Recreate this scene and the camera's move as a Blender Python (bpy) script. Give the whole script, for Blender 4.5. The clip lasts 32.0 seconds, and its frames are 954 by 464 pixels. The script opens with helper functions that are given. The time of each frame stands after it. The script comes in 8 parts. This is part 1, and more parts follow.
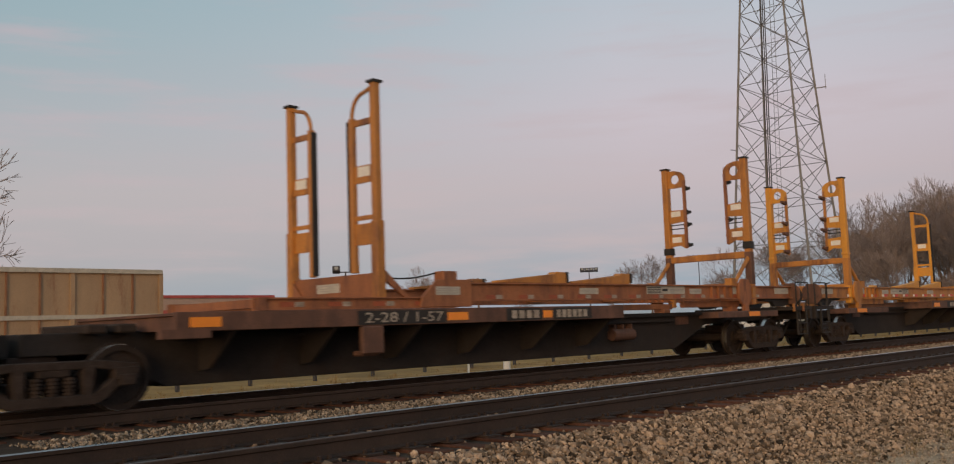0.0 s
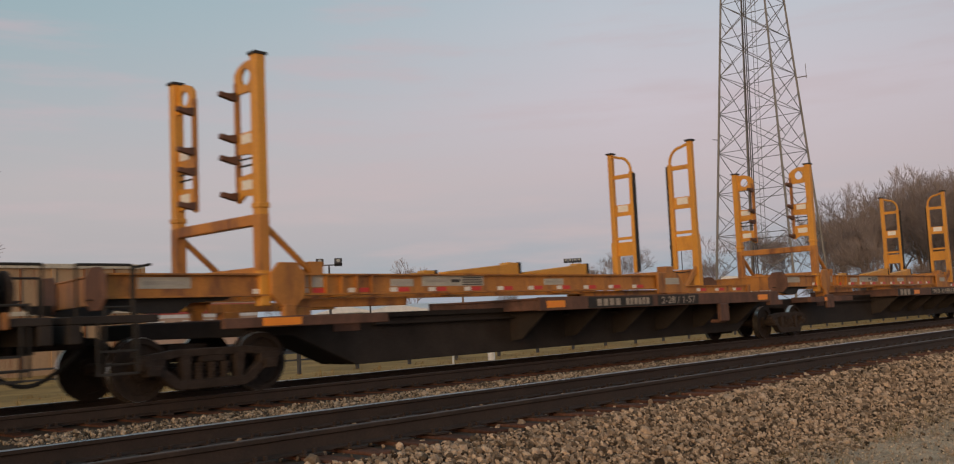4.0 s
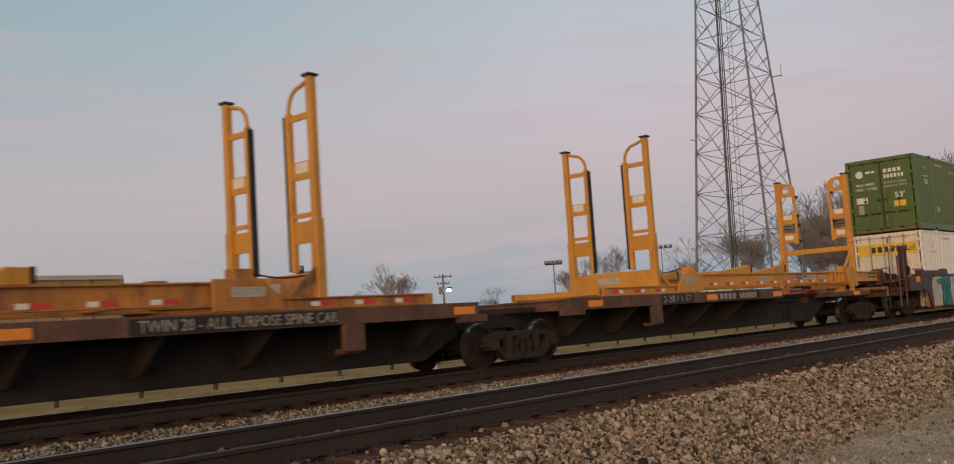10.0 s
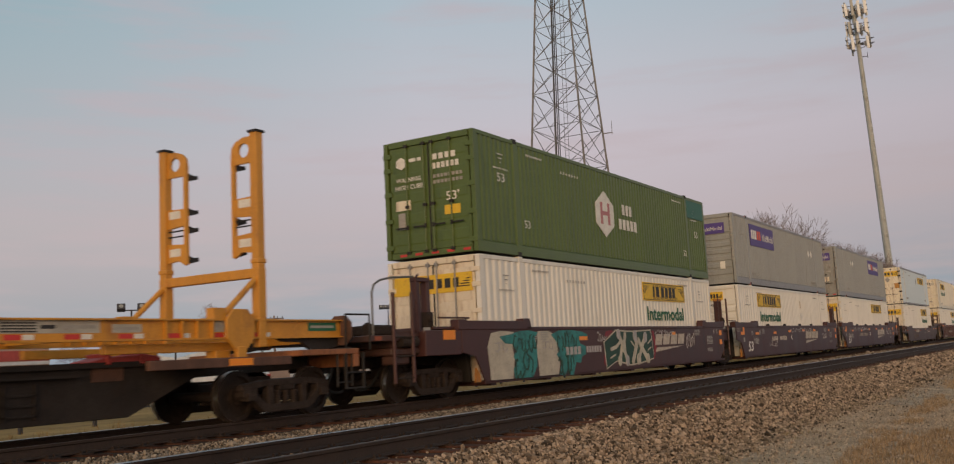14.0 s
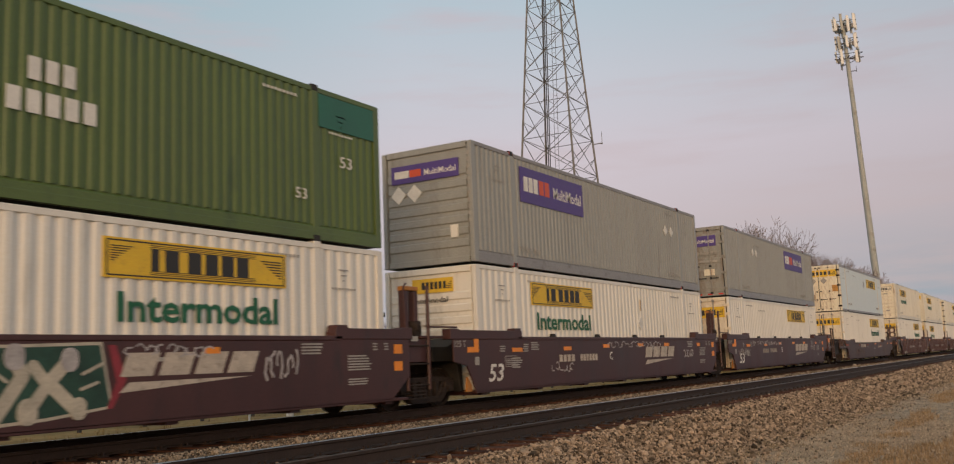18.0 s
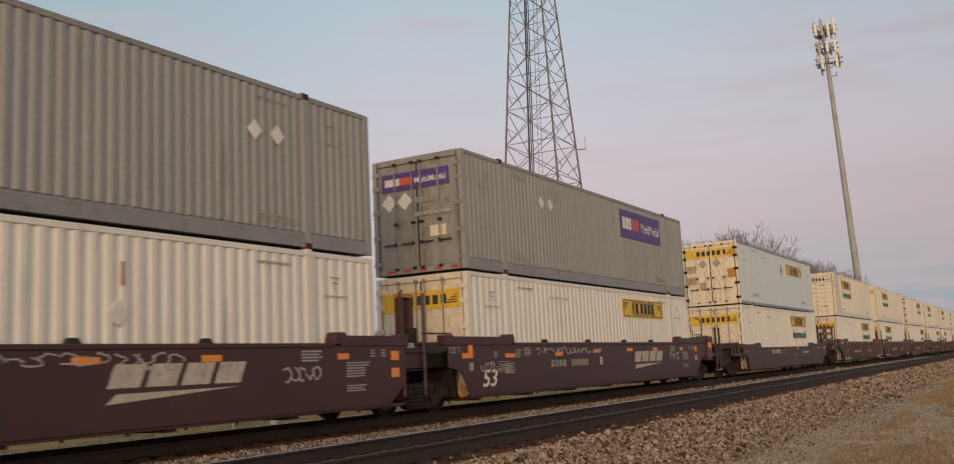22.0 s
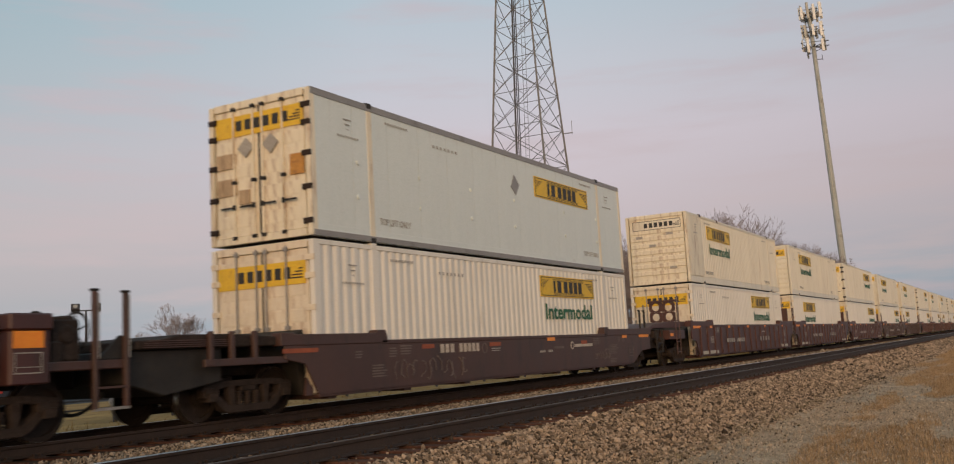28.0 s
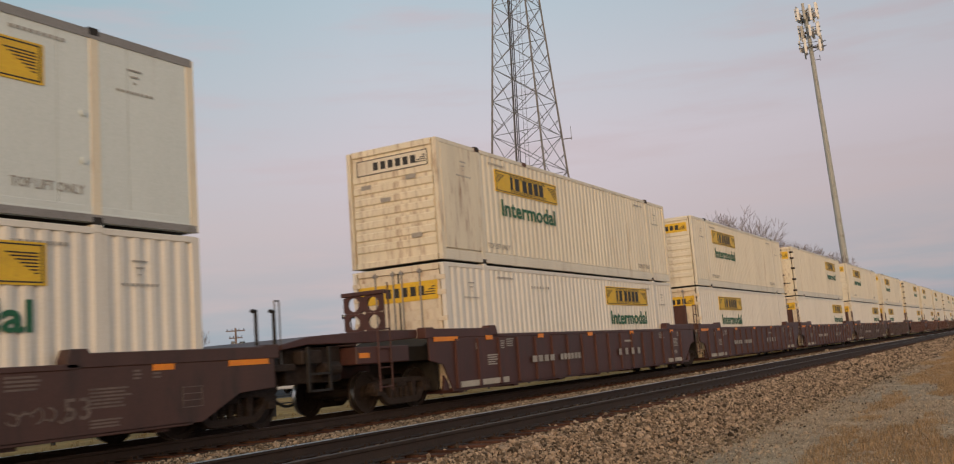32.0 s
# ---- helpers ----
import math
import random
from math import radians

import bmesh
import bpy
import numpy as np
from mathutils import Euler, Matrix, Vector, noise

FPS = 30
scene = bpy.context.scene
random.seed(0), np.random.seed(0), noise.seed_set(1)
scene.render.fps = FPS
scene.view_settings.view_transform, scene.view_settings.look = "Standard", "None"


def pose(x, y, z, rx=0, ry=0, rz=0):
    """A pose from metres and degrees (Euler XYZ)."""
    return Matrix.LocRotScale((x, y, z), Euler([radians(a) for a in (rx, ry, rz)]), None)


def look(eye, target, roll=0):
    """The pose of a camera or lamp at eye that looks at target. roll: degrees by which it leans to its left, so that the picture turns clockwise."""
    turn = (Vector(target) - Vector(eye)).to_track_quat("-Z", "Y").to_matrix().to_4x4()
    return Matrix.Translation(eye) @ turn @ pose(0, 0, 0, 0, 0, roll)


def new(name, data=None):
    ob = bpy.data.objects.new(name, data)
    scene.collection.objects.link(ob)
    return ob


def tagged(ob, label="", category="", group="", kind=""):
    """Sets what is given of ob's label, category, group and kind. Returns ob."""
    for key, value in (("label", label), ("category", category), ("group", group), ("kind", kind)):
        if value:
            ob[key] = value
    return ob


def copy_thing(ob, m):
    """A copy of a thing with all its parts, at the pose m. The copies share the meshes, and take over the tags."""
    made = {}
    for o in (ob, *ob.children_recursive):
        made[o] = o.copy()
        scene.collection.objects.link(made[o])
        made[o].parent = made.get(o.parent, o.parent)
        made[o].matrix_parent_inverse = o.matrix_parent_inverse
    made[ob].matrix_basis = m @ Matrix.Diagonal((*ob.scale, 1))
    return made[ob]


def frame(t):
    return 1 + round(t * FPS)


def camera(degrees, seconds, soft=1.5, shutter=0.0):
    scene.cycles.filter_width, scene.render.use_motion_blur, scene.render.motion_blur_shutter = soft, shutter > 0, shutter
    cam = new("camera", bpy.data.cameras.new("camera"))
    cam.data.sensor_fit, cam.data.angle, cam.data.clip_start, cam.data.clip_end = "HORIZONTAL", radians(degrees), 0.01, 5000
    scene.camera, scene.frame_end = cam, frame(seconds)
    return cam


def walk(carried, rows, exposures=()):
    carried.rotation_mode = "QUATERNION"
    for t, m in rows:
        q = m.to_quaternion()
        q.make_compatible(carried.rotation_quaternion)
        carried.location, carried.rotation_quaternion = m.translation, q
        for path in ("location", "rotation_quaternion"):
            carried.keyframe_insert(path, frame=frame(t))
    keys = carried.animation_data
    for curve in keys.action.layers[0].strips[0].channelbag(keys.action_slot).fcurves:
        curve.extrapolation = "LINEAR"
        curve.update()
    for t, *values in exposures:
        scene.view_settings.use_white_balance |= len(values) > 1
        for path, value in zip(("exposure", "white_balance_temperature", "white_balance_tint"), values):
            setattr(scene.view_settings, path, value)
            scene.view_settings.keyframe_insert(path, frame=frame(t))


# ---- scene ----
# ---- camera ----
cam = camera(53.13, 32.0, soft=1.15, shutter=0.45)
PATH = """0.0 -0.004 0.002 0.913 -45.99 5.62 1.99
0.5 -0.004 0.009 0.913 -45.53 5.53 1.97
1.0 -0.002 0.004 0.912 -45.66 5.54 2.45
1.5 -0.002 0.003 0.912 -46.74 5.37 2.58
2.0 -0.002 0.002 0.912 -47.08 5.31 2.68
2.5 -0.001 0.003 0.912 -46.97 5.33 2.59
3.0 -0.000 0.002 0.912 -46.88 5.26 2.71
3.5 -0.001 0.001 0.912 -46.97 5.21 2.84
4.0 -0.001 0.003 0.913 -46.93 5.08 2.58
4.5 0.000 0.002 0.912 -47.26 5.03 2.81
6.5 0.000 0.001 0.911 -48.04 5.29 3.26
7.0 -0.000 0.002 0.912 -48.49 5.16 3.23
7.5 0.000 0.002 0.912 -48.90 5.16 3.36
8.0 0.000 0.002 0.913 -48.38 5.17 3.43
8.5 0.000 0.003 0.912 -48.09 5.22 3.46
9.0 -0.000 0.001 0.912 -48.68 5.24 3.83
9.5 -0.000 0.000 0.912 -48.62 5.24 3.85
10.0 0.001 0.001 0.913 -48.01 5.25 3.72
10.5 -0.002 -0.000 0.912 -47.70 5.29 3.76
11.0 -0.002 0.001 0.912 -48.48 5.17 3.68
11.5 -0.001 0.000 0.912 -48.23 5.31 3.70
12.0 -0.001 -0.000 0.912 -48.79 5.35 2.93
12.5 -0.001 -0.003 0.910 -51.11 5.53 2.76
13.0 0.003 -0.001 0.911 -52.47 5.43 2.37
13.5 0.002 -0.003 0.905 -57.88 6.71 3.14
14.0 -0.005 -0.003 0.898 -57.98 7.33 2.88
14.5 0.000 -0.001 0.907 -57.29 7.60 3.38
16.5 0.001 -0.000 0.906 -57.79 7.91 2.06
17.0 0.004 0.001 0.906 -58.22 7.89 2.16
17.5 0.001 -0.001 0.906 -59.21 7.80 2.39
18.0 0.003 0.000 0.907 -58.70 7.84 2.33
18.5 0.003 -0.001 0.907 -58.85 7.90 2.37
19.0 0.003 -0.001 0.907 -59.33 7.94 2.61
19.5 0.002 -0.001 0.907 -58.63 8.00 2.67
20.0 0.004 -0.001 0.907 -59.50 7.98 2.81
20.5 0.004 -0.001 0.907 -59.76 8.01 2.90
21.0 0.000 -0.001 0.908 -59.82 8.09 2.92
21.5 0.003 -0.001 0.907 -59.77 8.08 2.80
22.0 -0.001 -0.001 0.907 -59.60 8.16 2.81
22.5 0.004 -0.001 0.907 -59.54 8.11 2.85
23.0 0.003 -0.001 0.907 -59.56 7.88 3.02
23.5 0.001 -0.002 0.907 -59.55 7.88 3.06
24.0 -0.002 -0.002 0.905 -59.60 7.89 3.05
24.5 0.000 -0.002 0.907 -59.66 7.85 3.12
25.0 -0.001 -0.001 0.907 -59.98 7.64 3.15
25.5 -0.002 -0.002 0.906 -60.42 7.61 3.21
27.5 -0.004 -0.002 0.906 -60.21 7.17 3.17
28.0 -0.001 -0.002 0.906 -60.34 7.17 3.11
28.5 -0.003 -0.003 0.906 -60.88 7.17 2.92
29.0 -0.004 -0.002 0.908 -61.18 7.06 2.92
29.5 -0.004 -0.003 0.907 -60.23 7.09 2.93
30.0 -0.002 -0.002 0.907 -59.98 7.13 3.22
30.5 -0.001 -0.001 0.908 -60.37 7.17 3.46
31.0 0.001 -0.002 0.908 -60.60 7.28 3.88
31.5 0.006 0.001 0.909 -59.79 7.49 4.10
32.0 0.002 -0.000 0.908 -60.11 7.62 4.26"""
walk(cam, [(t, pose(x, y, z, 90 + p, r, w)) for t, x, y, z, w, p, r in
           ([float(v) for v in line.split()] for line in PATH.splitlines())],
     exposures=[(0.0, -0.06), (10.0, -0.08), (14.0, -0.12), (18.0, 0.03), (32.0, 0.02)])

# Way of the train along the rails, every second.
TRAVEL = [0.00, 4.89, 9.72, 14.66, 19.59, 24.48, 29.39, 34.27, 39.10, 43.91, 48.75, 53.56, 58.45, 63.33, 68.14, 73.00, 77.84, 82.68, 87.52, 92.36, 97.20, 102.09, 107.02, 111.92, 116.78, 121.61, 126.44, 131.28, 136.09, 140.86, 145.60, 150.35, 155.12]
YN = 7.53          # centre of the near, empty track
YT = 12.62         # centre of the train's track
WAY = math.atan2(-0.47, -0.88)   # where the sun went down

# ---- light ----
world = bpy.data.worlds.new("dusk")
scene.world = world
world.use_nodes = True
wn, wl = world.node_tree.nodes, world.node_tree.links
wn.clear()


def ramp(nodes, stops, mode="EASE"):
    r = nodes.new("ShaderNodeValToRGB")
    r.color_ramp.interpolation = mode
    while len(r.color_ramp.elements) < len(stops):
        r.color_ramp.elements.new(0.5)
    for e, (p, c) in zip(r.color_ramp.elements, stops):
        e.position, e.color = p, (*c, 1) if len(c) == 3 else c
    return r


def build_world():
    tc = wn.new("ShaderNodeTexCoord")
    sep = wn.new("ShaderNodeSeparateXYZ")
    wl.new(tc.outputs["Generated"], sep.inputs[0])
    # the twilight arch: grey-blue at the horizon, a pink band, then pale to deeper blue
    up = ramp(wn, [(0.0, (0.271, 0.357, 0.436)), (0.045, (0.293, 0.379, 0.467)), (0.085, (0.396, 0.389, 0.462)), (0.14, (0.507, 0.432, 0.482)),
                   (0.21, (0.555, 0.492, 0.552)), (0.29, (0.502, 0.514, 0.575)), (0.38, (0.405, 0.497, 0.565)), (1.0, (0.188, 0.341, 0.425))], "LINEAR")
    side = ramp(wn, [(0.0, (0.303, 0.357, 0.416)), (0.045, (0.345, 0.384, 0.436)), (0.085, (0.418, 0.399, 0.436)), (0.14, (0.449, 0.421, 0.446)),
                     (0.21, (0.372, 0.413, 0.445)), (0.29, (0.277, 0.394, 0.435)), (0.38, (0.205, 0.365, 0.415)), (1.0, (0.136, 0.288, 0.375))], "LINEAR")
    for r in (up, side):
        wl.new(sep.outputs["Z"], r.inputs[0])
    turn = wn.new("ShaderNodeMapRange")
    turn.inputs["From Min"].default_value, turn.inputs["From Max"].default_value = 0.55, 1.0
    wl.new(sep.outputs["Y"], turn.inputs["Value"])
    mix = wn.new("ShaderNodeMix")
    mix.data_type = "RGBA"
    wl.new(turn.outputs[0], mix.inputs["Factor"])
    wl.new(up.outputs[0], mix.inputs["A"])
    wl.new(side.outputs[0], mix.inputs["B"])
    # thin cloud streaks
    m = wn.new("ShaderNodeMapping")
    m.inputs["Scale"].default_value = (2.0, 2.0, 16.0)
    wl.new(tc.outputs["Generated"], m.inputs[0])
    nz = wn.new("ShaderNodeTexNoise")
    nz.inputs["Scale"].default_value, nz.inputs["Detail"].default_value, nz.inputs["Roughness"].default_value = 2.2, 5.0, 0.55
    wl.new(m.outputs[0], nz.inputs["Vector"])
    cr = ramp(wn, [(0.44, (0, 0, 0)), (0.72, (0.62, 0.62, 0.62))])
    wl.new(nz.outputs["Fac"], cr.inputs[0])
    mix2 = wn.new("ShaderNodeMix")
    mix2.data_type = "RGBA"
    wl.new(cr.outputs[0], mix2.inputs["Factor"])
    wl.new(mix.outputs["Result"], mix2.inputs["A"])
    mix2.inputs["B"].default_value = (0.515, 0.425, 0.465, 1)
    # the sky falls off a little towards the far end of the tracks
    dim = wn.new("ShaderNodeMapRange")
    dim.inputs["From Min"].default_value, dim.inputs["From Max"].default_value = 0.02, 0.38
    dim.inputs["To Min"].default_value, dim.inputs["To Max"].default_value = 0.86, 1.0
    wl.new(sep.outputs["Y"], dim.inputs["Value"])
    arch = wn.new("ShaderNodeBackground")
    wl.new(dim.outputs[0], arch.inputs["Strength"])
    wl.new(mix2.outputs["Result"], arch.inputs["Color"])
    sky = wn.new("ShaderNodeTexSky")
    sky.sky_type = "NISHITA"
    sky.sun_disc = False
    sky.sun_elevation, sky.sun_rotation = radians(1.5), math.pi / 2 - WAY
    glow = wn.new("ShaderNodeBackground")
    glow.inputs["Strength"].default_value = 0.035
    wl.new(sky.outputs[0], glow.inputs["Color"])
    add = wn.new("ShaderNodeAddShader")
    wl.new(arch.outputs[0], add.inputs[0])
    wl.new(glow.outputs[0], add.inputs[1])
    out = wn.new("ShaderNodeOutputWorld")
    wl.new(add.outputs[0], out.inputs[0])


build_world()
sun = new("sun", bpy.data.lights.new("sun", "SUN"))
sun.data.energy, sun.data.angle, sun.data.color = 2.2, radians(35), (1.0, 0.66, 0.36)
sun.matrix_world = look((0, 0, 30), (-math.cos(WAY) * 100, -math.sin(WAY) * 100, 30 - 100 * math.tan(radians(8))))


# ---- materials ----
def mat(name, color, rough=0.6, metal=0.0, vary=0.25, scale=1.5, dirt=None, dirt_amount=0.3, bump=0.15, grain=40.0, streak=1.0, emit=0.0, island=False, rnd=0.0, spec=0.5):
    """Paint, stone, wood or metal: colour in two scales, stains in a second colour that run down, fine relief."""
    m = bpy.data.materials.new(name)
    m.use_nodes = True
    n, l = m.node_tree.nodes, m.node_tree.links
    b = n["Principled BSDF"]
    b.inputs["Metallic"].default_value = metal
    b.inputs["Specular IOR Level"].default_value = spec
    tc = n.new("ShaderNodeTexCoord")
    mp = n.new("ShaderNodeMapping")
    mp.inputs["Scale"].default_value = (1, 1, 1 / streak)
    l.new(tc.outputs["Object"], mp.inputs[0])
    big = n.new("ShaderNodeTexNoise")
    big.inputs["Scale"].default_value, big.inputs["Detail"].default_value, big.inputs["Roughness"].default_value = scale, 6, 0.65
    l.new(mp.outputs[0], big.inputs["Vector"])
    fine = n.new("ShaderNodeTexNoise")
    fine.inputs["Scale"].default_value, fine.inputs["Detail"].default_value = grain, 3
    l.new(tc.outputs["Object"], fine.inputs["Vector"])
    lo, hi = [tuple(min(1, c * k) for c in color) for k in (1 - vary, 1 + vary)]
    r = ramp(n, [(0.3, lo), (0.7, hi)], "LINEAR")
    l.new(big.outputs["Fac"], r.inputs[0])
    mx = n.new("ShaderNodeMix")
    mx.data_type, mx.blend_type = "RGBA", "OVERLAY"
    mx.inputs["Factor"].default_value = 0.35
    l.new(r.outputs[0], mx.inputs["A"])
    l.new(fine.outputs["Fac"], mx.inputs["B"])
    last = mx.outputs["Result"]
    if dirt:
        st = n.new("ShaderNodeTexNoise")
        st.inputs["Scale"].default_value, st.inputs["Detail"].default_value, st.inputs["Roughness"].default_value = scale * 2.3, 8, 0.7
        l.new(mp.outputs[0], st.inputs["Vector"])
        sr = ramp(n, [(0.62 - 0.35 * dirt_amount, (0, 0, 0)), (0.85 - 0.25 * dirt_amount, (1, 1, 1))])
        l.new(st.outputs["Fac"], sr.inputs[0])
        m2 = n.new("ShaderNodeMix")
        m2.data_type = "RGBA"
        l.new(sr.outputs[0], m2.inputs["Factor"])
        l.new(last, m2.inputs["A"])
        m2.inputs["B"].default_value = (*dirt, 1)
        last = m2.outputs["Result"]
    if island or rnd:
        src = n.new("ShaderNodeNewGeometry").outputs["Random Per Island"] if island else n.new("ShaderNodeObjectInfo").outputs["Random"]
        k = rnd or 0.5
        rr = ramp(n, [(0, (1 - k, 1 - k, 1 - k)), (1, (1 + k * 0.7,) * 3)], "LINEAR")
        l.new(src, rr.inputs[0])
        m3 = n.new("ShaderNodeMix")
        m3.data_type, m3.blend_type = "RGBA", "MULTIPLY"
        m3.inputs["Factor"].default_value = 1
        l.new(last, m3.inputs["A"])
        l.new(rr.outputs[0], m3.inputs["B"])
        last = m3.outputs["Result"]
    l.new(last, b.inputs["Base Color"])
    rg = n.new("ShaderNodeMapRange")
    rg.inputs["To Min"].default_value, rg.inputs["To Max"].default_value = max(0.05, rough - 0.12), min(1, rough + 0.15)
    l.new(big.outputs["Fac"], rg.inputs["Value"])
    l.new(rg.outputs[0], b.inputs["Roughness"])
    if bump:
        bp = n.new("ShaderNodeBump")
        bp.inputs["Strength"].default_value, bp.inputs["Distance"].default_value = bump, 0.01
        l.new(fine.outputs["Fac"], bp.inputs["Height"])
        l.new(bp.outputs[0], b.inputs["Normal"])
    if emit:
        b.inputs["Emission Color"].default_value, b.inputs["Emission Strength"].default_value = (*color, 1), emit
    return m


M_GROUND = mat("gravel_ground", (0.43, 0.325, 0.222), 0.95, vary=0.38, scale=1.1, dirt=(0.23, 0.165, 0.105), dirt_amount=0.5, bump=0.9, grain=28, spec=0.08)
M_PEBBLE = mat("pale_pebble", (0.45, 0.345, 0.245), 0.9, vary=0.3, scale=9, bump=0.3, grain=60, island=True, rnd=0.45, spec=0.08)
# The bed is near black: its colour holds the shade between the stones.
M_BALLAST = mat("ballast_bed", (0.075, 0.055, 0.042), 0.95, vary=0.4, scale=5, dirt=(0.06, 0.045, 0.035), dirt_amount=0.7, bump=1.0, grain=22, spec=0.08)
M_SMALL = mat("small_stone", (0.30, 0.235, 0.17), 0.9, vary=0.3, scale=9, dirt=(0.11, 0.07, 0.05), dirt_amount=0.35, bump=0.4, grain=60, island=True, rnd=0.85, spec=0.08)
M_STONE = mat("ballast_stone", (0.335, 0.245, 0.170), 0.9, vary=0.3, scale=9, dirt=(0.13, 0.083, 0.058), dirt_amount=0.42, bump=0.4, grain=60, island=True, rnd=0.9, spec=0.08)
M_GRASS = mat("winter_grass", (0.34, 0.205, 0.075), 0.95, vary=0.4, scale=0.4, dirt=(0.20, 0.125, 0.045), dirt_amount=0.5, bump=0.8, grain=12, spec=0.08)
M_STRAW = mat("dry_straw", (0.40, 0.27, 0.155), 0.9, vary=0.3, scale=2, bump=0, island=True, rnd=0.4, spec=0.08)
M_WEED = mat("dry_weed", (0.25, 0.185, 0.095), 0.9, vary=0.3, scale=2, bump=0, island=True, rnd=0.4, spec=0.08)
M_RAIL = mat("rusty_rail", (0.040, 0.026, 0.020), 0.75, 0.2, vary=0.3, scale=3, dirt=(0.035, 0.022, 0.017), bump=0.3)
M_DULL = mat("dull_rail_head", (0.075, 0.052, 0.042), 0.55, 0.3, vary=0.35, scale=3, dirt=(0.16, 0.13, 0.11), dirt_amount=0.2, bump=0.2)
M_WORN = mat("worn_deck_lettering", (0.34, 0.29, 0.235), 0.7, vary=0.3, scale=5, dirt=(0.12, 0.07, 0.05), dirt_amount=0.4, bump=0)
M_STAIN = mat("rust_stained_white", (0.72, 0.63, 0.49), 0.55, vary=0.1, scale=1.4, dirt=(0.36, 0.21, 0.11), dirt_amount=0.33, streak=5, bump=0.05)
M_HEAD = mat("worn_rail_head", (0.50, 0.49, 0.49), 0.28, 0.9, vary=0.15, scale=2, bump=0.05)
M_TIE = mat("creosote_tie", (0.10, 0.046, 0.030), 0.92, vary=0.4, scale=4, dirt=(0.045, 0.028, 0.02), dirt_amount=0.5, bump=0.7, grain=30, rnd=0.35, spec=0.08)
M_YELLOW = mat("rack_yellow", (0.58, 0.26, 0.03), 0.5, vary=0.16, scale=1.2, dirt=(0.26, 0.10, 0.03), dirt_amount=0.28, streak=3, bump=0.1)
M_ORANGE = mat("rack_rusty_orange", (0.29, 0.110, 0.043), 0.65, vary=0.35, scale=1.5, dirt=(0.14, 0.055, 0.03), dirt_amount=0.5, streak=3, bump=0.2)
M_AMBER = mat("rack_amber", (0.44, 0.18, 0.032), 0.55, vary=0.2, scale=1.2, dirt=(0.15, 0.058, 0.026), dirt_amount=0.55, streak=3, bump=0.15)
M_BLACK = mat("black_steel", (0.034, 0.031, 0.029), 0.65, 0.2, vary=0.3, scale=3, dirt=(0.05, 0.035, 0.025), bump=0.2, spec=0.3)
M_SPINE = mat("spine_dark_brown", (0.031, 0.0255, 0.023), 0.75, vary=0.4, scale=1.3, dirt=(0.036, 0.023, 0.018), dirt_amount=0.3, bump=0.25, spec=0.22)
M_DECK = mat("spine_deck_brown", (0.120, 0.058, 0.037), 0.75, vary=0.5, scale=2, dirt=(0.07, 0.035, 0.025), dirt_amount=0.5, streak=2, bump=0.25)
M_TRUCK = mat("truck_grime", (0.042, 0.031, 0.026), 0.85, 0.1, vary=0.4, scale=5, dirt=(0.028, 0.019, 0.015), dirt_amount=0.5, bump=0.4, spec=0.2)
M_WHEEL = mat("wheel_rust", (0.036, 0.026, 0.021), 0.7, 0.3, vary=0.35, scale=5, dirt=(0.027, 0.019, 0.016), bump=0.3, spec=0.25)
M_TREAD = mat("wheel_tread", (0.66, 0.63, 0.59), 0.30, 1.0, vary=0.1, bump=0.05)
M_WELL = mat("well_maroon", (0.062, 0.0225, 0.0195), 0.45, vary=0.22, scale=0.9, dirt=(0.036, 0.02, 0.018), dirt_amount=0.35, streak=3, bump=0.12)
M_WELL2 = mat("well_brown", (0.072, 0.035, 0.027), 0.5, vary=0.22, scale=0.9, dirt=(0.038, 0.024, 0.02), dirt_amount=0.4, streak=3, bump=0.12)
M_WELL3 = mat("well_red_brown", (0.075, 0.030, 0.025), 0.5, vary=0.25, scale=1.1, dirt=(0.045, 0.024, 0.020), dirt_amount=0.4, streak=3, bump=0.15)
M_GREEN = mat("container_green", (0.088, 0.130, 0.028), 0.36, vary=0.12, scale=0.7, dirt=(0.050, 0.082, 0.026), dirt_amount=0.3, streak=4, bump=0.06)
M_TEAL = mat("container_teal", (0.025, 0.13, 0.085), 0.5, vary=0.1, bump=0.05)
M_GREY = mat("container_grey", (0.303, 0.303, 0.277), 0.38, vary=0.1, scale=0.7, dirt=(0.215, 0.205, 0.18), dirt_amount=0.3, streak=5, bump=0.06)
M_GREYR = mat("container_grey_stained", (0.29, 0.285, 0.255), 0.55, vary=0.15, scale=1.2, dirt=(0.19, 0.13, 0.095), dirt_amount=0.42, streak=5, bump=0.06)
M_GREYD = mat("container_rail_grey", (0.25, 0.24, 0.23), 0.38, vary=0.12, dirt=(0.12, 0.10, 0.08), dirt_amount=0.3, bump=0.06)
M_WHITE = mat("container_white", (0.76, 0.72, 0.64), 0.4, vary=0.07, scale=0.7, dirt=(0.50, 0.46, 0.39), dirt_amount=0.30, streak=6, bump=0.05)
M_REEFER = mat("reefer_white", (0.68, 0.73, 0.70), 0.35, vary=0.05, scale=0.7, dirt=(0.50, 0.48, 0.44), dirt_amount=0.22, streak=6, bump=0.03)
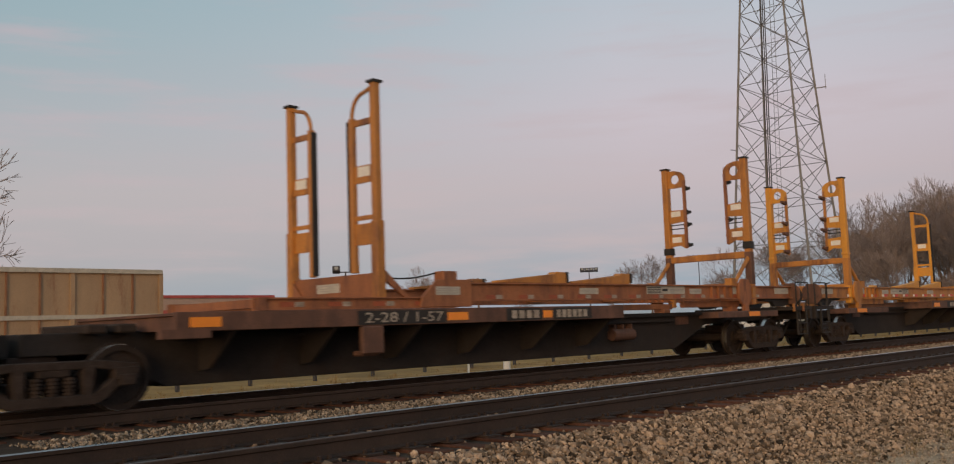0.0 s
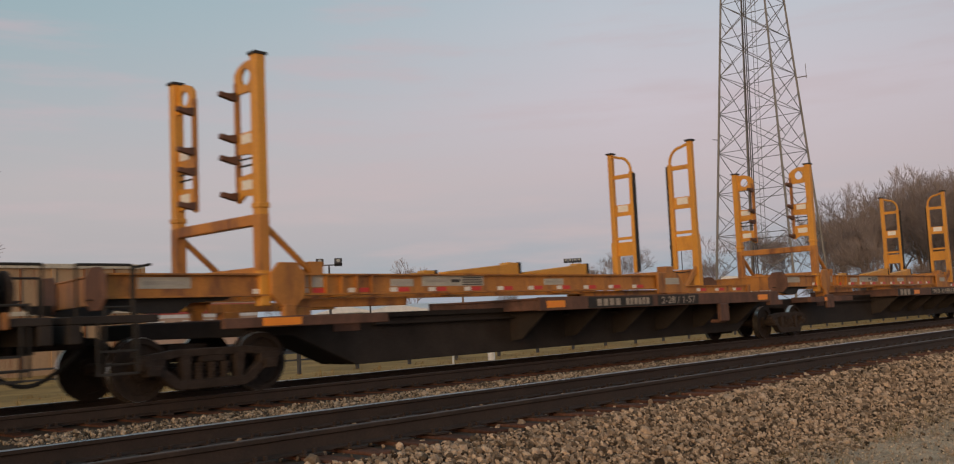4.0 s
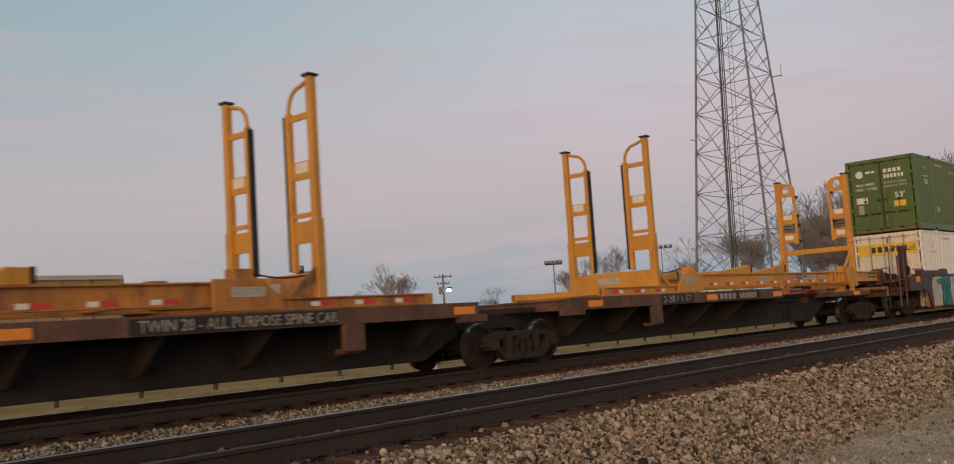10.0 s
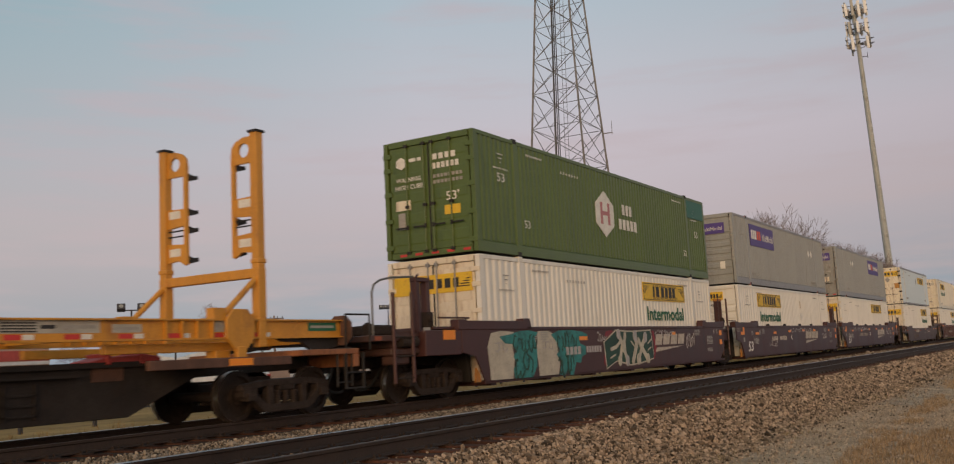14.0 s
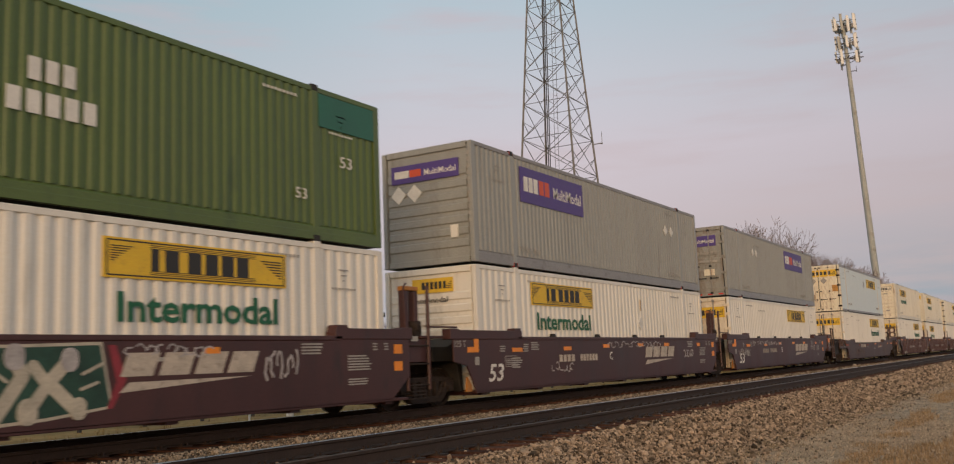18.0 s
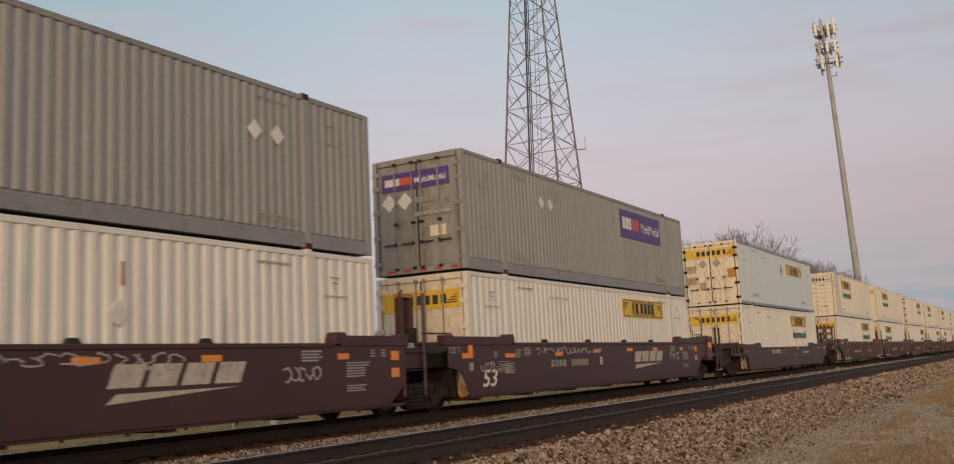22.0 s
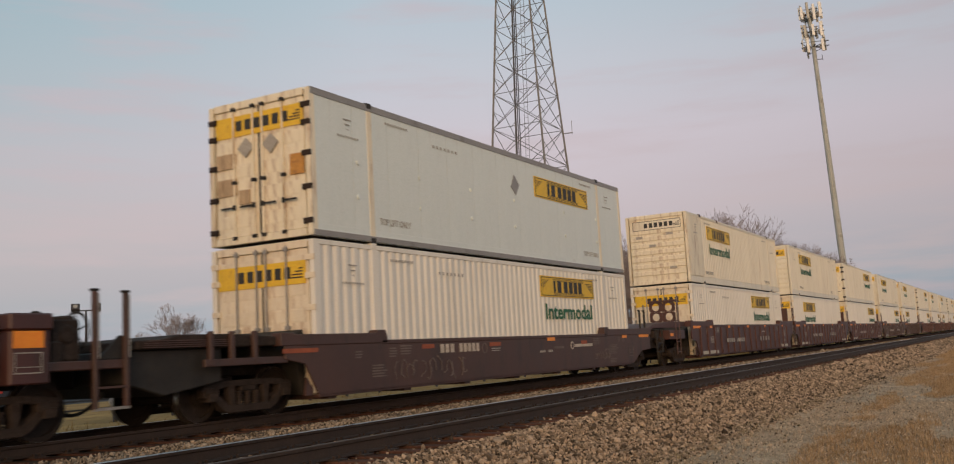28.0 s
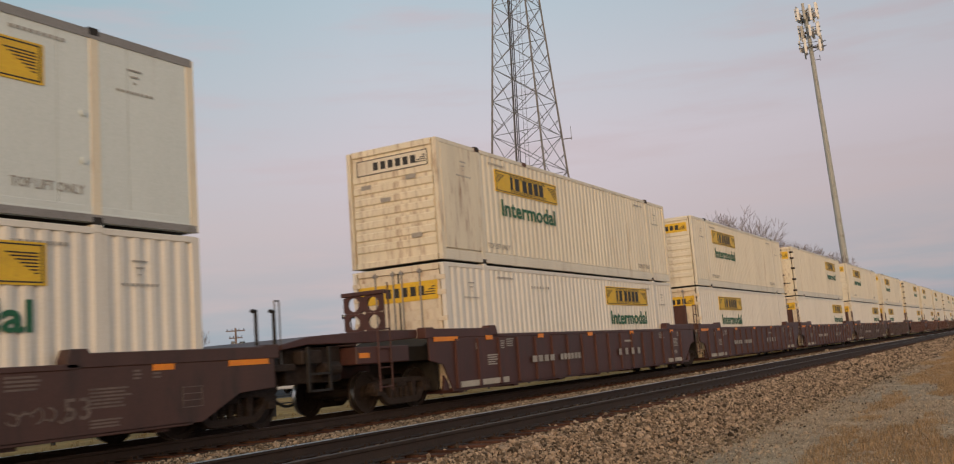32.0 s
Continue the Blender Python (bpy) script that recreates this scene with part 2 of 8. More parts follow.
M_DIRTY = mat("container_rusty_white", (0.78, 0.70, 0.54), 0.5, vary=0.1, scale=2.2, dirt=(0.30, 0.16, 0.08), dirt_amount=0.38, streak=7, bump=0.08)
M_CREAM = mat("container_cream", (0.75, 0.69, 0.56), 0.42, vary=0.08, scale=0.7, dirt=(0.46, 0.36, 0.25), dirt_amount=0.30, streak=6, bump=0.05)
M_LOGO = mat("sign_yellow", (0.74, 0.47, 0.03), 0.5, vary=0.08, scale=2, dirt=(0.5, 0.27, 0.04), dirt_amount=0.3, bump=0.03)
M_SOFT = mat("faded_brown_decal", (0.43, 0.31, 0.19), 0.6, vary=0.25, scale=3, dirt=(0.25, 0.16, 0.09), dirt_amount=0.4, streak=3, bump=0)
M_RUSTED = mat("rusted_orange_decal", (0.50, 0.24, 0.05), 0.6, vary=0.2, scale=4, dirt=(0.24, 0.11, 0.04), dirt_amount=0.4, bump=0)
M_INK = mat("sign_black", (0.03, 0.028, 0.026), 0.6, vary=0.2, bump=0)
M_FAINT = mat("stencil_grey", (0.36, 0.335, 0.30), 0.7, vary=0.2, bump=0)
M_LEAF = mat("sign_green", (0.015, 0.12, 0.055), 0.5, vary=0.15, bump=0)
M_PURPLE = mat("sign_purple", (0.085, 0.050, 0.22), 0.5, vary=0.1, bump=0)
M_RED = mat("sign_red", (0.62, 0.09, 0.03), 0.5, vary=0.1, bump=0)
M_MARK = mat("faded_cream_mark", (0.50, 0.43, 0.35), 0.65, vary=0.2, scale=4, dirt=(0.22, 0.16, 0.13), dirt_amount=0.35, bump=0)
M_PAINT = mat("stencil_white", (0.72, 0.69, 0.63), 0.6, vary=0.12, scale=5, bump=0)
M_TAPE = mat("reflective_orange", (0.85, 0.27, 0.02), 0.4, vary=0.1, bump=0)
M_TAPER = mat("reflective_red", (0.55, 0.04, 0.03), 0.4, vary=0.1, bump=0)
M_OLDTAPE = mat("faded_orange_tape", (0.30, 0.075, 0.03), 0.6, vary=0.25, scale=5, bump=0)
M_DUSTY = mat("faded_stencil", (0.15, 0.115, 0.10), 0.7, vary=0.3, scale=4, bump=0)
M_SPRAY = mat("spray_teal", (0.035, 0.21, 0.20), 0.6, vary=0.35, scale=2.5, dirt=(0.02, 0.06, 0.06), dirt_amount=0.45, bump=0)
M_SPRAYB = mat("spray_sand", (0.48, 0.43, 0.34), 0.6, vary=0.2, scale=2.5, dirt=(0.30, 0.25, 0.20), dirt_amount=0.3, bump=0)
M_SPRAYG = mat("spray_green", (0.022, 0.062, 0.042), 0.6, vary=0.35, scale=3, bump=0)
M_CHALK = mat("spray_white", (0.40, 0.37, 0.36), 0.7, vary=0.3, scale=4, bump=0)
M_GALV = mat("galvanised_steel", (0.165, 0.158, 0.15), 0.55, 0.3, vary=0.15, scale=0.5, bump=0.05)
M_CABLE = mat("dark_cable", (0.05, 0.047, 0.05), 0.6, vary=0.2, bump=0)
M_POLE = mat("pole_olive", (0.36, 0.37, 0.345), 0.6, vary=0.12, scale=0.5, dirt=(0.2, 0.19, 0.15), bump=0.05)
M_ANT = mat("antenna_white", (0.72, 0.71, 0.68), 0.5, vary=0.1, bump=0)
M_BARK = mat("winter_bark", (0.20, 0.15, 0.125), 0.9, vary=0.3, scale=3, bump=0.4, spec=0.08)
M_TWIG = mat("winter_twig", (0.225, 0.185, 0.172), 0.9, vary=0.3, scale=0.5, bump=0, spec=0.08)
M_TAN = mat("ribbed_tan", (0.33, 0.225, 0.135), 0.6, vary=0.15, scale=0.8, dirt=(0.20, 0.08, 0.04), dirt_amount=0.30, streak=4, bump=0.1)
M_RIB = mat("rusted_rib", (0.22, 0.10, 0.05), 0.8, vary=0.35, scale=1.5, dirt=(0.42, 0.27, 0.15), dirt_amount=0.4, streak=3, bump=0.1)
M_PLATE = mat("dull_data_plate", (0.42, 0.39, 0.33), 0.6, vary=0.2, scale=4, bump=0)
M_STORE = mat("store_stucco", (0.42, 0.30, 0.235), 0.85, vary=0.1, bump=0.2)
M_STORER = mat("store_red_band", (0.42, 0.075, 0.06), 0.6, vary=0.15, bump=0.05)
M_ROOF = mat("pale_metal_roof", (0.62, 0.62, 0.62), 0.45, vary=0.1, bump=0.05)
M_ASPHALT = mat("asphalt", (0.055, 0.055, 0.058), 0.9, vary=0.25, scale=0.6, bump=0.4, spec=0.08)
M_LAMP = mat("lit_flood_lens", (1.0, 0.86, 0.42), 0.4, vary=0, emit=14.0)
M_TAIL = mat("lit_tail_lamp", (1.0, 0.10, 0.05), 0.4, vary=0, emit=3.0)
M_GLASS = mat("dark_car_glass", (0.02, 0.022, 0.025), 0.12, vary=0, bump=0)
M_CARW = mat("car_white", (0.62, 0.62, 0.62), 0.3, vary=0.05, bump=0)
M_CARD = mat("car_dark", (0.05, 0.055, 0.065), 0.3, vary=0.05, bump=0)
M_RUBBER = mat("tyre_rubber", (0.02, 0.02, 0.02), 0.9, vary=0.2, bump=0)


# ---- mesh helpers ----
def bx(bm, x0, x1, y0, y1, z0, z1):
    v = [bm.verts.new((x, y, z)) for x in (x0, x1) for y in (y0, y1) for z in (z0, z1)]
    for f in ((0, 1, 3, 2), (4, 6, 7, 5), (0, 4, 5, 1), (2, 3, 7, 6), (0, 2, 6, 4), (1, 5, 7, 3)):
        bm.faces.new([v[i] for i in f])
    return bm


def prism(bm, pts, a, b, axis="y"):
    """A polygon of (x, z), (y, z) or (x, y) points drawn out along the third axis from a to b."""
    put = {"y": lambda p, q: (p[0], q, p[1]), "x": lambda p, q: (q, p[0], p[1]), "z": lambda p, q: (p[0], p[1], q)}[axis]
    lo = [bm.verts.new(put(p, a)) for p in pts]
    hi = [bm.verts.new(put(p, b)) for p in pts]
    n = len(pts)
    bm.faces.new(lo[::-1])
    bm.faces.new(hi)
    for i in range(n):
        bm.faces.new((lo[i], lo[(i + 1) % n], hi[(i + 1) % n], hi[i]))
    return bm


def rod(bm, p, q, r, n=6, r2=None):
    p, q = Vector(p), Vector(q)
    r2 = r if r2 is None else r2
    d = (q - p).normalized()
    u = d.orthogonal().normalized()
    w = d.cross(u)
    a = [bm.verts.new(p + r * (math.cos(k) * u + math.sin(k) * w)) for k in (2 * math.pi * i / n for i in range(n))]
    b = [bm.verts.new(q + r2 * (math.cos(k) * u + math.sin(k) * w)) for k in (2 * math.pi * i / n for i in range(n))]
    bm.faces.new(a[::-1])
    bm.faces.new(b)
    for i in range(n):
        bm.faces.new((a[i], a[(i + 1) % n], b[(i + 1) % n], b[i]))
    return bm


def tube(bm, pts, r, n=6):
    """One closed tube along a line of points."""
    pts = [Vector(p) for p in pts]
    rows = []
    for i, p in enumerate(pts):
        d = (pts[min(i + 1, len(pts) - 1)] - pts[max(i - 1, 0)]).normalized()
        u = d.cross(Vector((0.31, 0.87, 0.38))).normalized()
        w = d.cross(u)
        rows.append([bm.verts.new(p + r * (math.cos(k) * u + math.sin(k) * w)) for k in (2 * math.pi * j / n for j in range(n))])
    bm.faces.new(rows[0][::-1])
    bm.faces.new(rows[-1])
    for a, b in zip(rows, rows[1:]):
        for j in range(n):
            bm.faces.new((a[j], a[(j + 1) % n], b[(j + 1) % n], b[j]))
    return bm


def ring(bm, c, r0, r1, y0, y1, n=24):
    """A flat ring round the y axis."""
    for i in range(n):
        a, b = 2 * math.pi * i / n, 2 * math.pi * (i + 1) / n
        v = [bm.verts.new((c[0] + r * math.cos(t), y, c[1] + r * math.sin(t))) for t in (a, b) for r in (r0, r1) for y in (y0, y1)]
        for f in ((0, 2, 6, 4), (1, 5, 7, 3), (2, 3, 7, 6), (0, 4, 5, 1)):
            bm.faces.new([v[j] for j in f])
    return bm


def finish(bm, name, material, bevel=0.0):
    bmesh.ops.recalc_face_normals(bm, faces=bm.faces)
    if bevel:
        e = [e for e in bm.edges if len(e.link_faces) == 2 and e.calc_face_angle(0) > 0.7]
        bmesh.ops.bevel(bm, geom=e, offset=bevel, segments=1, affect="EDGES", clamp_overlap=True)
    me = bpy.data.meshes.new(name)
    bm.to_mesh(me)
    bm.free()
    me.materials.append(material)
    return me


def part(name, bm, material, parent, label="", bevel=0.0, at=None):
    """One mesh under a thing or a part; bm may be a finished mesh, to share it."""
    me = finish(bm, name, material, bevel) if isinstance(bm, bmesh.types.BMesh) else bm
    o = new(name, me)
    if parent is not None:
        o.parent = parent
    if at is not None:
        o.location = at
    if label:
        o["label"] = label
    return o


def box(name, dims, material, parent, label="", bevel=0.0):
    return part(name, bx(bmesh.new(), *dims), material, parent, label, bevel)


def thing(name, label, category, at=(0, 0, 0), group="", kind=""):
    o = tagged(new(name), label, category, group, kind)
    o.location = at
    return o


LETTERS = {}


def words(body, width, height, material, parent, x, y, z, face="near", name="lettering", bold=0.006, slant=0.0):
    """Raised lettering with the built-in font, fitted to width and height; it stands on the near side or on the end towards -x."""
    key = (body, face, bold, slant, round(width, 3), round(height, 3), material.name)
    if key not in LETTERS:
        c = bpy.data.curves.new("t", "FONT")
        c.body, c.resolution_u, c.extrude, c.offset, c.shear = body, 2, 0.002, bold, slant
        o = new("t", c)
        bpy.context.view_layer.update()
        me = bpy.data.meshes.new_from_object(o.evaluated_get(bpy.context.evaluated_depsgraph_get()))
        bpy.data.objects.remove(o)
        co = np.array([v.co[:] for v in me.vertices])
        lo, hi = co.min(0), co.max(0)
        for v in me.vertices:
            p = ((v.co.x - lo[0]) / (hi[0] - lo[0]) * width, (v.co.y - lo[1]) / (hi[1] - lo[1]) * height, v.co.z)
            v.co = (p[0], -p[2], p[1]) if face == "near" else (-p[2], -p[0], p[1])
        me.materials.clear()
        me.materials.append(material)
        me.name = name
        LETTERS[key] = me
    return part(name, LETTERS[key], material, parent, at=(x, y, z))


def bars(name, spans, y0, z0, z1, material, parent, face="near"):
    """A row of plain bars that stands for writing which cannot be read."""
    for a, b in spans:
        bm = bmesh.new()
        bx(bm, a, b, y0 - 0.005, y0, z0, z1) if face == "near" else bx(bm, y0 - 0.005, y0, a, b, z0, z1)
        part(name, bm, material, parent)


def letters_like(a, b, n, gap=0.3):
    w = (b - a) / n
    return [(a + i * w, a + (i + 1 - gap) * w) for i in range(n)]


MOVING = []      # things of the train, and where each stands at the start
ROLLING = []     # wheelsets


# ---- ground and tracks ----
def strip_sheet(name, profile, xs, material, label, category):
    """A sheet whose height follows a profile of (y, z) across the tracks."""
    verts = [(x, y, z) for x in xs for y, z in profile]
    n = len(profile)
    faces = [(i * n + j, (i + 1) * n + j, (i + 1) * n + j + 1, i * n + j + 1) for i in range(len(xs) - 1) for j in range(n - 1)]
    me = bpy.data.meshes.new(name)
    me.from_pydata(verts, [], faces)
    me.materials.append(material)
    return tagged(new(name, me), label, category, kind="structure")


XS = [-400, -60, -10] + list(range(0, 120, 6)) + [200, 500, 3000]
strip_sheet("ground", [(-3000, -0.80), (2.0, -0.78), (4.2, -0.74), (6, -0.72), (16.0, -0.70), (17, -0.62), (3000, -0.62)], XS, M_GROUND,
            "sandy gravel ground beside the tracks, reaching the horizon", "ground")
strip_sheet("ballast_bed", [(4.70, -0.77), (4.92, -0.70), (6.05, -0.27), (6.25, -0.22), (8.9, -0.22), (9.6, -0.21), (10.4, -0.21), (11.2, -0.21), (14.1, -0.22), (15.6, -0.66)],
            XS, M_BALLAST, "dark ballast bed under both tracks, coloured as the shade between stones", "ballast")
strip_sheet("lawn", [(15.5, -0.60), (42, -0.60)], XS[1:-1], M_GRASS, "dull yellow-green winter grass strip beyond the tracks", "grass")
strip_sheet("parking_lot", [(42, -0.605), (79, -0.605)], [-60, 200], M_ASPHALT, "dark asphalt parking lot beyond the grass", "pavement")

RAIL = [(-0.07, -0.175), (-0.07, -0.163), (-0.012, -0.145), (-0.009, -0.05), (-0.034, -0.038), (-0.036, -0.006),
        (0.036, -0.006), (0.034, -0.038), (0.009, -0.05), (0.012, -0.145), (0.07, -0.163), (0.07, -0.175)]
HEAD = [(-0.035, -0.0062), (-0.030, 0.0), (0.030, 0.0), (0.035, -0.0062)]


def tie_mesh():
    bm = bx(bmesh.new(), -0.115, 0.115, -1.30, 1.30, -0.36, -0.19)
    return finish(bm, "tie", M_TIE, 0.012)


def plate_mesh():
    bm = bx(bmesh.new(), -0.09, 0.09, -0.18, 0.18, -0.19, -0.172)
    for sx in (-0.05, 0.05):
        for sy in (-0.10, 0.10):
            bx(bm, sx - 0.014, sx + 0.014, sy - 0.014, sy + 0.014, -0.172, -0.135)
    return finish(bm, "tie_plate", M_RAIL, 0.0)


TIE, PLATE = tie_mesh(), plate_mesh()


def track(name, yc, label, x0, x1):
    t = thing(name, label, "railway track", (0, yc, 0), kind="structure")
    for s in (-1, 1):
        r = part("rail", prism(bmesh.new(), [(s * 0.7525 + a, z) for a, z in RAIL], -120, 1600, "x"), M_RAIL, t)
        dull = s < 0
        part("rail_head", prism(bmesh.new(), [(s * 0.7525 + a, z) for a, z in HEAD], -120, 1600, "x"), M_DULL if dull else M_HEAD, r, "dull brown running surface" if dull else "shiny worn running surface")
    rnd = random.Random(int(yc * 10))
    x = x0
    while x < x1:
        o = part("tie", TIE, M_TIE, t, at=(x, rnd.uniform(-0.05, 0.05), rnd.uniform(-0.008, 0.004)))
        o.rotation_euler.z = rnd.uniform(-0.02, 0.02)
        for s in (-1, 1):
            part("tie_plate", PLATE, M_RAIL, t, at=(x, s * 0.7525, 0))
        x += 0.5 + rnd.uniform(-0.02, 0.02)
    bm = bmesh.new()
    while x < 260:
        bx(bm, x - 0.115, x + 0.115, -1.3, 1.3, -0.36, -0.19)
        x += 0.5
    far = part("far_ties", bm, M_TIE, t)
    far["kind"] = "stuff"
    return t


track("track_near", YN, "empty railway track with rusty rails on dark wooden ties", 0.0, 62.0)
track("track_far", YT, "railway track carrying the freight train on dark wooden ties", 4.0, 60.0)


def stones(name, area, count, size, seed, label, material=None):
    """Loose angular stones, thrown over a stretch of the bed: one object."""
    rng = np.random.default_rng(seed)
    g = (1 + 5 ** 0.5) / 2
    base = np.array([(-1, g, 0), (1, g, 0), (-1, -g, 0), (1, -g, 0), (0, -1, g), (0, 1, g), (0, -1, -g), (0, 1, -g), (g, 0, -1), (g, 0, 1), (-g, 0, -1), (-g, 0, 1)]) / 1.9
    tri = np.array([(0, 11, 5), (0, 5, 1), (0, 1, 7), (0, 7, 10), (0, 10, 11), (1, 5, 9), (5, 11, 4), (11, 10, 2), (10, 7, 6), (7, 1, 8),
                    (3, 9, 4), (3, 4, 2), (3, 2, 6), (3, 6, 8), (3, 8, 9), (4, 9, 5), (2, 4, 11), (6, 2, 10), (8, 6, 7), (9, 8, 1)])
    if size < 0.013:
        base = np.array([(1, 0, 0), (-1, 0, 0), (0, 1, 0), (0, -1, 0), (0, 0, 1), (0, 0, -1)], float)
        tri = np.array([(0, 2, 4), (2, 1, 4), (1, 3, 4), (3, 0, 4), (2, 0, 5), (1, 2, 5), (3, 1, 5), (0, 3, 5)])
    x, y, z = area(rng, count)
    s = rng.lognormal(math.log(size), 0.38, count)[:, None] * rng.uniform(0.7, 1.15, (count, 3))
    p = base[None] * (1 + rng.uniform(-0.2, 0.2, (count, len(base), 1))) * s[:, None, :]
    q = rng.normal(size=(count, 4))
    q /= np.linalg.norm(q, axis=1, keepdims=True)
    a, b, c, d = q.T
    R = np.stack([1 - 2 * (c * c + d * d), 2 * (b * c - a * d), 2 * (b * d + a * c), 2 * (b * c + a * d), 1 - 2 * (b * b + d * d), 2 * (c * d - a * b),
                  2 * (b * d - a * c), 2 * (c * d + a * b), 1 - 2 * (b * b + c * c)], 1).reshape(-1, 3, 3)
    p = np.einsum("nij,nkj->nki", R, p) + np.stack([x, y, z], 1)[:, None, :]
    me = bpy.data.meshes.new(name)
    me.from_pydata(p.reshape(-1, 3).tolist(), [], (tri[None] + len(base) * np.arange(count)[:, None, None]).reshape(-1, 3).tolist())
    me.materials.append(material or M_STONE)
    return tagged(new(name, me), label, "stones", kind="stuff")


BY, BZ = [2.0, 4.70, 4.92, 6.05, 6.25, 8.9, 9.6, 10.4, 11.2, 14.1], [-0.77, -0.745, -0.70, -0.27, -0.22, -0.22, -0.21, -0.21, -0.21, -0.22]


def shoulder(x0, x1, y0=4.1, y1=6.22, crowd=0.8):
    def area(rng, n):
        x = x0 + (x1 - x0) * rng.random(n)
        y = y0 + (y1 - y0) * rng.random(n) ** crowd
        return x, y, np.interp(y, BY, BZ) + rng.uniform(-0.015, 0.03, n)
    return area


stones("shoulder_stones", shoulder(3.0, 14.0, 4.25, crowd=0.62), 27000, 0.0190, 1, "loose grey and tan ballast stones on the shoulder")
stones("shoulder_stones", shoulder(14.0, 34.0, 4.2, crowd=0.62), 28000, 0.0215, 2, "loose grey and tan ballast stones farther along the shoulder")
stones("shoulder_stones", shoulder(34.0, 110.0, 4.2, crowd=0.65), 15000, 0.040, 3, "loose grey and tan ballast stones far along the shoulder")
stones("stones_between_tracks", shoulder(4.0, 34.0, 9.2, 11.0), 25000, 0.0155, 4, "small loose stones between the two tracks", M_SMALL)
stones("stones_between_tracks", shoulder(34.0, 110.0, 9.4, 11.0), 8000, 0.030, 5, "small loose stones between the tracks farther off", M_SMALL)
stones("stones_in_track", shoulder(4.0, 30.0, 6.3, 8.5), 1800, 0.024, 7, "stones between the ties of the empty track")
stones("scattered_gravel", shoulder(4.0, 60.0, 1.2, 5.0), 8000, 0.013, 6, "small gravel scattered on the sandy ground", M_PEBBLE)
stones("scattered_gravel", shoulder(3.5, 24.0, 0.6, 5.0), 46000, 0.009, 8, "fine gravel that covers the sandy ground", M_PEBBLE)


stones("strewn_stones", shoulder(5.0, 46.0, 3.2, 5.0, 0.45), 5200, 0.0165, 9, "single ballast stones strewn past the foot of the shoulder")
stones("strewn_stones", shoulder(3.5, 30.0, 0.8, 5.0, 0.8), 5200, 0.011, 10, "dark little stones and crumbs on the sandy ground", M_SMALL)


def tufts(name, spots, material, label, blades=14, height=0.16, seed=0):
    rng = random.Random(seed)
    verts, faces = [], []
    for x, y, z, k in spots:
        for _ in range(blades):
            a, h = rng.uniform(0, 6.28), height * k * rng.uniform(0.5, 1.2)
            bxx, byy = x + rng.uniform(-0.07, 0.07) * k, y + rng.uniform(-0.07, 0.07) * k
            lx, ly = math.cos(a) * h * rng.uniform(0.1, 0.8), math.sin(a) * h * rng.uniform(0.1, 0.8)
            w = 0.006 * k
            i = len(verts)
            verts += [(bxx - w * math.sin(a), byy + w * math.cos(a), z - 0.02), (bxx + w * math.sin(a), byy - w * math.cos(a), z - 0.02), (bxx + lx, byy + ly, z + h)]
            faces.append((i, i + 1, i + 2))
    me = bpy.data.meshes.new(name)
    me.from_pydata(verts, [], faces)
    me.materials.append(material)
    return tagged(new(name, me), label, "grass", kind="stuff")


rg = random.Random(5)
spots = []
while len(spots) < 5600:
    x, y = 11 + 75 * rg.random() ** 1.5, rg.uniform(0.9, 4.3)
    edge = 2.65 + 0.028 * (x - 13)
    if noise.noise(Vector((x * 0.16, y * 0.7, 3))) + 0.25 * noise.noise(Vector((x, y * 2, 1))) > 0.02 + 0.9 * max(0, y - edge) + 0.35 * max(0, edge - 1.1 - y) - 0.004 * x:
        spots.append((x, y, -0.77, rg.uniform(0.5, 1.2) * (1 + x / 80)))
tufts("dry_grass", spots, M_STRAW, "patches of dry straw-coloured grass on the gravel", 12, 0.07, 1)
spots = [(4 + 50 * rg.random() ** 1.5, rg.gauss(4.75, 0.38), -0.74, rg.uniform(0.35, 0.9)) for _ in range(1700)]
tufts("dead_weeds", spots, M_WEED, "sparse dead brown weeds along the foot of the ballast", 7, 0.11, 2)
spots = [(-5 + 90 * rg.random(), 15.6 + 9 * rg.random() ** 1.5, -0.6, rg.uniform(0.6, 1.3)) for _ in range(2600)]
tufts("lawn_tufts", spots, M_GRASS, "tufts of dull winter grass beyond the train", 8, 0.12, 3)


# ---- trucks ----
WHEEL_R = 0.42


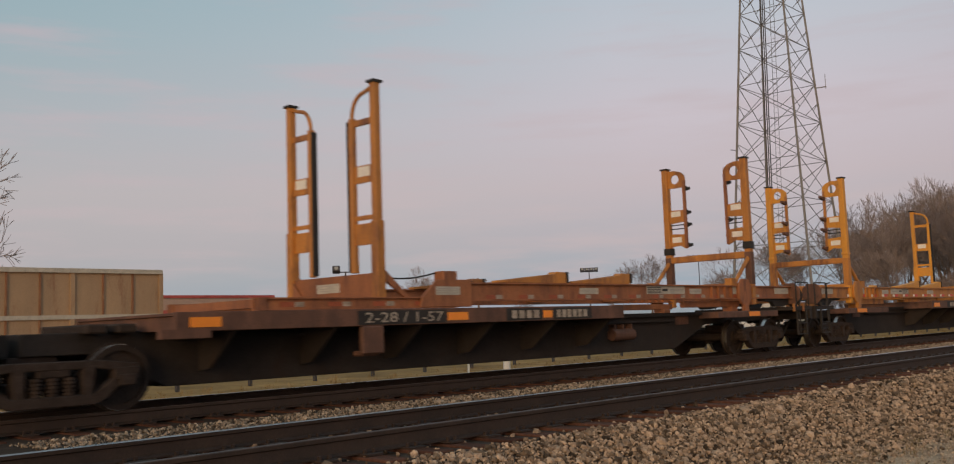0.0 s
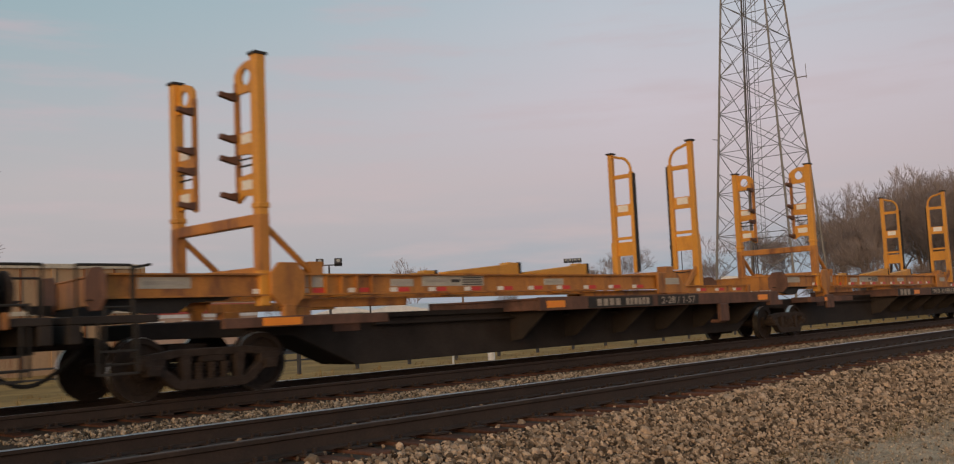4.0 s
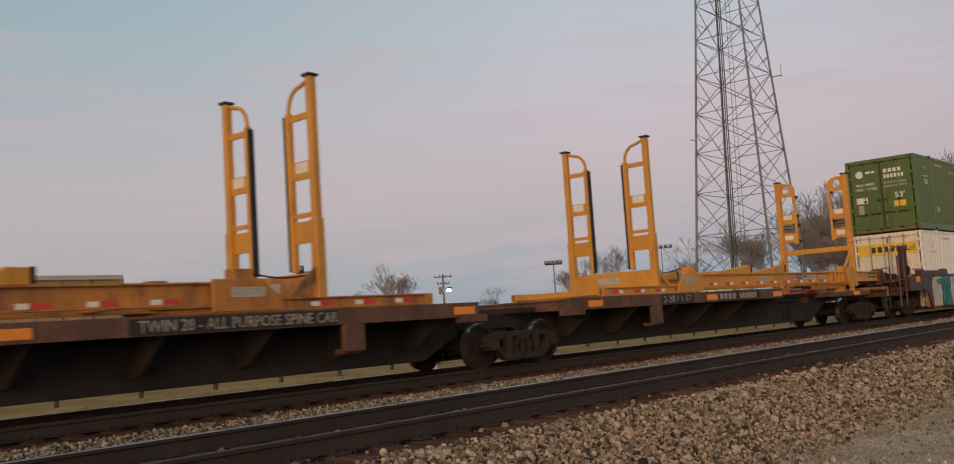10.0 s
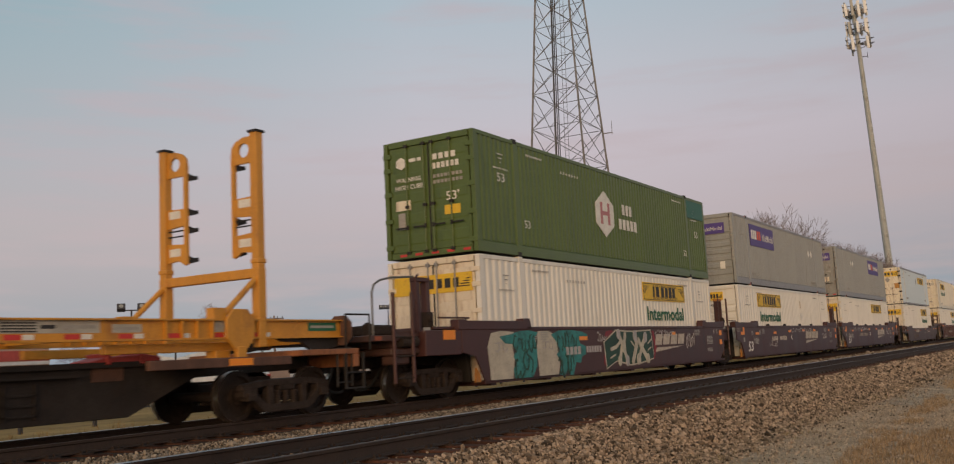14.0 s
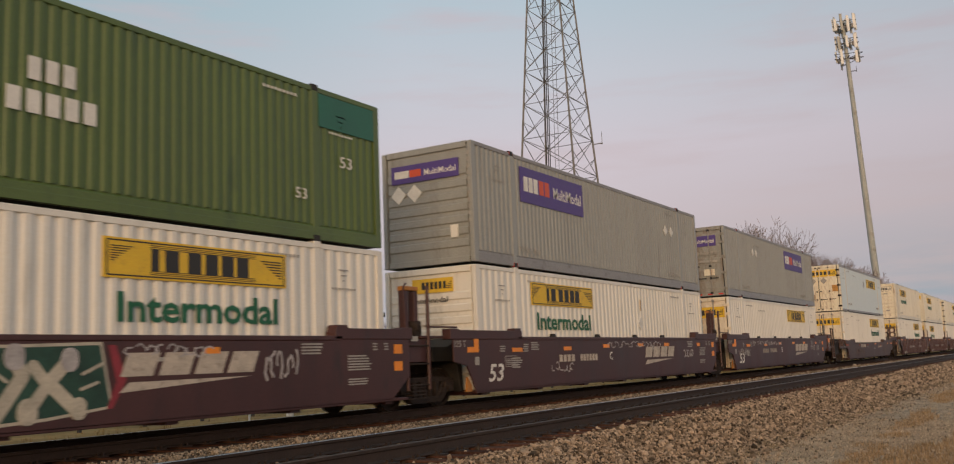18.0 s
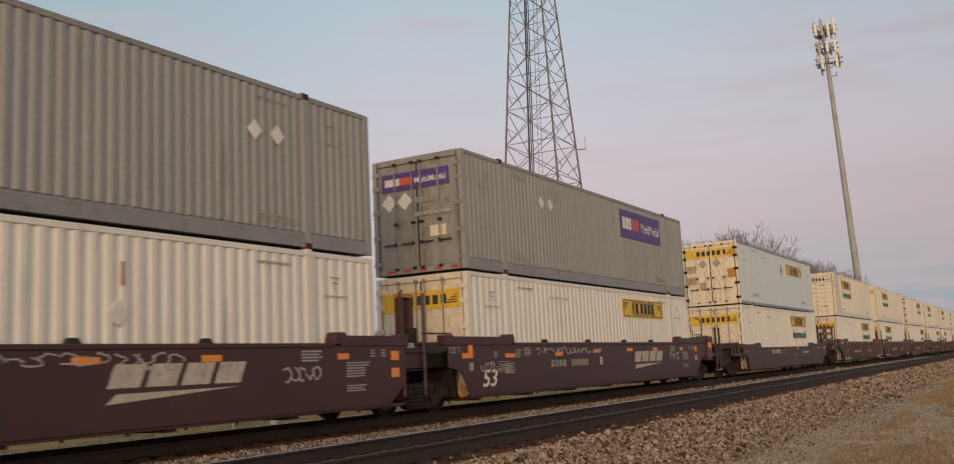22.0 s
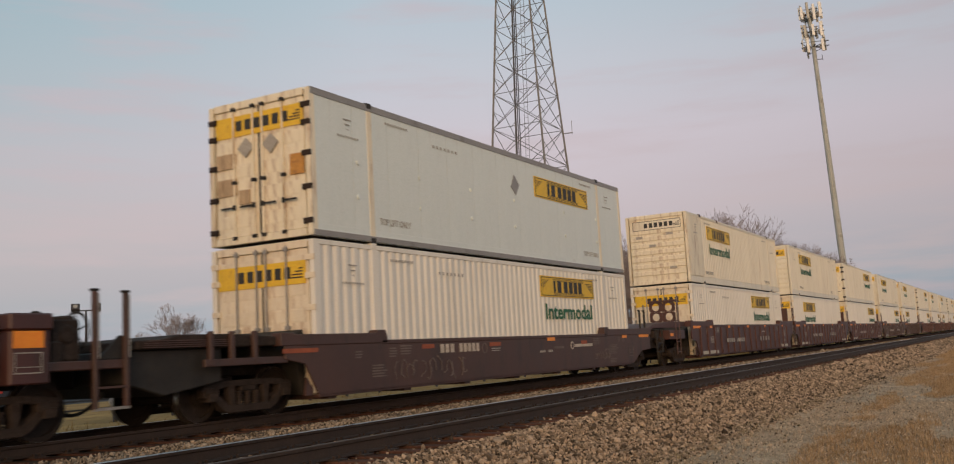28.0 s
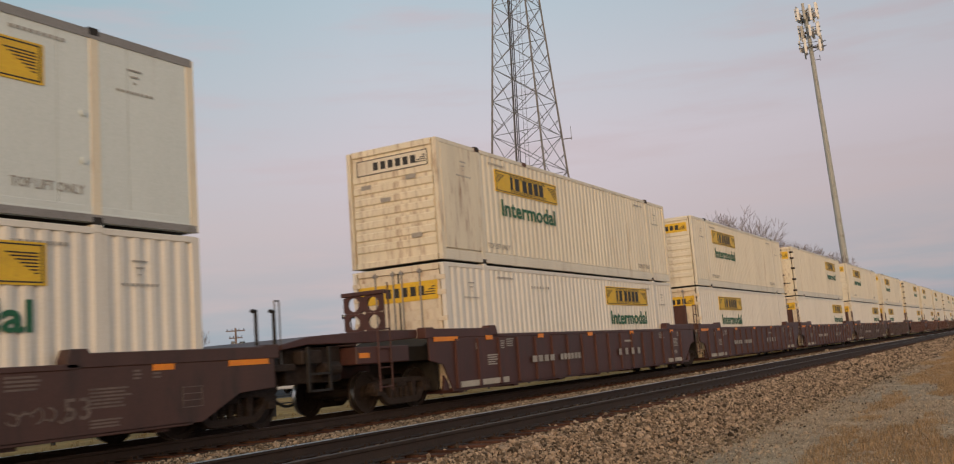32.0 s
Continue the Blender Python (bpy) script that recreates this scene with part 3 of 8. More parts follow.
def wheel_meshes():
    bm, tread = bmesh.new(), bmesh.new()
    for s in (-1, 1):
        y = s * 0.745
        ring(bm, (0, 0), 0.34, WHEEL_R - 0.004, y - 0.065, y + 0.065, 28)
        ring(bm, (0, 0), 0.34, WHEEL_R + 0.025, y - s * 0.065 - 0.015, y - s * 0.065 + 0.015, 28)
        ring(bm, (0, 0), 0.10, 0.345, y - 0.018, y + 0.018, 28)
        ring(bm, (0, 0), 0.0, 0.15, y - 0.085, y + 0.085, 16)
        rod(bm, (0, y, 0), (0, y + s * 0.34, 0), 0.085, 12)
        for k in range(6):
            a = k * math.pi / 3
            rod(bm, (0.22 * math.cos(a), y + s * 0.015, 0.22 * math.sin(a)), (0.22 * math.cos(a), y + s * 0.03, 0.22 * math.sin(a)), 0.03, 6)
        ring(tread, (0, 0), 0.36, WHEEL_R, y - 0.050, y + 0.055, 28)
    rod(bm, (0, -0.75, 0), (0, 0.75, 0), 0.085, 12)
    return finish(bm, "wheelset", M_WHEEL), finish(tread, "tread", M_TREAD)


def frame_mesh():
    """A cast side frame: arched top chord, drooping bottom chord, two windows and pedestal jaws."""
    bm = bmesh.new()
    top = [(-1.10, 0.50), (-1.05, 0.60), (-0.55, 0.66), (0.55, 0.66), (1.05, 0.60), (1.10, 0.50), (0.98, 0.49), (0.52, 0.555), (-0.52, 0.555), (-0.98, 0.49)]
    prism(bm, top, -0.07, 0.07)
    prism(bm, [(-0.62, 0.17), (-0.50, 0.12), (0.50, 0.12), (0.62, 0.17), (1.0, 0.50), (0.86, 0.52), (0.48, 0.25), (-0.48, 0.25), (-0.86, 0.52), (-1.0, 0.50)], -0.08, 0.08)
    for s in (-1, 1):
        prism(bm, [(s * 0.34, 0.22), (s * 0.46, 0.22), (s * 0.50, 0.60), (s * 0.34, 0.60)], -0.075, 0.075)
        bx(bm, s * 0.89 - 0.16, s * 0.89 + 0.16, -0.09, 0.09, 0.40, 0.56)
        bx(bm, s * 0.89 - 0.10, s * 0.89 + 0.10, -0.13, 0.05, 0.33, 0.47)
    return finish(bm, "side_frame", M_TRUCK, 0.012)


def spring_mesh():
    bm = bmesh.new()
    for cx in (-0.20, 0.0, 0.20):
        for k in range(5):
            ring_z = 0.255 + k * 0.045
            rod(bm, (cx, 0, ring_z), (cx, 0, ring_z + 0.028), 0.075, 10)
        rod(bm, (cx, 0, 0.25), (cx, 0, 0.47), 0.05, 8)
    return finish(bm, "spring_group", M_TRUCK)


def bolster_mesh():
    bm = bx(bmesh.new(), -0.19, 0.19, -1.06, 1.06, 0.47, 0.62)
    bx(bm, -0.30, 0.30, -0.40, 0.40, 0.55, 0.72)
    rod(bm, (-0.95, 0, 0.30), (0.95, 0, 0.30), 0.04)
    for s in (-1, 1):
        bx(bm, s * 0.40, s * 0.46, -0.85, 0.85, 0.30, 0.42)
    return finish(bm, "truck", M_TRUCK, 0.015)


WHEELSET, TREAD = wheel_meshes()
FRAME, SPRING, BOLSTER = frame_mesh(), spring_mesh(), bolster_mesh()


def truck(car, x, turning=True):
    t = part("truck", BOLSTER, M_TRUCK, car, at=(x, 0, 0))
    for s in (-1, 1):
        part("side_frame", FRAME, M_TRUCK, t, at=(0, s * 1.0, 0))
        part("spring_group", SPRING, M_TRUCK, t, at=(0, s * 1.0, 0))
    for dx in (-0.93, 0.93):
        w = part("wheelset", WHEELSET, M_WHEEL, t, at=(dx, 0, WHEEL_R))
        if turning:
            ROLLING.append((w, dx))
    return t


def both_materials(me, other):
    """Puts the treads into the wheelset's mesh, with a material of their own."""
    bm = bmesh.new()
    bm.from_mesh(me)
    k = len(bm.faces)
    bm.from_mesh(other)
    bm.faces.ensure_lookup_table()
    for f in bm.faces[k:]:
        f.material_index = 1
    bm.to_mesh(me)
    bm.free()
    me.materials.append(M_TREAD)


both_materials(WHEELSET, TREAD)


def coupler(car, x, s, material=M_TRUCK):
    """Draft gear, knuckle coupler, hose and cut lever at a car's end that faces s."""
    bm = bx(bmesh.new(), min(x, x + s * 0.75), max(x, x + s * 0.75), -0.10, 0.10, 0.72, 0.95)
    bx(bm, min(x + s * 0.70, x + s * 1.0), max(x + s * 0.70, x + s * 1.0), -0.19, 0.14, 0.68, 0.99)
    c = part("coupler", bm, material, car, bevel=0.02)
    hose = tube(bmesh.new(), [(x + s * (0.2 + 0.085 * i), -0.35, 0.72 - 0.42 * math.sin(i / 10 * math.pi * 0.62)) for i in range(11)], 0.03)
    part("air_hose", hose, M_RUBBER, c)
    return c


def ladder(car, x, y, z0, z1, material, w=0.40, along="x"):
    bm = bmesh.new()
    for d in (-w / 2, w / 2):
        p = (x + d, y, z0) if along == "x" else (x, y + d, z0)
        rod(bm, p, (p[0], p[1], z1), 0.02, 6)
    n = max(2, int((z1 - z0) / 0.30))
    for i in range(n):
        z = z0 + 0.08 + i * (z1 - z0 - 0.1) / (n - 1 or 1)
        rod(bm, (x - w / 2, y, z) if along == "x" else (x, y - w / 2, z), (x + w / 2, y, z) if along == "x" else (x, y + w / 2, z), 0.016, 6)
    return part("ladder", bm, material, car)


# ---- spine cars ----
def platform(car, xt, s, end, taper=(9.6, 11.0), tank=False, rungs=False, tapes=()):
    """One platform of a spine car. xt: where the low rack end stands; s: the way from there to the high end; end: reach of the sill past the high end."""
    def X(u):
        return xt + s * u
    def span(bm, u0, u1, y0, y1, z0, z1):
        return bx(bm, min(X(u0), X(u1)), max(X(u0), X(u1)), y0, y1, z0, z1)
    bm = bmesh.new()
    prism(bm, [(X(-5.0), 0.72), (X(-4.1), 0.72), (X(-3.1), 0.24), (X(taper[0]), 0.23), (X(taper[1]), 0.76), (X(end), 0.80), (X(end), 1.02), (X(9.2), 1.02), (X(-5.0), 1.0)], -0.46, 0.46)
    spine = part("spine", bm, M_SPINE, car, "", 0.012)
    bm = bmesh.new()
    span(bm, -3.0, 9.4, -0.60, -0.455, 0.86, 0.90)
    span(bm, -3.0, 9.4, 0.455, 0.60, 0.86, 0.90)
    span(bm, 5.6, 10.8, -0.56, -0.455, 0.98, 1.06)
    part("flange", bm, M_SPINE, spine)
    # the wide deck at the low end
    deck = part("deck", span(bmesh.new(), -3.5, 6.2, -1.388, 1.388, 1.17, 1.21), M_DECK, car, "rusty brown side deck", 0.006)
    for y in (-1.47, 1.39):
        part("side_sill", span(bmesh.new(), -3.5, 6.2, y, y + 0.08, 0.97, 1.22), M_DECK, deck, "", 0.006)
    for u in (-3.46, 6.12):
        part("end_sill", span(bmesh.new(), u, u + 0.06, -1.388, 1.388, 0.98, 1.168), M_DECK, deck, "", 0.006)
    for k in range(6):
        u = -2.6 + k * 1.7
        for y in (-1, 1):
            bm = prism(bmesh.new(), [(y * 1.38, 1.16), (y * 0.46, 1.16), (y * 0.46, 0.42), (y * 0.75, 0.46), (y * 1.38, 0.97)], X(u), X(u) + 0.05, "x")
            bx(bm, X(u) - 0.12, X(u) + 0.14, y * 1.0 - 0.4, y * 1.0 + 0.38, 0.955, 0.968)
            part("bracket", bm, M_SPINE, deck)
    for y in (-1, 1):
        bm = bmesh.new()
        span(bm, -3.7, -3.0, y * 1.42 - 0.06, y * 1.42 + 0.06, 0.88, 1.0)
        part("step", bm, M_DECK, deck)
        # the post hitch that hangs under the deck
        o = 0.35 if s > 0 else 0.0
        bm = bmesh.new()
        span(bm, -0.84 + o, -0.42 + o, y * 1.44 - 0.05, y * 1.44 + 0.05, 0.55, 0.97)
        span(bm, -0.80 + o, -0.46 + o, y * 1.30 - 0.12, y * 1.30 + 0.12, 0.52, 0.60)
        part("hitch_bracket", bm, M_DECK, deck, "", 0.02)
        # cross arms over the high-end truck
        bm = bmesh.new()
        span(bm, 10.7, 11.9, y * 0.46, y * 1.40, 0.90, 1.05)
        span(bm, 9.9, 12.8, y * 1.40 - 0.05, y * 1.40 + 0.05, 0.90, 1.04)
        part("end_arm", bm, M_DECK, spine, "rusty cross arm", 0.008)
    for u, w in tapes:
        box("reflector", (min(X(u), X(u + w)), max(X(u), X(u + w)), -1.478, -1.470, 1.02, 1.15) if u < 9 else
            (min(X(u), X(u + w)), max(X(u), X(u + w)), -1.458, -1.449, 0.92, 1.03), M_TAPE, deck, "orange reflective marker")
    bm = bmesh.new()
    rod(bm, (min(X(7.0), X(7.75)), -0.56, 0.62), (max(X(7.0), X(7.75)), -0.56, 0.62), 0.125, 14)
    for u in (7.05, 7.35, 7.65):
        span(bm, u, u + 0.05, -0.62, -0.45, 0.52, 0.84)
    if tank:
        part("air_reservoir", bm, M_DECK, spine, "rusty brown air tank on the side of the spine", 0.012)
    bm = bmesh.new()
    span(bm, 9.66, 10.2, -0.475, -0.462, 0.78, 0.98)
    part("spine_patch", bm, M_DECK, spine, "reddish worn patch plate")
    bm = bmesh.new()
    for u in (8.3, 8.75):
        span(bm, u, u + 0.03, -0.50, -0.45, 0.32, 0.80)
    for z in (0.36, 0.50, 0.64):
        span(bm, 8.3, 8.78, -0.50, -0.47, z, z + 0.025)
    if rungs:
        part("side_rungs", bm, M_SPINE, spine)
    bm = bmesh.new()
    for u in (-4.3, -3.9):
        span(bm, u, u + 0.25, -0.75, 0.75, 0.98, 1.10)
    part("articulation_casting", bm, M_TRUCK, spine, "", 0.02)
    return spine


car = thing("spine_car", "dark brown articulated spine car with an empty rusty rack", "rail car", group="spine cars of the train")
MOVING.append((car, 0.0))
truck(car, 4.72)
truck(car, 22.25)
platform(car, 9.56, 1, 14.4, tank=True, tapes=((-3.3, 0.45), (1.30, 0.47), (3.71, 0.25), (11.33, 0.52)))
coupler(car, 23.6, 1)
ladder(car, 23.9, -1.38, 0.45, 1.30, M_BLACK)
for x0, x1 in ((9.0, 10.82), (12.28, 13.24), (13.55, 14.70)):
    box("mark_panel", (x0, x1, -1.4745, -1.4705, 0.985, 1.195), M_BLACK, car, "flat black panel behind worn lettering")
words("2-28 / 1-57", 1.62, 0.155, M_WORN, car, 9.14, -1.477, 1.015)
bars("reporting_mark", letters_like(12.42, 13.2, 4) + letters_like(13.65, 14.6, 6), -1.4745, 1.02, 1.16, M_WORN, car)
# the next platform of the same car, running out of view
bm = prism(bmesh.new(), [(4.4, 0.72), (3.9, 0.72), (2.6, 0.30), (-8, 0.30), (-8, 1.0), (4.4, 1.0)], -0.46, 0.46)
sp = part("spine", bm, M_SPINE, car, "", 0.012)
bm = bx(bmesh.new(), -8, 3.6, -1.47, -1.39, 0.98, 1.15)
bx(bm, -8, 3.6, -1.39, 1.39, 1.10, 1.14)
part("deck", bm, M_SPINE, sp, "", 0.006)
bm = bmesh.new()
rod(bm, (3.3, -0.9, 1.14), (3.45, -0.9, 1.42), 0.03)
rod(bm, (3.0, -0.9, 1.14), (3.45, -0.9, 1.42), 0.03)
bx(bm, 2.9, 3.6, -1.0, -0.8, 1.13, 1.19)
part("hitch", bm, M_BLACK, sp)

car = thing("spine_car", "three-unit dark spine car with rusty brown decks and empty yellow racks", "rail car", group="spine cars of the train")
MOVING.append((car, 0.0))
for x in (26.68, 44.32, 62.88, 80.45):
    truck(car, x)
platform(car, 39.42, -1, 13.6, (9.75, 11.0), tapes=((-2.87, 0.50), (5.45, 0.55), (11.55, 0.65)))
platform(car, 57.71, -1, 13.4, (11.35, 12.5), tapes=((-3.38, 0.52), (4.20, 0.50), (11.4, 0.50)))
box("hitch_bracket", (45.95, 46.45, -1.46, -1.38, 0.72, 1.10), M_DECK, car, "rusty hanging bracket", 0.02)
platform(car, 67.36, 1, 14.3, (10.3, 11.6), rungs=True, tapes=((-2.86, 0.50), (2.0, 0.52), (5.62, 0.52), (11.4, 0.50)))
coupler(car, 25.35, -1)
coupler(car, 81.7, 1)
ladder(car, 25.2, -1.38, 0.45, 1.25, M_BLACK)
ladder(car, 81.6, -1.38, 0.45, 1.15, M_BLACK)
for x0, x1 in ((37.2, 38.9), (34.7, 37.0), (54.7, 58.02), (51.5, 52.9), (67.30, 68.72), (69.94, 72.2)):
    box("mark_panel", (x0, x1, -1.4745, -1.4705, 0.985, 1.195), M_BLACK, car, "flat black panel behind worn lettering")
words("2-28 / 1-57", 1.40, 0.155, M_WORN, car, 37.35, -1.477, 1.015)
bars("reporting_mark", letters_like(35.0, 35.85, 4) + letters_like(36.0, 36.9, 6), -1.4745, 1.02, 1.16, M_WORN, car)
words("TWIN 28 - ALL PURPOSE SPINE CAR", 3.20, 0.155, M_WORN, car, 54.82, -1.477, 1.015)
bars("company_mark", letters_like(51.7, 52.7, 3), -1.4745, 1.0, 1.18, M_WORN, car)
words("2-28 / 1-57", 1.24, 0.155, M_WORN, car, 67.38, -1.477, 1.015)
bars("reporting_mark", letters_like(70.0, 70.9, 4) + letters_like(71.05, 72.0, 6), -1.4745, 1.02, 1.16, M_WORN, car)

# a folded red hitch lies on the spine by the last rack
bm = prism(bmesh.new(), [(76.9, 1.02), (78.2, 1.02), (78.2, 1.12), (77.9, 1.17), (77.2, 1.13), (76.9, 1.07)], -0.55, -0.10)
for x in (77.2, 77.8):
    bx(bm, x, x + 0.08, -0.58, -0.07, 1.02, 1.19)
part("folded_hitch", bm, mat("hitch_red", (0.40, 0.05, 0.04), 0.6, vary=0.25, scale=3, dirt=(0.16, 0.04, 0.03), dirt_amount=0.3, bump=0.1), car, "folded hitch in faded red paint", 0.015)


# ---- end gear of the spine cars ----
for car_, x, d in ((MOVING[0][0], 23.2, 1), (MOVING[1][0], 25.7, -1), (MOVING[1][0], 81.3, 1)):
    e0, e1 = (80.47, 81.97) if x > 80 else (min(x, x + d * 1.15), max(x, x + d * 1.15))
    bm = bx(bmesh.new(), e0, e1, -1.42, 1.42, 1.03, 1.13)
    bx(bm, e1 - 0.15 if d > 0 else e0, e1 if d > 0 else e0 + 0.15, -1.42, 1.42, 0.80, 1.03)
    part("end_sill", bm, M_ORANGE if x > 80 else M_SPINE, car_, "rusty orange end platform" if x > 80 else "dark end platform", 0.01)
    # jumper hoses hang in a loop below the end
    for y, deep in ((-0.66, 0.42), (-0.48, 0.34)) if d > 0 else ():
        line = [(x + 0.12 + 0.68 * k / 12, y, 0.80 - deep * math.sin(math.pi * k / 12) ** 0.8) for k in range(13)]
        part("hose_loop", tube(bmesh.new(), line, 0.026), M_RUBBER, car_, "hanging black rubber hose")
    if d > 0 and x < 80:
        for q in (0.10, 0.62):
            box("handle_guard", (x + q - 0.04, x + q + 0.04, -1.45, -1.40, 1.0, 1.20), M_AMBER, car_, "worn yellow handle guard", 0.01)
    bm = bmesh.new()
    for y in (-1.38, 1.38):
        rod(bm, (x + d * 1.05, y, 1.1), (x + d * 1.05, y, 1.75), 0.018, 6)
        rod(bm, (x + d * 0.35, y, 1.1), (x + d * 0.35, y, 1.75), 0.018, 6)
        rod(bm, (x + d * 1.05, y, 1.75), (x + d * 0.35, y, 1.75), 0.018, 6)
    part("grab_iron", bm, M_BLACK, car_)
    bm = bmesh.new()
    for z in (0.40, 0.68):
        bx(bm, x + d * 0.55 - 0.25, x + d * 0.55 + 0.25, -1.43, -1.38, z, z + 0.03)
    for q in (-0.25, 0.25):
        bx(bm, x + d * 0.55 + q - 0.015, x + d * 0.55 + q + 0.015, -1.43, -1.38, 0.40, 1.05)
    part("sill_step", bm, M_BLACK, car_)


# hand brake wheels and uncoupling rods over the joint of the two spine cars
for car_, x, y in ((MOVING[0][0], 23.92, -1.10),):
    bm = rod(bmesh.new(), (x - 0.035, y, 1.42), (x + 0.035, y, 1.42), 0.27, 20)
    rod(bm, (x - 0.10, y, 1.42), (x + 0.10, y, 1.42), 0.06, 8)
    bx(bm, x - 0.03, x + 0.03, y - 0.08, y + 0.08, 1.02, 1.42)
    part("brake_wheel", bm, M_TRUCK, car_, "dark grimy brake wheel", 0.012)
bm = rod(bmesh.new(), (25.35, -1.40, 0.60), (25.37, -1.40, 1.72), 0.018, 6)
rod(bm, (25.37, -1.40, 1.72), (25.60, -1.40, 1.76), 0.018, 6)
part("uncoupling_rod", bm, M_BLACK, MOVING[1][0])


# ---- racks on the spine cars ----
def holed_plate(outline, cy, cz, r, x, thick=0.05):
    """A convex plate of (y, z) points, square to the rails, with a round hole."""
    bm = bmesh.new()
    n = 24
    rows = []
    for i in range(n):
        a = 2 * math.pi * i / n
        dy, dz = math.cos(a), math.sin(a)
        best = 9.0
        for (y0, z0), (y1, z1) in zip(outline, outline[1:] + outline[:1]):
            ey, ez = y1 - y0, z1 - z0
            det = dy * ez - dz * ey
            if abs(det) > 1e-9:
                t = ((y0 - cy) * ez - (z0 - cz) * ey) / det
                if 0 < t < best and -0.001 <= ((y0 - cy) * dz - (z0 - cz) * dy) / det <= 1.001:
                    best = t
        rows.append([bm.verts.new((x + e, cy + k * dy, cz + k * dz)) for k, e in ((r, -thick / 2), (best, -thick / 2), (best, thick / 2), (r, thick / 2))])
    for p, q in zip(rows, rows[1:] + rows[:1]):
        for i in range(4):
            bm.faces.new((p[i], q[i], q[(i + 1) % 4], p[(i + 1) % 4]))
    return bm


def rack(xt, xh, material, label, hooks=True, posts=None):
    """An open steel rack. xt: its low end frame; xh: its high end frame. It is built from the low end towards the high one."""
    s = 1 if xh > xt else -1
    D = abs(xh - xt)
    r = thing("steel_rack", label, "freight rack", group="yellow racks on the spine cars")
    MOVING.append((r, 0.0))
    posts = posts or material
    def X(u):
        return xt + s * u
    def span(bm, u0, u1, y0, y1, z0, z1):
        return bx(bm, min(X(u0), X(u1)), max(X(u0), X(u1)), y0, y1, z0, z1)
    for y in (-1, 1):
        bm = bmesh.new()      # low rails, I-section
        span(bm, -2.3, 1.6, y * 1.19 - 0.07, y * 1.19 + 0.07, 1.23, 1.25)
        span(bm, -2.3, 1.6, y * 1.19 - 0.02, y * 1.19 + 0.02, 1.25, 1.39)
        span(bm, -2.3, 1.6, y * 1.19 - 0.07, y * 1.19 + 0.07, 1.39, 1.41)
        span(bm, -2.3, -2.15, y * 1.19 - 0.07, y * 1.19 + 0.07, 1.25, 1.39)
        part("low_rail", bm, material, r)
        E = D + (2.42 if y == s else 2.02)
        bm = bmesh.new()      # high rails, I-section with stiffeners
        span(bm, 1.5, E, y * 1.15 - 0.08, y * 1.15 + 0.08, 1.34, 1.365)
        span(bm, 1.5, E, y * 1.15 - 0.015, y * 1.15 + 0.015, 1.365, 1.635)
        span(bm, 1.5, E, y * 1.15 - 0.08, y * 1.15 + 0.08, 1.635, 1.66)
        for k in range(6):
            span(bm, D - 2.0 + k * 0.30, D - 1.97 + k * 0.30, y * 1.15 - 0.075, y * 1.15 + 0.075, 1.36, 1.64)
        rail = part("high_rail", bm, material, r)
        oct8 = [(y * 1.15 + 0.27 * p, 1.465 + 0.27 * q) for p, q in ((-1, -0.5), (-0.5, -1), (0.5, -1), (1, -0.5), (1, 0.5), (0.5, 1), (-0.5, 1), (-1, 0.5))]
        part("rail_end_plate", prism(bmesh.new(), oct8, X(E + 0.003), X(E + 0.045), "x"), M_DECK, rail, "rusty brown eight-sided end plate", 0.008)
        if y < 0:
            for k in range(17):
                u = -1.9 + k * 0.86
                z, yy = (1.275, -1.212) if u < 1.2 else (1.375, -1.167)
                if u < 0.8 or u > 2.2:
                    part("reflector", span(bmesh.new(), u, u + 0.24, yy - 0.004, yy, z, z + 0.07), M_OLDTAPE if material is M_ORANGE else M_TAPER, rail, "red reflective strip")
                    part("reflector", span(bmesh.new(), u + 0.26, u + 0.42, yy - 0.004, yy, z, z + 0.07), M_WORN if material is M_ORANGE else M_PAINT, rail, "white reflective strip")
            for u, w, h in ((D - 4.6, 1.5, 0.17), (D - 2.9, 0.5, 0.12), (D - 1.05, 0.75, 0.2), (D - 6.9, 0.6, 0.12), (D + 1.15, 0.75, 0.15)):
                bm = bmesh.new()
                span(bm, u, u + w, -1.171, -1.165, 1.46, 1.46 + h)
                plate = part("data_plate", bm, M_LEAF if material is M_YELLOW and u > D else M_PLATE, rail, "small green plate" if material is M_YELLOW and u > D else "dull grey-white data plate")
                for j in range(4):
                    if w > 1:
                        part("stripe", span(bmesh.new(), u + 0.04, u + w * 0.36, -1.175, -1.171, 1.475 + j * h * 0.22, 1.475 + j * h * 0.22 + h * 0.11), M_INK, plate)
                for p0, p1 in ((0.40, 0.54), (0.60, 0.95)) if w > 1 else ((0.08, 0.9),):
                    part("text_bar", span(bmesh.new(), u + w * p0, u + w * p1, -1.175, -1.171, 1.46 + h * 0.35, 1.46 + h * 0.65), M_INK if w > 1 and p0 < 0.5 else M_FAINT, plate)
        # gusset plates where the low rail meets the high one, and round the high frame's foot
        bm = prism(bmesh.new(), [(X(0.75), 1.24), (X(0.80), 1.40), (X(1.15), 1.70), (X(1.95), 1.70), (X(1.95), 1.24)], y * 1.24 - 0.03, y * 1.24 + 0.03)
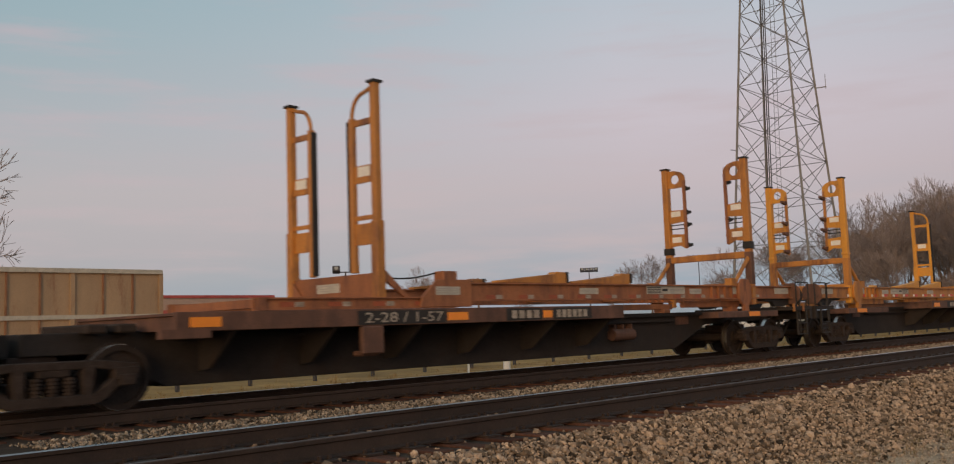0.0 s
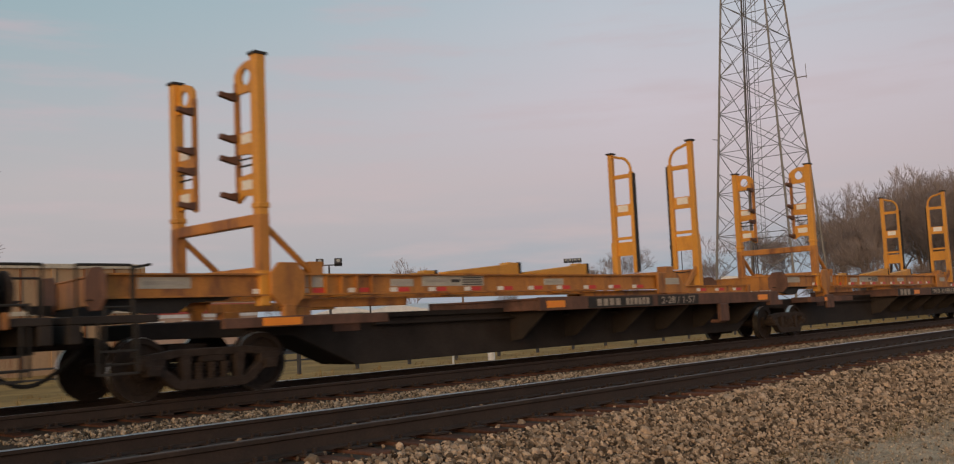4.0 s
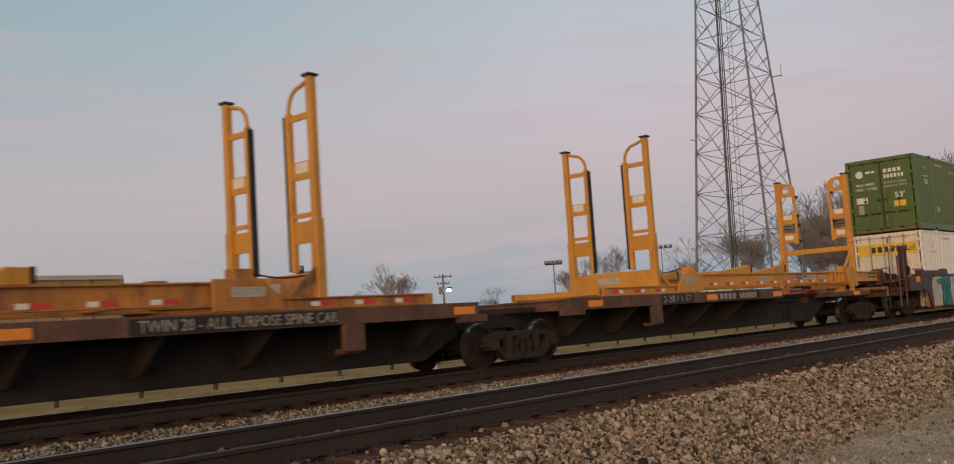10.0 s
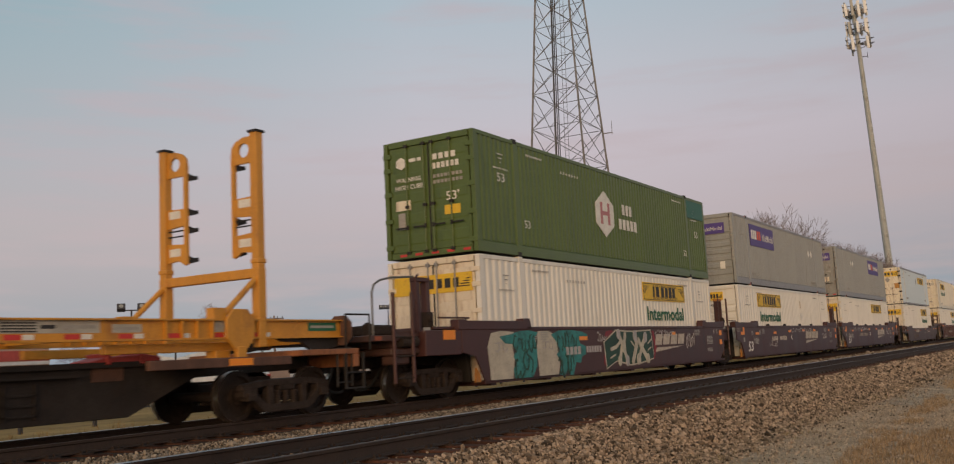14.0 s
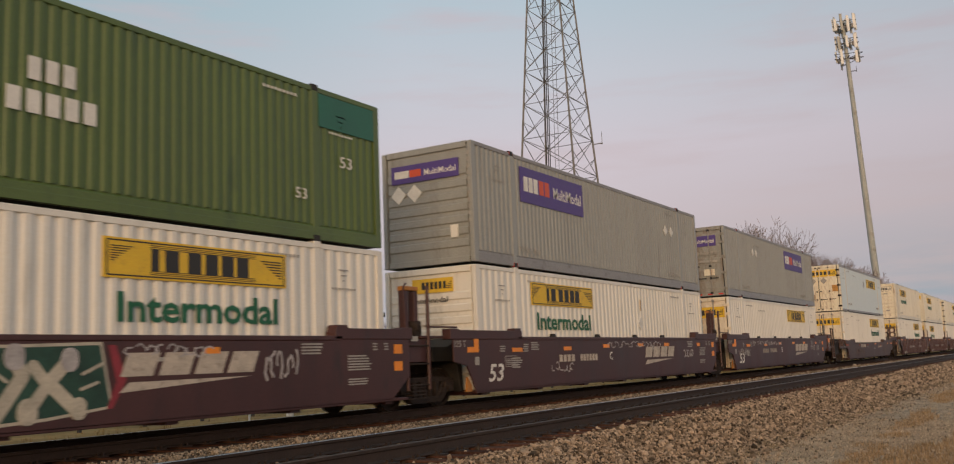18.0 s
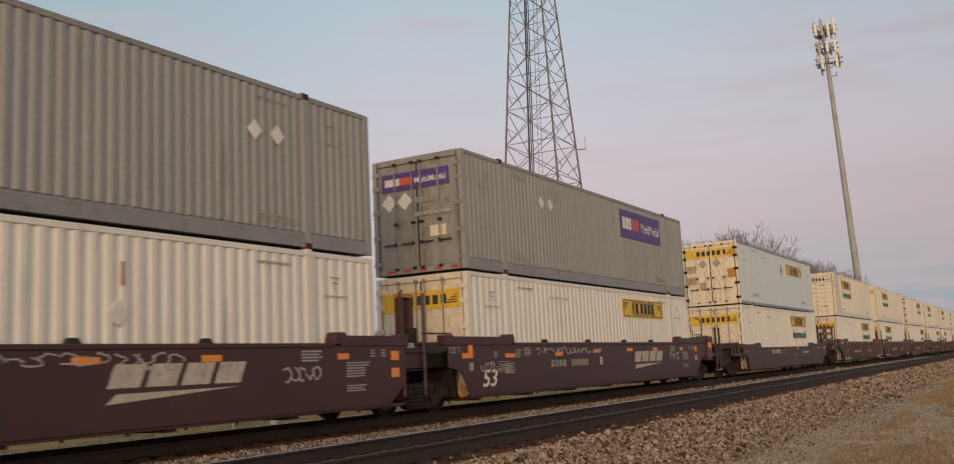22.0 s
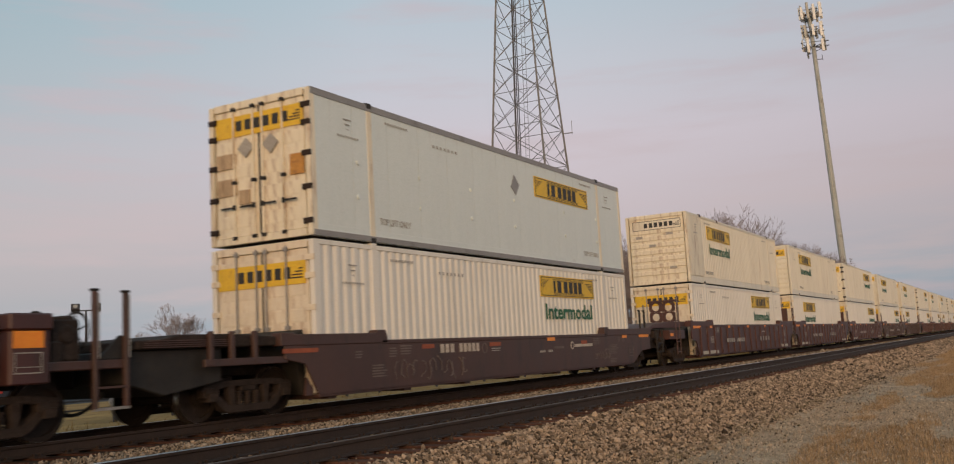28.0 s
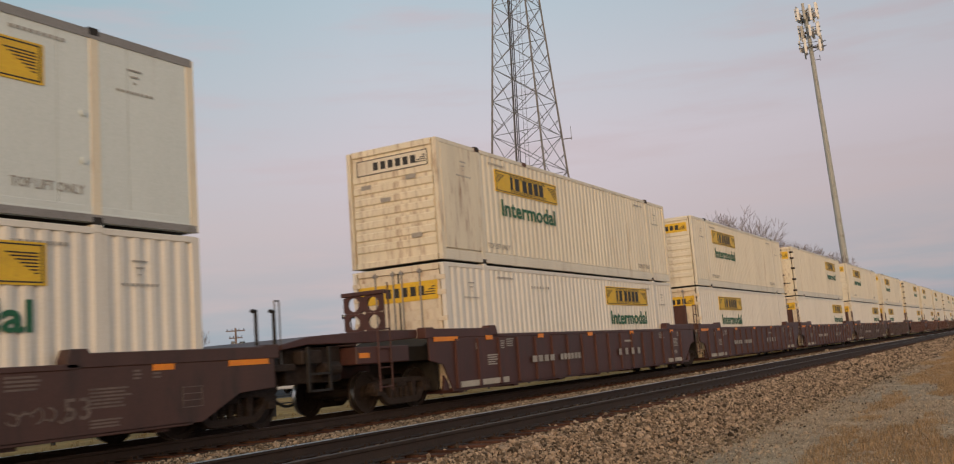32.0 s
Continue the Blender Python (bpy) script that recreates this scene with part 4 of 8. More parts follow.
        bx(bm, X(1.45) - 0.16, X(1.45) + 0.16, y * 1.15 - 0.12, y * 1.15 + 0.12, 1.68, 1.84)
        g = part("gusset", bm, material, r, bevel=0.012)
        if y < 0:
            plate = part("data_plate", span(bmesh.new(), 1.10, 1.66, -1.276, -1.2705, 1.44, 1.58), M_PLATE, g, "dull grey-white data plate")
            for z in (1.47, 1.505, 1.54):
                part("text_bar", span(bmesh.new(), 1.14, 1.60, -1.279, -1.2765, z, z + 0.015), M_FAINT, plate)
        c = X(D - (0.55 if s > 0 else 0.35))
        bm = prism(bmesh.new(), [(c - 0.30, 1.66), (c - 0.16, 1.82), (c + 0.16, 1.82), (c + 0.30, 1.66), (c + 0.30, 1.36), (c + 0.14, 1.18), (c - 0.14, 1.18), (c - 0.30, 1.36)],
                   y * 1.25 - 0.03, y * 1.25 + 0.03)
        bx(bm, c - 0.10, c + 0.10, y * 1.25 - 0.05, y * 1.25 + 0.05, 1.03, 1.22)
        part("gusset", bm, material, r, bevel=0.012)
        # wedge arms on top, two in a row
        for e in ((xt + xh) / 2 + (-1.36 if s > 0 else -0.50), (xt + xh) / 2 + (0.74 if s > 0 else 1.60)):
            bm = prism(bmesh.new(), [(e - 1.9, 1.66), (e, 1.66), (e, 1.87), (e - 0.28, 1.88), (e - 0.32, 1.84), (e - 1.9, 1.70)], y * 1.10 - 0.10, y * 1.10 + 0.10)
            arm = part("wedge_arm", bm, posts, r, bevel=0.01)
            box("rubber_pad", (e + 0.002, e + 0.06, y * 1.10 - 0.11, y * 1.10 + 0.11, 1.68, 1.88), M_BLACK, arm, "black rubber pad")
        # lower stub rail by the high frame
        bm = bmesh.new()
        span(bm, D - 2.9, D - 0.4, y * 0.95 - 0.06, y * 0.95 + 0.06, 1.16, 1.30)
        span(bm, D - 0.9, D - 0.6, y * 0.95 - 0.12, y * 0.95 + 0.12, 1.03, 1.17)
        part("stub_rail", bm, material, r, bevel=0.008)
        bm = prism(bmesh.new(), [(X(D + 0.5), 1.34), (X(D + 2.5), 1.34), (X(D + 2.3), 1.22), (X(D + 1.7), 1.14), (X(D + 1.3), 1.14), (X(D + 1.1), 1.27), (X(D + 0.6), 1.29)], y * 1.05 - 0.05, y * 1.05 + 0.05)
        part("under_stop", bm, M_BLACK, r, "black stop under the rail")
    for u in (-2.2, 2.6, D / 2 + 0.2, D - 3.0):
        z0 = 1.27 if u < 1 else 1.38
        part("cross_member", span(bmesh.new(), u - 0.07, u + 0.07, -1.12, 1.12, z0, z0 + 0.12), material, r)
    bm = prism(bmesh.new(), [(X(D + 2.34), s * 1.07), (X(D + 2.40), s * 1.07), (X(D + 2.00), -s * 1.07), (X(D + 1.94), -s * 1.07)], 1.27, 1.63, "z")
    prism(bm, [(X(D + 2.26), s * 1.07), (X(D + 2.42), s * 1.07), (X(D + 2.02), -s * 1.07), (X(D + 1.86), -s * 1.07)], 1.632, 1.655, "z")
    part("end_beam", bm, material, r, "", 0.006)
    # low end frame: two tall ladder panels on a cross plate
    f = part("end_plate", prism(bmesh.new(), [(-1.08, 1.41), (1.08, 1.41), (1.08, 1.80), (-1.08, 1.80)], X(0) - 0.03, X(0) + 0.03, "x"), material, r, bevel=0.01)
    dp = box("data_plate", (X(0) - 0.036, X(0) - 0.031, -0.18, 0.42, 1.53, 1.68), M_PLATE, f, "dull grey-white data plate")
    for z in (1.56, 1.60, 1.64):
        box("text_bar", (X(0) - 0.039, X(0) - 0.0365, -0.12, 0.36, z, z + 0.015), M_FAINT, dp)
    bm = tube(bmesh.new(), [(X(0.06 + 1.25 * k / 8), -0.95 - 0.12 * k / 8, 1.76 + 0.06 * k / 8 - 0.07 * math.sin(math.pi * k / 8)) for k in range(9)], 0.014)
    part("cable", bm, M_BLACK, f, "slack black cable")
    for y in (-1, 1):
        yo, yi = y * 1.14, y * 0.56
        bm = bx(bmesh.new(), X(0) - 0.066, X(0) + 0.066, yo - 0.062, yo + 0.062, 1.40, 4.85)
        bx(bm, X(0) - 0.084, X(0) + 0.084, yo - 0.08, yo + 0.08, 1.40, 2.62)
        post = part("post", bm, posts, f, bevel=0.012)
        box("cap", (X(0) - 0.1, X(0) + 0.1, yo - 0.09, yo + 0.09, 4.84, 4.88), M_BLACK, f, "black post cap")
        bm = bx(bmesh.new(), X(0) - 0.05, X(0) + 0.05, yi - 0.05, yi + 0.05, 1.82, 4.35)
        inner = part("inner_post", bm, posts, f, "", 0.01)
        box("rubber_pad", (X(0) - 0.05, X(0) + 0.05, yi - y * 0.075 - 0.02, yi - y * 0.075 + 0.02, 1.84, 4.30), M_BLACK, inner, "black rubber facing")
        turn = [k / 7 * math.pi / 2 for k in range(8)]
        bm = tube(bmesh.new(), [(X(0), yi + (yo - yi) * 0.55 * (1 - math.cos(a)), 4.36 + 0.37 * math.sin(a)) for a in turn] + [(X(0), yo, 4.81)], 0.035, 8)
        part("bow", bm, posts, f)
        a, b = min(yo, yi), max(yo, yi)
        for z0, z1 in ((2.26, 2.60), (3.26, 3.54), (4.20, 4.30), (2.66, 2.73)):
            part("web_plate", bx(bmesh.new(), X(0) - 0.02, X(0) + 0.02, a, b, z0, z1), posts, f)
        box("notice", (X(0) - 0.026, X(0) - 0.020, (a + b) / 2 - 0.16, (a + b) / 2 + 0.14, 3.36, 3.52), M_PAINT, f, "pale notice")
        bm = prism(bmesh.new(), [(X(0.05), 1.90), (X(0.05), 1.72), (X(0.52), 1.41), (X(0.62), 1.41)], yo - 0.03, yo + 0.03)
        prism(bm, [(yo - y * 0.08, 1.75), (yo - y * 0.08, 1.42), (yo - y * 0.42, 1.42)], X(-0.075), X(-0.055), "x")
        part("knee", bm, material, f)
    # high end frame: two shorter panels over a cross bar, propped by braces
    H = X(D)
    f = part("cross_bar", bx(bmesh.new(), H - 0.07, H + 0.07, -1.07, 1.07, 2.36, 2.52), M_AMBER if material is M_ORANGE else material, r, bevel=0.012)
    bm = bx(bmesh.new(), H - 0.06, H + 0.06, -1.07, 1.07, 1.66, 1.76)
    part("foot_bar", bm, material, f, bevel=0.01)
    for y in (-1, 1):
        yo, yi = y * 1.14, y * 0.60
        bm = bx(bmesh.new(), H - 0.085, H + 0.085, yo - 0.08, yo + 0.08, 1.20, 4.85)
        bx(bm, H - 0.10, H + 0.10, yo - 0.095, yo + 0.095, 2.60, 2.68)
        part("post", bm, posts, f, bevel=0.012)
        if material is M_ORANGE:
            box("sleeve", (H - 0.108, H + 0.108, yo - 0.103, yo + 0.103, 2.58, 2.76), M_BLACK, f, "black sleeve round the post", 0.006)
        box("post_foot", (H - 0.089, H + 0.089, yo - 0.084, yo + 0.084, 1.70, 2.51), M_DECK if material is M_ORANGE else material, f, "worn lower length of the post", 0.008)
        box("cap", (H - 0.11, H + 0.11, yo - 0.1, yo + 0.1, 4.84, 4.88), M_BLACK, f, "black post cap")
        bm = bx(bmesh.new(), H - 0.035, H + 0.035, yi - 0.035, yi + 0.035, 2.74, 4.52)
        part("inner_post", bm, material, f)
        part("web_plate", holed_plate([(yo, 4.80), (yo, 4.34), (yi - (yo - yi) * 0.06, 4.34), (yi - (yo - yi) * 0.06, 4.64), (yi + (yo - yi) * 0.12, 4.74), (yi + (yo - yi) * 0.45, 4.80)],
                                      yi + (yo - yi) * 0.48, 4.57, 0.125, H), posts, f)
        part("web_plate", prism(bmesh.new(), [(yo, 3.40), (yo, 3.76), (yi, 3.74), (yi, 3.44)], H - 0.025, H + 0.025, "x"), posts, f)
        part("web_plate", prism(bmesh.new(), [(yo, 2.78), (yo, 3.14), (yi, 3.10), (yi, 2.72), (yi + (yo - yi) * 0.35, 2.82)], H - 0.025, H + 0.025, "x"), posts, f)
        for z in (3.26, 3.36):
            part("rung", rod(bmesh.new(), (H, yo, z), (H, yi, z), 0.014, 6), M_BLACK, f)
        for z in (3.58, 2.90):
            box("notice", (H - 0.031, H - 0.025, (yo + yi) / 2 - 0.14, (yo + yi) / 2 + 0.14, z, z + 0.14), M_PAINT, f, "pale notice")
        bm = rod(bmesh.new(), (H - s * 0.05, yo, 2.36), (H - s * 0.88, yo, 1.66), 0.05, 8)
        bx(bm, H - s * 0.92 - 0.12, H - s * 0.92 + 0.12, yo * 0.97 - 0.09, yo * 0.97 + 0.09, 1.66, 1.84)
        part("brace", bm, M_AMBER if material is M_ORANGE else material, f)
        if hooks:
            for z in (4.25, 3.62, 3.30, 2.76):
                k = 1.55 if material is M_AMBER else 1.25
                bm = prism(bmesh.new(), [(H + s * 0.02, z), (H + s * 0.02, z + 0.13), (H + s * 0.12 * k, z + 0.10), (H + s * 0.19 * k, z + 0.12), (H + s * 0.20 * k, z + 0.05), (H + s * 0.08, z)], yi - 0.045, yi + 0.045)
                part("hook", bm, M_BLACK if material is not M_AMBER else M_DECK, f, "", 0.006)
    return r


rack(9.70, 21.65, M_ORANGE, "empty rusty orange steel rack with amber posts on a spine car", posts=M_AMBER)
rack(39.53, 27.44, M_AMBER, "empty worn amber steel rack with yellow posts on a spine car", posts=M_YELLOW)
rack(57.99, 46.06, M_AMBER, "empty amber steel rack with folding hooks on a spine car", posts=M_YELLOW)
rack(67.67, 79.74, M_YELLOW, "empty steel rack in bright yellow paint on a spine car")


# ---- well cars ----
def well_unit(car, a, b, material, ribs=False, top=1.42, tail=((-1.75, 0.28), (-0.85, 0.90), (-0.42, 0.98))):
    """One well between the trucks at a and b."""
    side = [(a + 0.42, 0.96), (a + 0.95, 0.86), (a + 1.32, 0.28), *((b + p, q) for p, q in tail), (b + tail[2][0], top + 0.02), (b - 3.3, top + 0.02),
            (b - 3.5, top), (a + 3.5, top), (a + 3.3, top + 0.02), (a + 0.42, top + 0.02)]
    u = part("well", prism(bmesh.new(), side, -1.52, -1.48), material, car, "", 0.008)
    part("far_side", prism(bmesh.new(), side, 1.48, 1.52), material, u, "", 0.008)
    for y in (-1, 1):
        box("bottom_sill", (a + 1.3, b - 1.3, y * 1.42 - 0.10, y * 1.42 + 0.10, 0.25, 0.31), material, u, "", 0.01)
        box("top_chord", (a + 3.3, b - 3.3, y * 1.44 - 0.09, y * 1.44 + 0.09, top, top + 0.08), material, u, "", 0.01)
    for y in (-1, 1):
        for x0, x1 in ((a + 0.30, a + 3.5), (b - 3.5, b + tail[2][0] + 0.12)):
            bm = prism(bmesh.new(), [(x0, 1.44), (x1, 1.44), (x1, 1.56), (x1 - 0.06, 1.70), (x1 - 0.34, 1.70), (x1 - 0.38, 1.64), (x0 + 0.38, 1.64), (x0 + 0.34, 1.67), (x0, 1.67)] if x0 < (a + b) / 2 else
                       [(x0, 1.44), (x1, 1.44), (x1, 1.67), (x1 - 0.34, 1.67), (x1 - 0.38, 1.64), (x0 + 0.38, 1.64), (x0 + 0.34, 1.70), (x0 + 0.06, 1.70), (x0, 1.56)],
                       y * 1.42 - 0.11, y * 1.42 + 0.11)
            o = part("end_rail", bm, material, u, bevel=0.01)
            o.location.z = top - 1.42
    for x, s in ((a, 1), (b, -1)):
        bm = prism(bmesh.new(), [(x + s * 0.3, 0.98), (x + s * 1.25, 0.98), (x + s * 1.40, 0.30), (x + s * 1.50, 0.30), (x + s * 1.45, 1.50), (x + s * 0.9, 1.30), (x + s * 0.3, 1.30)], -1.05, 1.05)
        part("end_bulkhead", bm, M_BLACK, u, bevel=0.01)
        box("draft_sill", (min(x - s * 0.25, x + s * 1.3), max(x - s * 0.25, x + s * 1.3), -0.30, 0.30, 0.72, 1.02), M_TRUCK, u, "", 0.02)
        bm = prism(bmesh.new(), [(x + s * 0.98, 0.30), (x + s * 1.20, 0.30), (x + s * 1.20, 0.42), (x + s * 1.04, 0.62)], -1.47, -1.42)
        if s > 0 or material is not M_WELL:
            part("step_plate", bm, M_AMBER if material is M_WELL else material, u, "worn yellow step plate" if material is M_WELL else "")
    for k in range(7):
        x = a + 1.8 + k * (b - a - 3.6) / 6
        box("cross_bearer", (x - 0.12, x + 0.12, -1.42, 1.42, 0.20, 0.29), material, u)
    if ribs:
        n = int(b - a - 2.4)
        me = finish(prism(bmesh.new(), [(-0.05, 0.31), (0.05, 0.31), (0.035, 1.40), (-0.035, 1.40)], -1.575, -1.52), "side_stake", material)
        for k in range(n):
            part("side_stake", me, material, u, at=(a + 1.5 + k * 1.0, 0, 0))
        box("rub_strip", (a + 1.62, a + 3.9, -1.545, -1.522, 0.32, 0.45), M_PLATE, u, "worn tan rub strip")
        box("rub_strip", (b - 3.6, b - 1.95, -1.545, -1.522, 0.32, 0.45), M_PLATE, u, "worn tan rub strip")
    elif top > 1.3 and a > 90:
        for x in (a + 5.4, a + 8.2, a + 11.0, a + 13.4):
            part("lashing_lug", prism(bmesh.new(), [(x - 0.13, top + 0.08), (x + 0.13, top + 0.08), (x + 0.07, top + 0.165), (x - 0.07, top + 0.165)], -1.44, -1.36), M_BLACK, u)
    # marks
    ell = [(a + 1.26, 0.19, 0.30, 1.15), (a + 0.98, 0.28, 0.12, 1.15)] if 90 < a and top > 1.3 else []
    if ribs:
        for x, w in ((a + 0.61, 1.0), (a + 2.9, 0.32), (a + 5.7, 0.32), (a + 9.0, 0.32), (a + 12.4, 0.32), (b - 3.2, 0.32)):
            box("reflector", (x, x + w, -1.541, -1.532, 1.36, 1.46), M_TAPE, u, "orange reflective marker")
    for x, w, h, z in () if ribs else ((a + 6.1, 0.48, 0.10, 1.14), (a + 12.95, 0.30, 0.10, 1.22), (b - 1.73, 0.26, 0.18, 1.16), (b - 1.73, 0.26, 0.18, 0.83)) if a < 90 else ((a + 0.35, 0.95, 0.08, 1.31), (a + 4.76, 0.48, 0.09, 1.29), (a + 7.74, 0.55, 0.09, 1.28), (a + 13.2, 0.42, 0.10, 1.22)) if top < 1.3 else (*ell, (a + 2.99, 0.50, 0.10, 1.14), (a + 5.75, 0.45, 0.10, 1.15), (a + 8.3, 0.42, 0.10, 1.20), (a + 10.9, 0.45, 0.10, 1.22),
                       (a + 13.2, 0.42, 0.10, 1.22), (b - 3.4, 0.32, 0.11, 1.20), (b - 1.73, 0.26, 0.18, 1.16), (b - 1.73, 0.26, 0.18, 0.83)):
        box("reflector", (x, x + w, -1.529 if not ribs else -1.585, -1.521 if not ribs else -1.577, z + (top - 1.42), z + (top - 1.42) + h), M_TAPE if top > 1.3 else M_OLDTAPE, u, "orange reflective marker")
    return u


def stencils(u, a, b, rnd, dz=0.0, material=None):
    """Small stencilled blocks of writing too small to read."""
    bm = bmesh.new()
    y = -1.521
    def block(x, z, w, rows, h=0.028):
        for i in range(rows):
            bx(bm, x, x + w * rnd.uniform(0.75, 1.0), y - 0.004, y, z + dz - i * h * 1.9, z + dz - i * h * 1.9 + h)
    block(a + 2.42, 1.26, 0.22, 3)
    block(a + 3.55, 1.30, 0.28, 4)
    block(a + 3.95, 1.34, 0.42, 4)
    block(a + 2.95, 0.98, 0.5, 5)
    block(b - 4.4, 1.34, 0.55, 4)
    block(b - 2.4, 1.34, 0.16, 3)
    block(b - 2.05, 1.34, 0.16, 3)
    block(b - 3.15, 1.12, 0.72, 6, 0.026)
    block(b - 3.15, 0.70, 0.62, 3, 0.024)
    block((a + b) / 2 + 2.1, 1.12, 0.75, 1, 0.06)
    part("stencil", bm, material or M_FAINT, u)["kind"] = "stuff"


def number_53(u, x, z=0.48, h=0.40):
    words("53", 0.70, h, M_PAINT, u, x - 0.05, -1.523, z, slant=0.22, bold=0.014)


def swoosh(u, x, z, material):
    """A railway's name as slanting blocks over a wedge."""
    for i in range(4):
        x0 = x - 0.14 + i * 0.665
        part("railway_mark", prism(bmesh.new(), [(x0, z), (x0 + 0.56, z), (x0 + 0.70, z + 0.33), (x0 + 0.14, z + 0.33)], -1.526, -1.522), material, u, "faded slanted white block")
    bm = bmesh.new()
    prism(bm, [(x - 0.15, z - 0.22), (x + 0.02, z - 0.08), (x + 2.4, z - 0.06)], -1.526, -1.522)
    part("railway_mark", bm, material, u, "faded white wedge")


def scrawl(u, x, z, w, h, material, seed, n=9, thick=0.016):
    """Spray-paint loops."""
    r = random.Random(seed)
    bm = bmesh.new()
    for i in range(n):
        cx, cz = x + w * (i + 0.5) / n, z + h * r.uniform(0.35, 0.65)
        pts = []
        a0, k = r.uniform(0, 6.28), r.uniform(2.2, 5.2)
        for j in range(8):
            a = a0 + k * j / 7
            pts.append((cx + w / n * r.uniform(0.35, 0.75) * math.cos(a), cz + h * r.uniform(0.3, 0.55) * math.sin(a)))
        for (p, q), (p2, q2) in zip(pts, pts[1:]):
            dx, dz = p2 - p, q2 - q
            d = math.hypot(dx, dz) or 1
            nx, nz = -dz / d * thick, dx / d * thick
            prism(bm, [(p - nx, q - nz), (p2 - nx, q2 - nz), (p2 + nx, q2 + nz), (p + nx, q + nz)], -1.530 - 0.0004 * i, -1.5255)
    part("graffiti", bm, material, u, "thin spray-painted scrawl")


def blob(u, pts, material, depth, label):
    part("graffiti", prism(bmesh.new(), pts, -1.5225 - depth, -1.5215), material, u, label)


def end_gear(car, x, material, caps=True, posts=()):
    """Walkway, guard frames, a tall hand post and side steps over the joint between two wells."""
    bm = bx(bmesh.new(), x - 0.55, x + 0.30, -1.40, 1.40, 1.46, 1.52)
    gear = part("end_platform", bm, material, car, "", 0.01)
    for y0, y1, d in ((-1.34, -1.18, 0),) if posts else ((-1.34, -1.18, 0), (0.80, 0.96, 1.12)):
        for p in (x + d - 1.00, x + d - 0.66):
            part("guard_post", bx(bmesh.new(), p, p + 0.13, y0, y1, 1.40, 2.44), material, gear, "", 0.01)
        part("guard_head", bx(bmesh.new(), x + d - 1.01, x + d - 0.52, y0 - 0.01, y1 + 0.01, 2.442, 2.53), M_AMBER if caps else material, gear, "worn yellow top of the guard frame" if caps else "", 0.01)
        part("guard_foot", bx(bmesh.new(), x + d - 1.10, x + d - 0.40, y0 - 0.02, y1 + 0.02, 1.33, 1.398), material, gear, "", 0.01)
    if not posts:
        box("end_plate", (x - 1.14, x - 0.36, -1.40, -1.37, 0.98, 1.44), material, gear, "", 0.006)
        for z in (0.24, 0.31, 0.38, 0.45):
            part("step_tread", bx(bmesh.new(), x - 0.98, x - 0.46, -1.46, -1.30, z, z + 0.025), M_TRUCK, gear, "", 0.004)
        part("step_brace", rod(bmesh.new(), (x + 0.04, -1.36, 0.22), (x + 0.26, -1.36, 0.54), 0.02, 6), M_TRUCK, gear)
    p, q = posts or (x - 1.12, x - 0.36)
    part("hand_post", rod(bmesh.new(), (q, -1.46, 0.42), (q, -1.46, 2.20 if posts else 2.54), 0.038, 8), material, gear)
    part("step_post", rod(bmesh.new(), (p, -1.46, 0.42), (p, -1.46, 2.18 if posts else 1.62), 0.036, 8), material, gear)
    for z in (0.52, 0.94, 1.31):
        part("step_rung", rod(bmesh.new(), (p, -1.47, z), (q, -1.47, z), 0.018, 6), M_TRUCK, gear, "grimy step rung")
    bm = rod(bmesh.new(), (x - 1.06, -1.40, 1.40), (x - 1.12, -1.40, 2.50), 0.020, 6)
    rod(bm, (x - 1.12, -1.40, 2.50), (x - 1.02, -1.40, 2.58), 0.020, 6)
    part("hand_bar", bm, material, gear)
    part("cross_rail", rod(bmesh.new(), (x - 0.44, -1.46, 1.70), (x + 0.75, -1.46, 1.70), 0.02, 6), material, gear)
    box("data_plate", (x - 1.02, x - 0.78, -1.492, -1.485, 1.40, 1.50), M_FAINT, gear, "grey data plate")
    brake = bx(bmesh.new(), x - 0.72, x - 0.48, -1.38, -1.14, 1.50, 1.82)
    rod(brake, (x - 0.62, -1.42, 1.70), (x - 0.62, -1.10, 1.70), 0.09, 10)
    part("latch_box", brake, M_TRUCK, gear, "grimy dark latch", 0.015)


def hand_rail(car, x, material, s):
    for y in (-1.35, 1.35):
        bm = bmesh.new()
        last = None
        for p in ((x, y, 0.95), (x, y, 2.15), (x + s * 0.10, y, 2.30), (x + s * 0.45, y, 2.42), (x + s * 0.85, y, 2.42)):
            if last:
                rod(bm, last, p, 0.025, 6)
            last = p
        for z in (1.2, 1.5, 1.8):
            rod(bm, (x, y, z), (x, y * 0.72, z), 0.018, 6)
        rod(bm, (x, y * 0.72, 0.95), (x, y * 0.72, 2.0), 0.02, 6)
        part("hand_rail", bm, material, car)


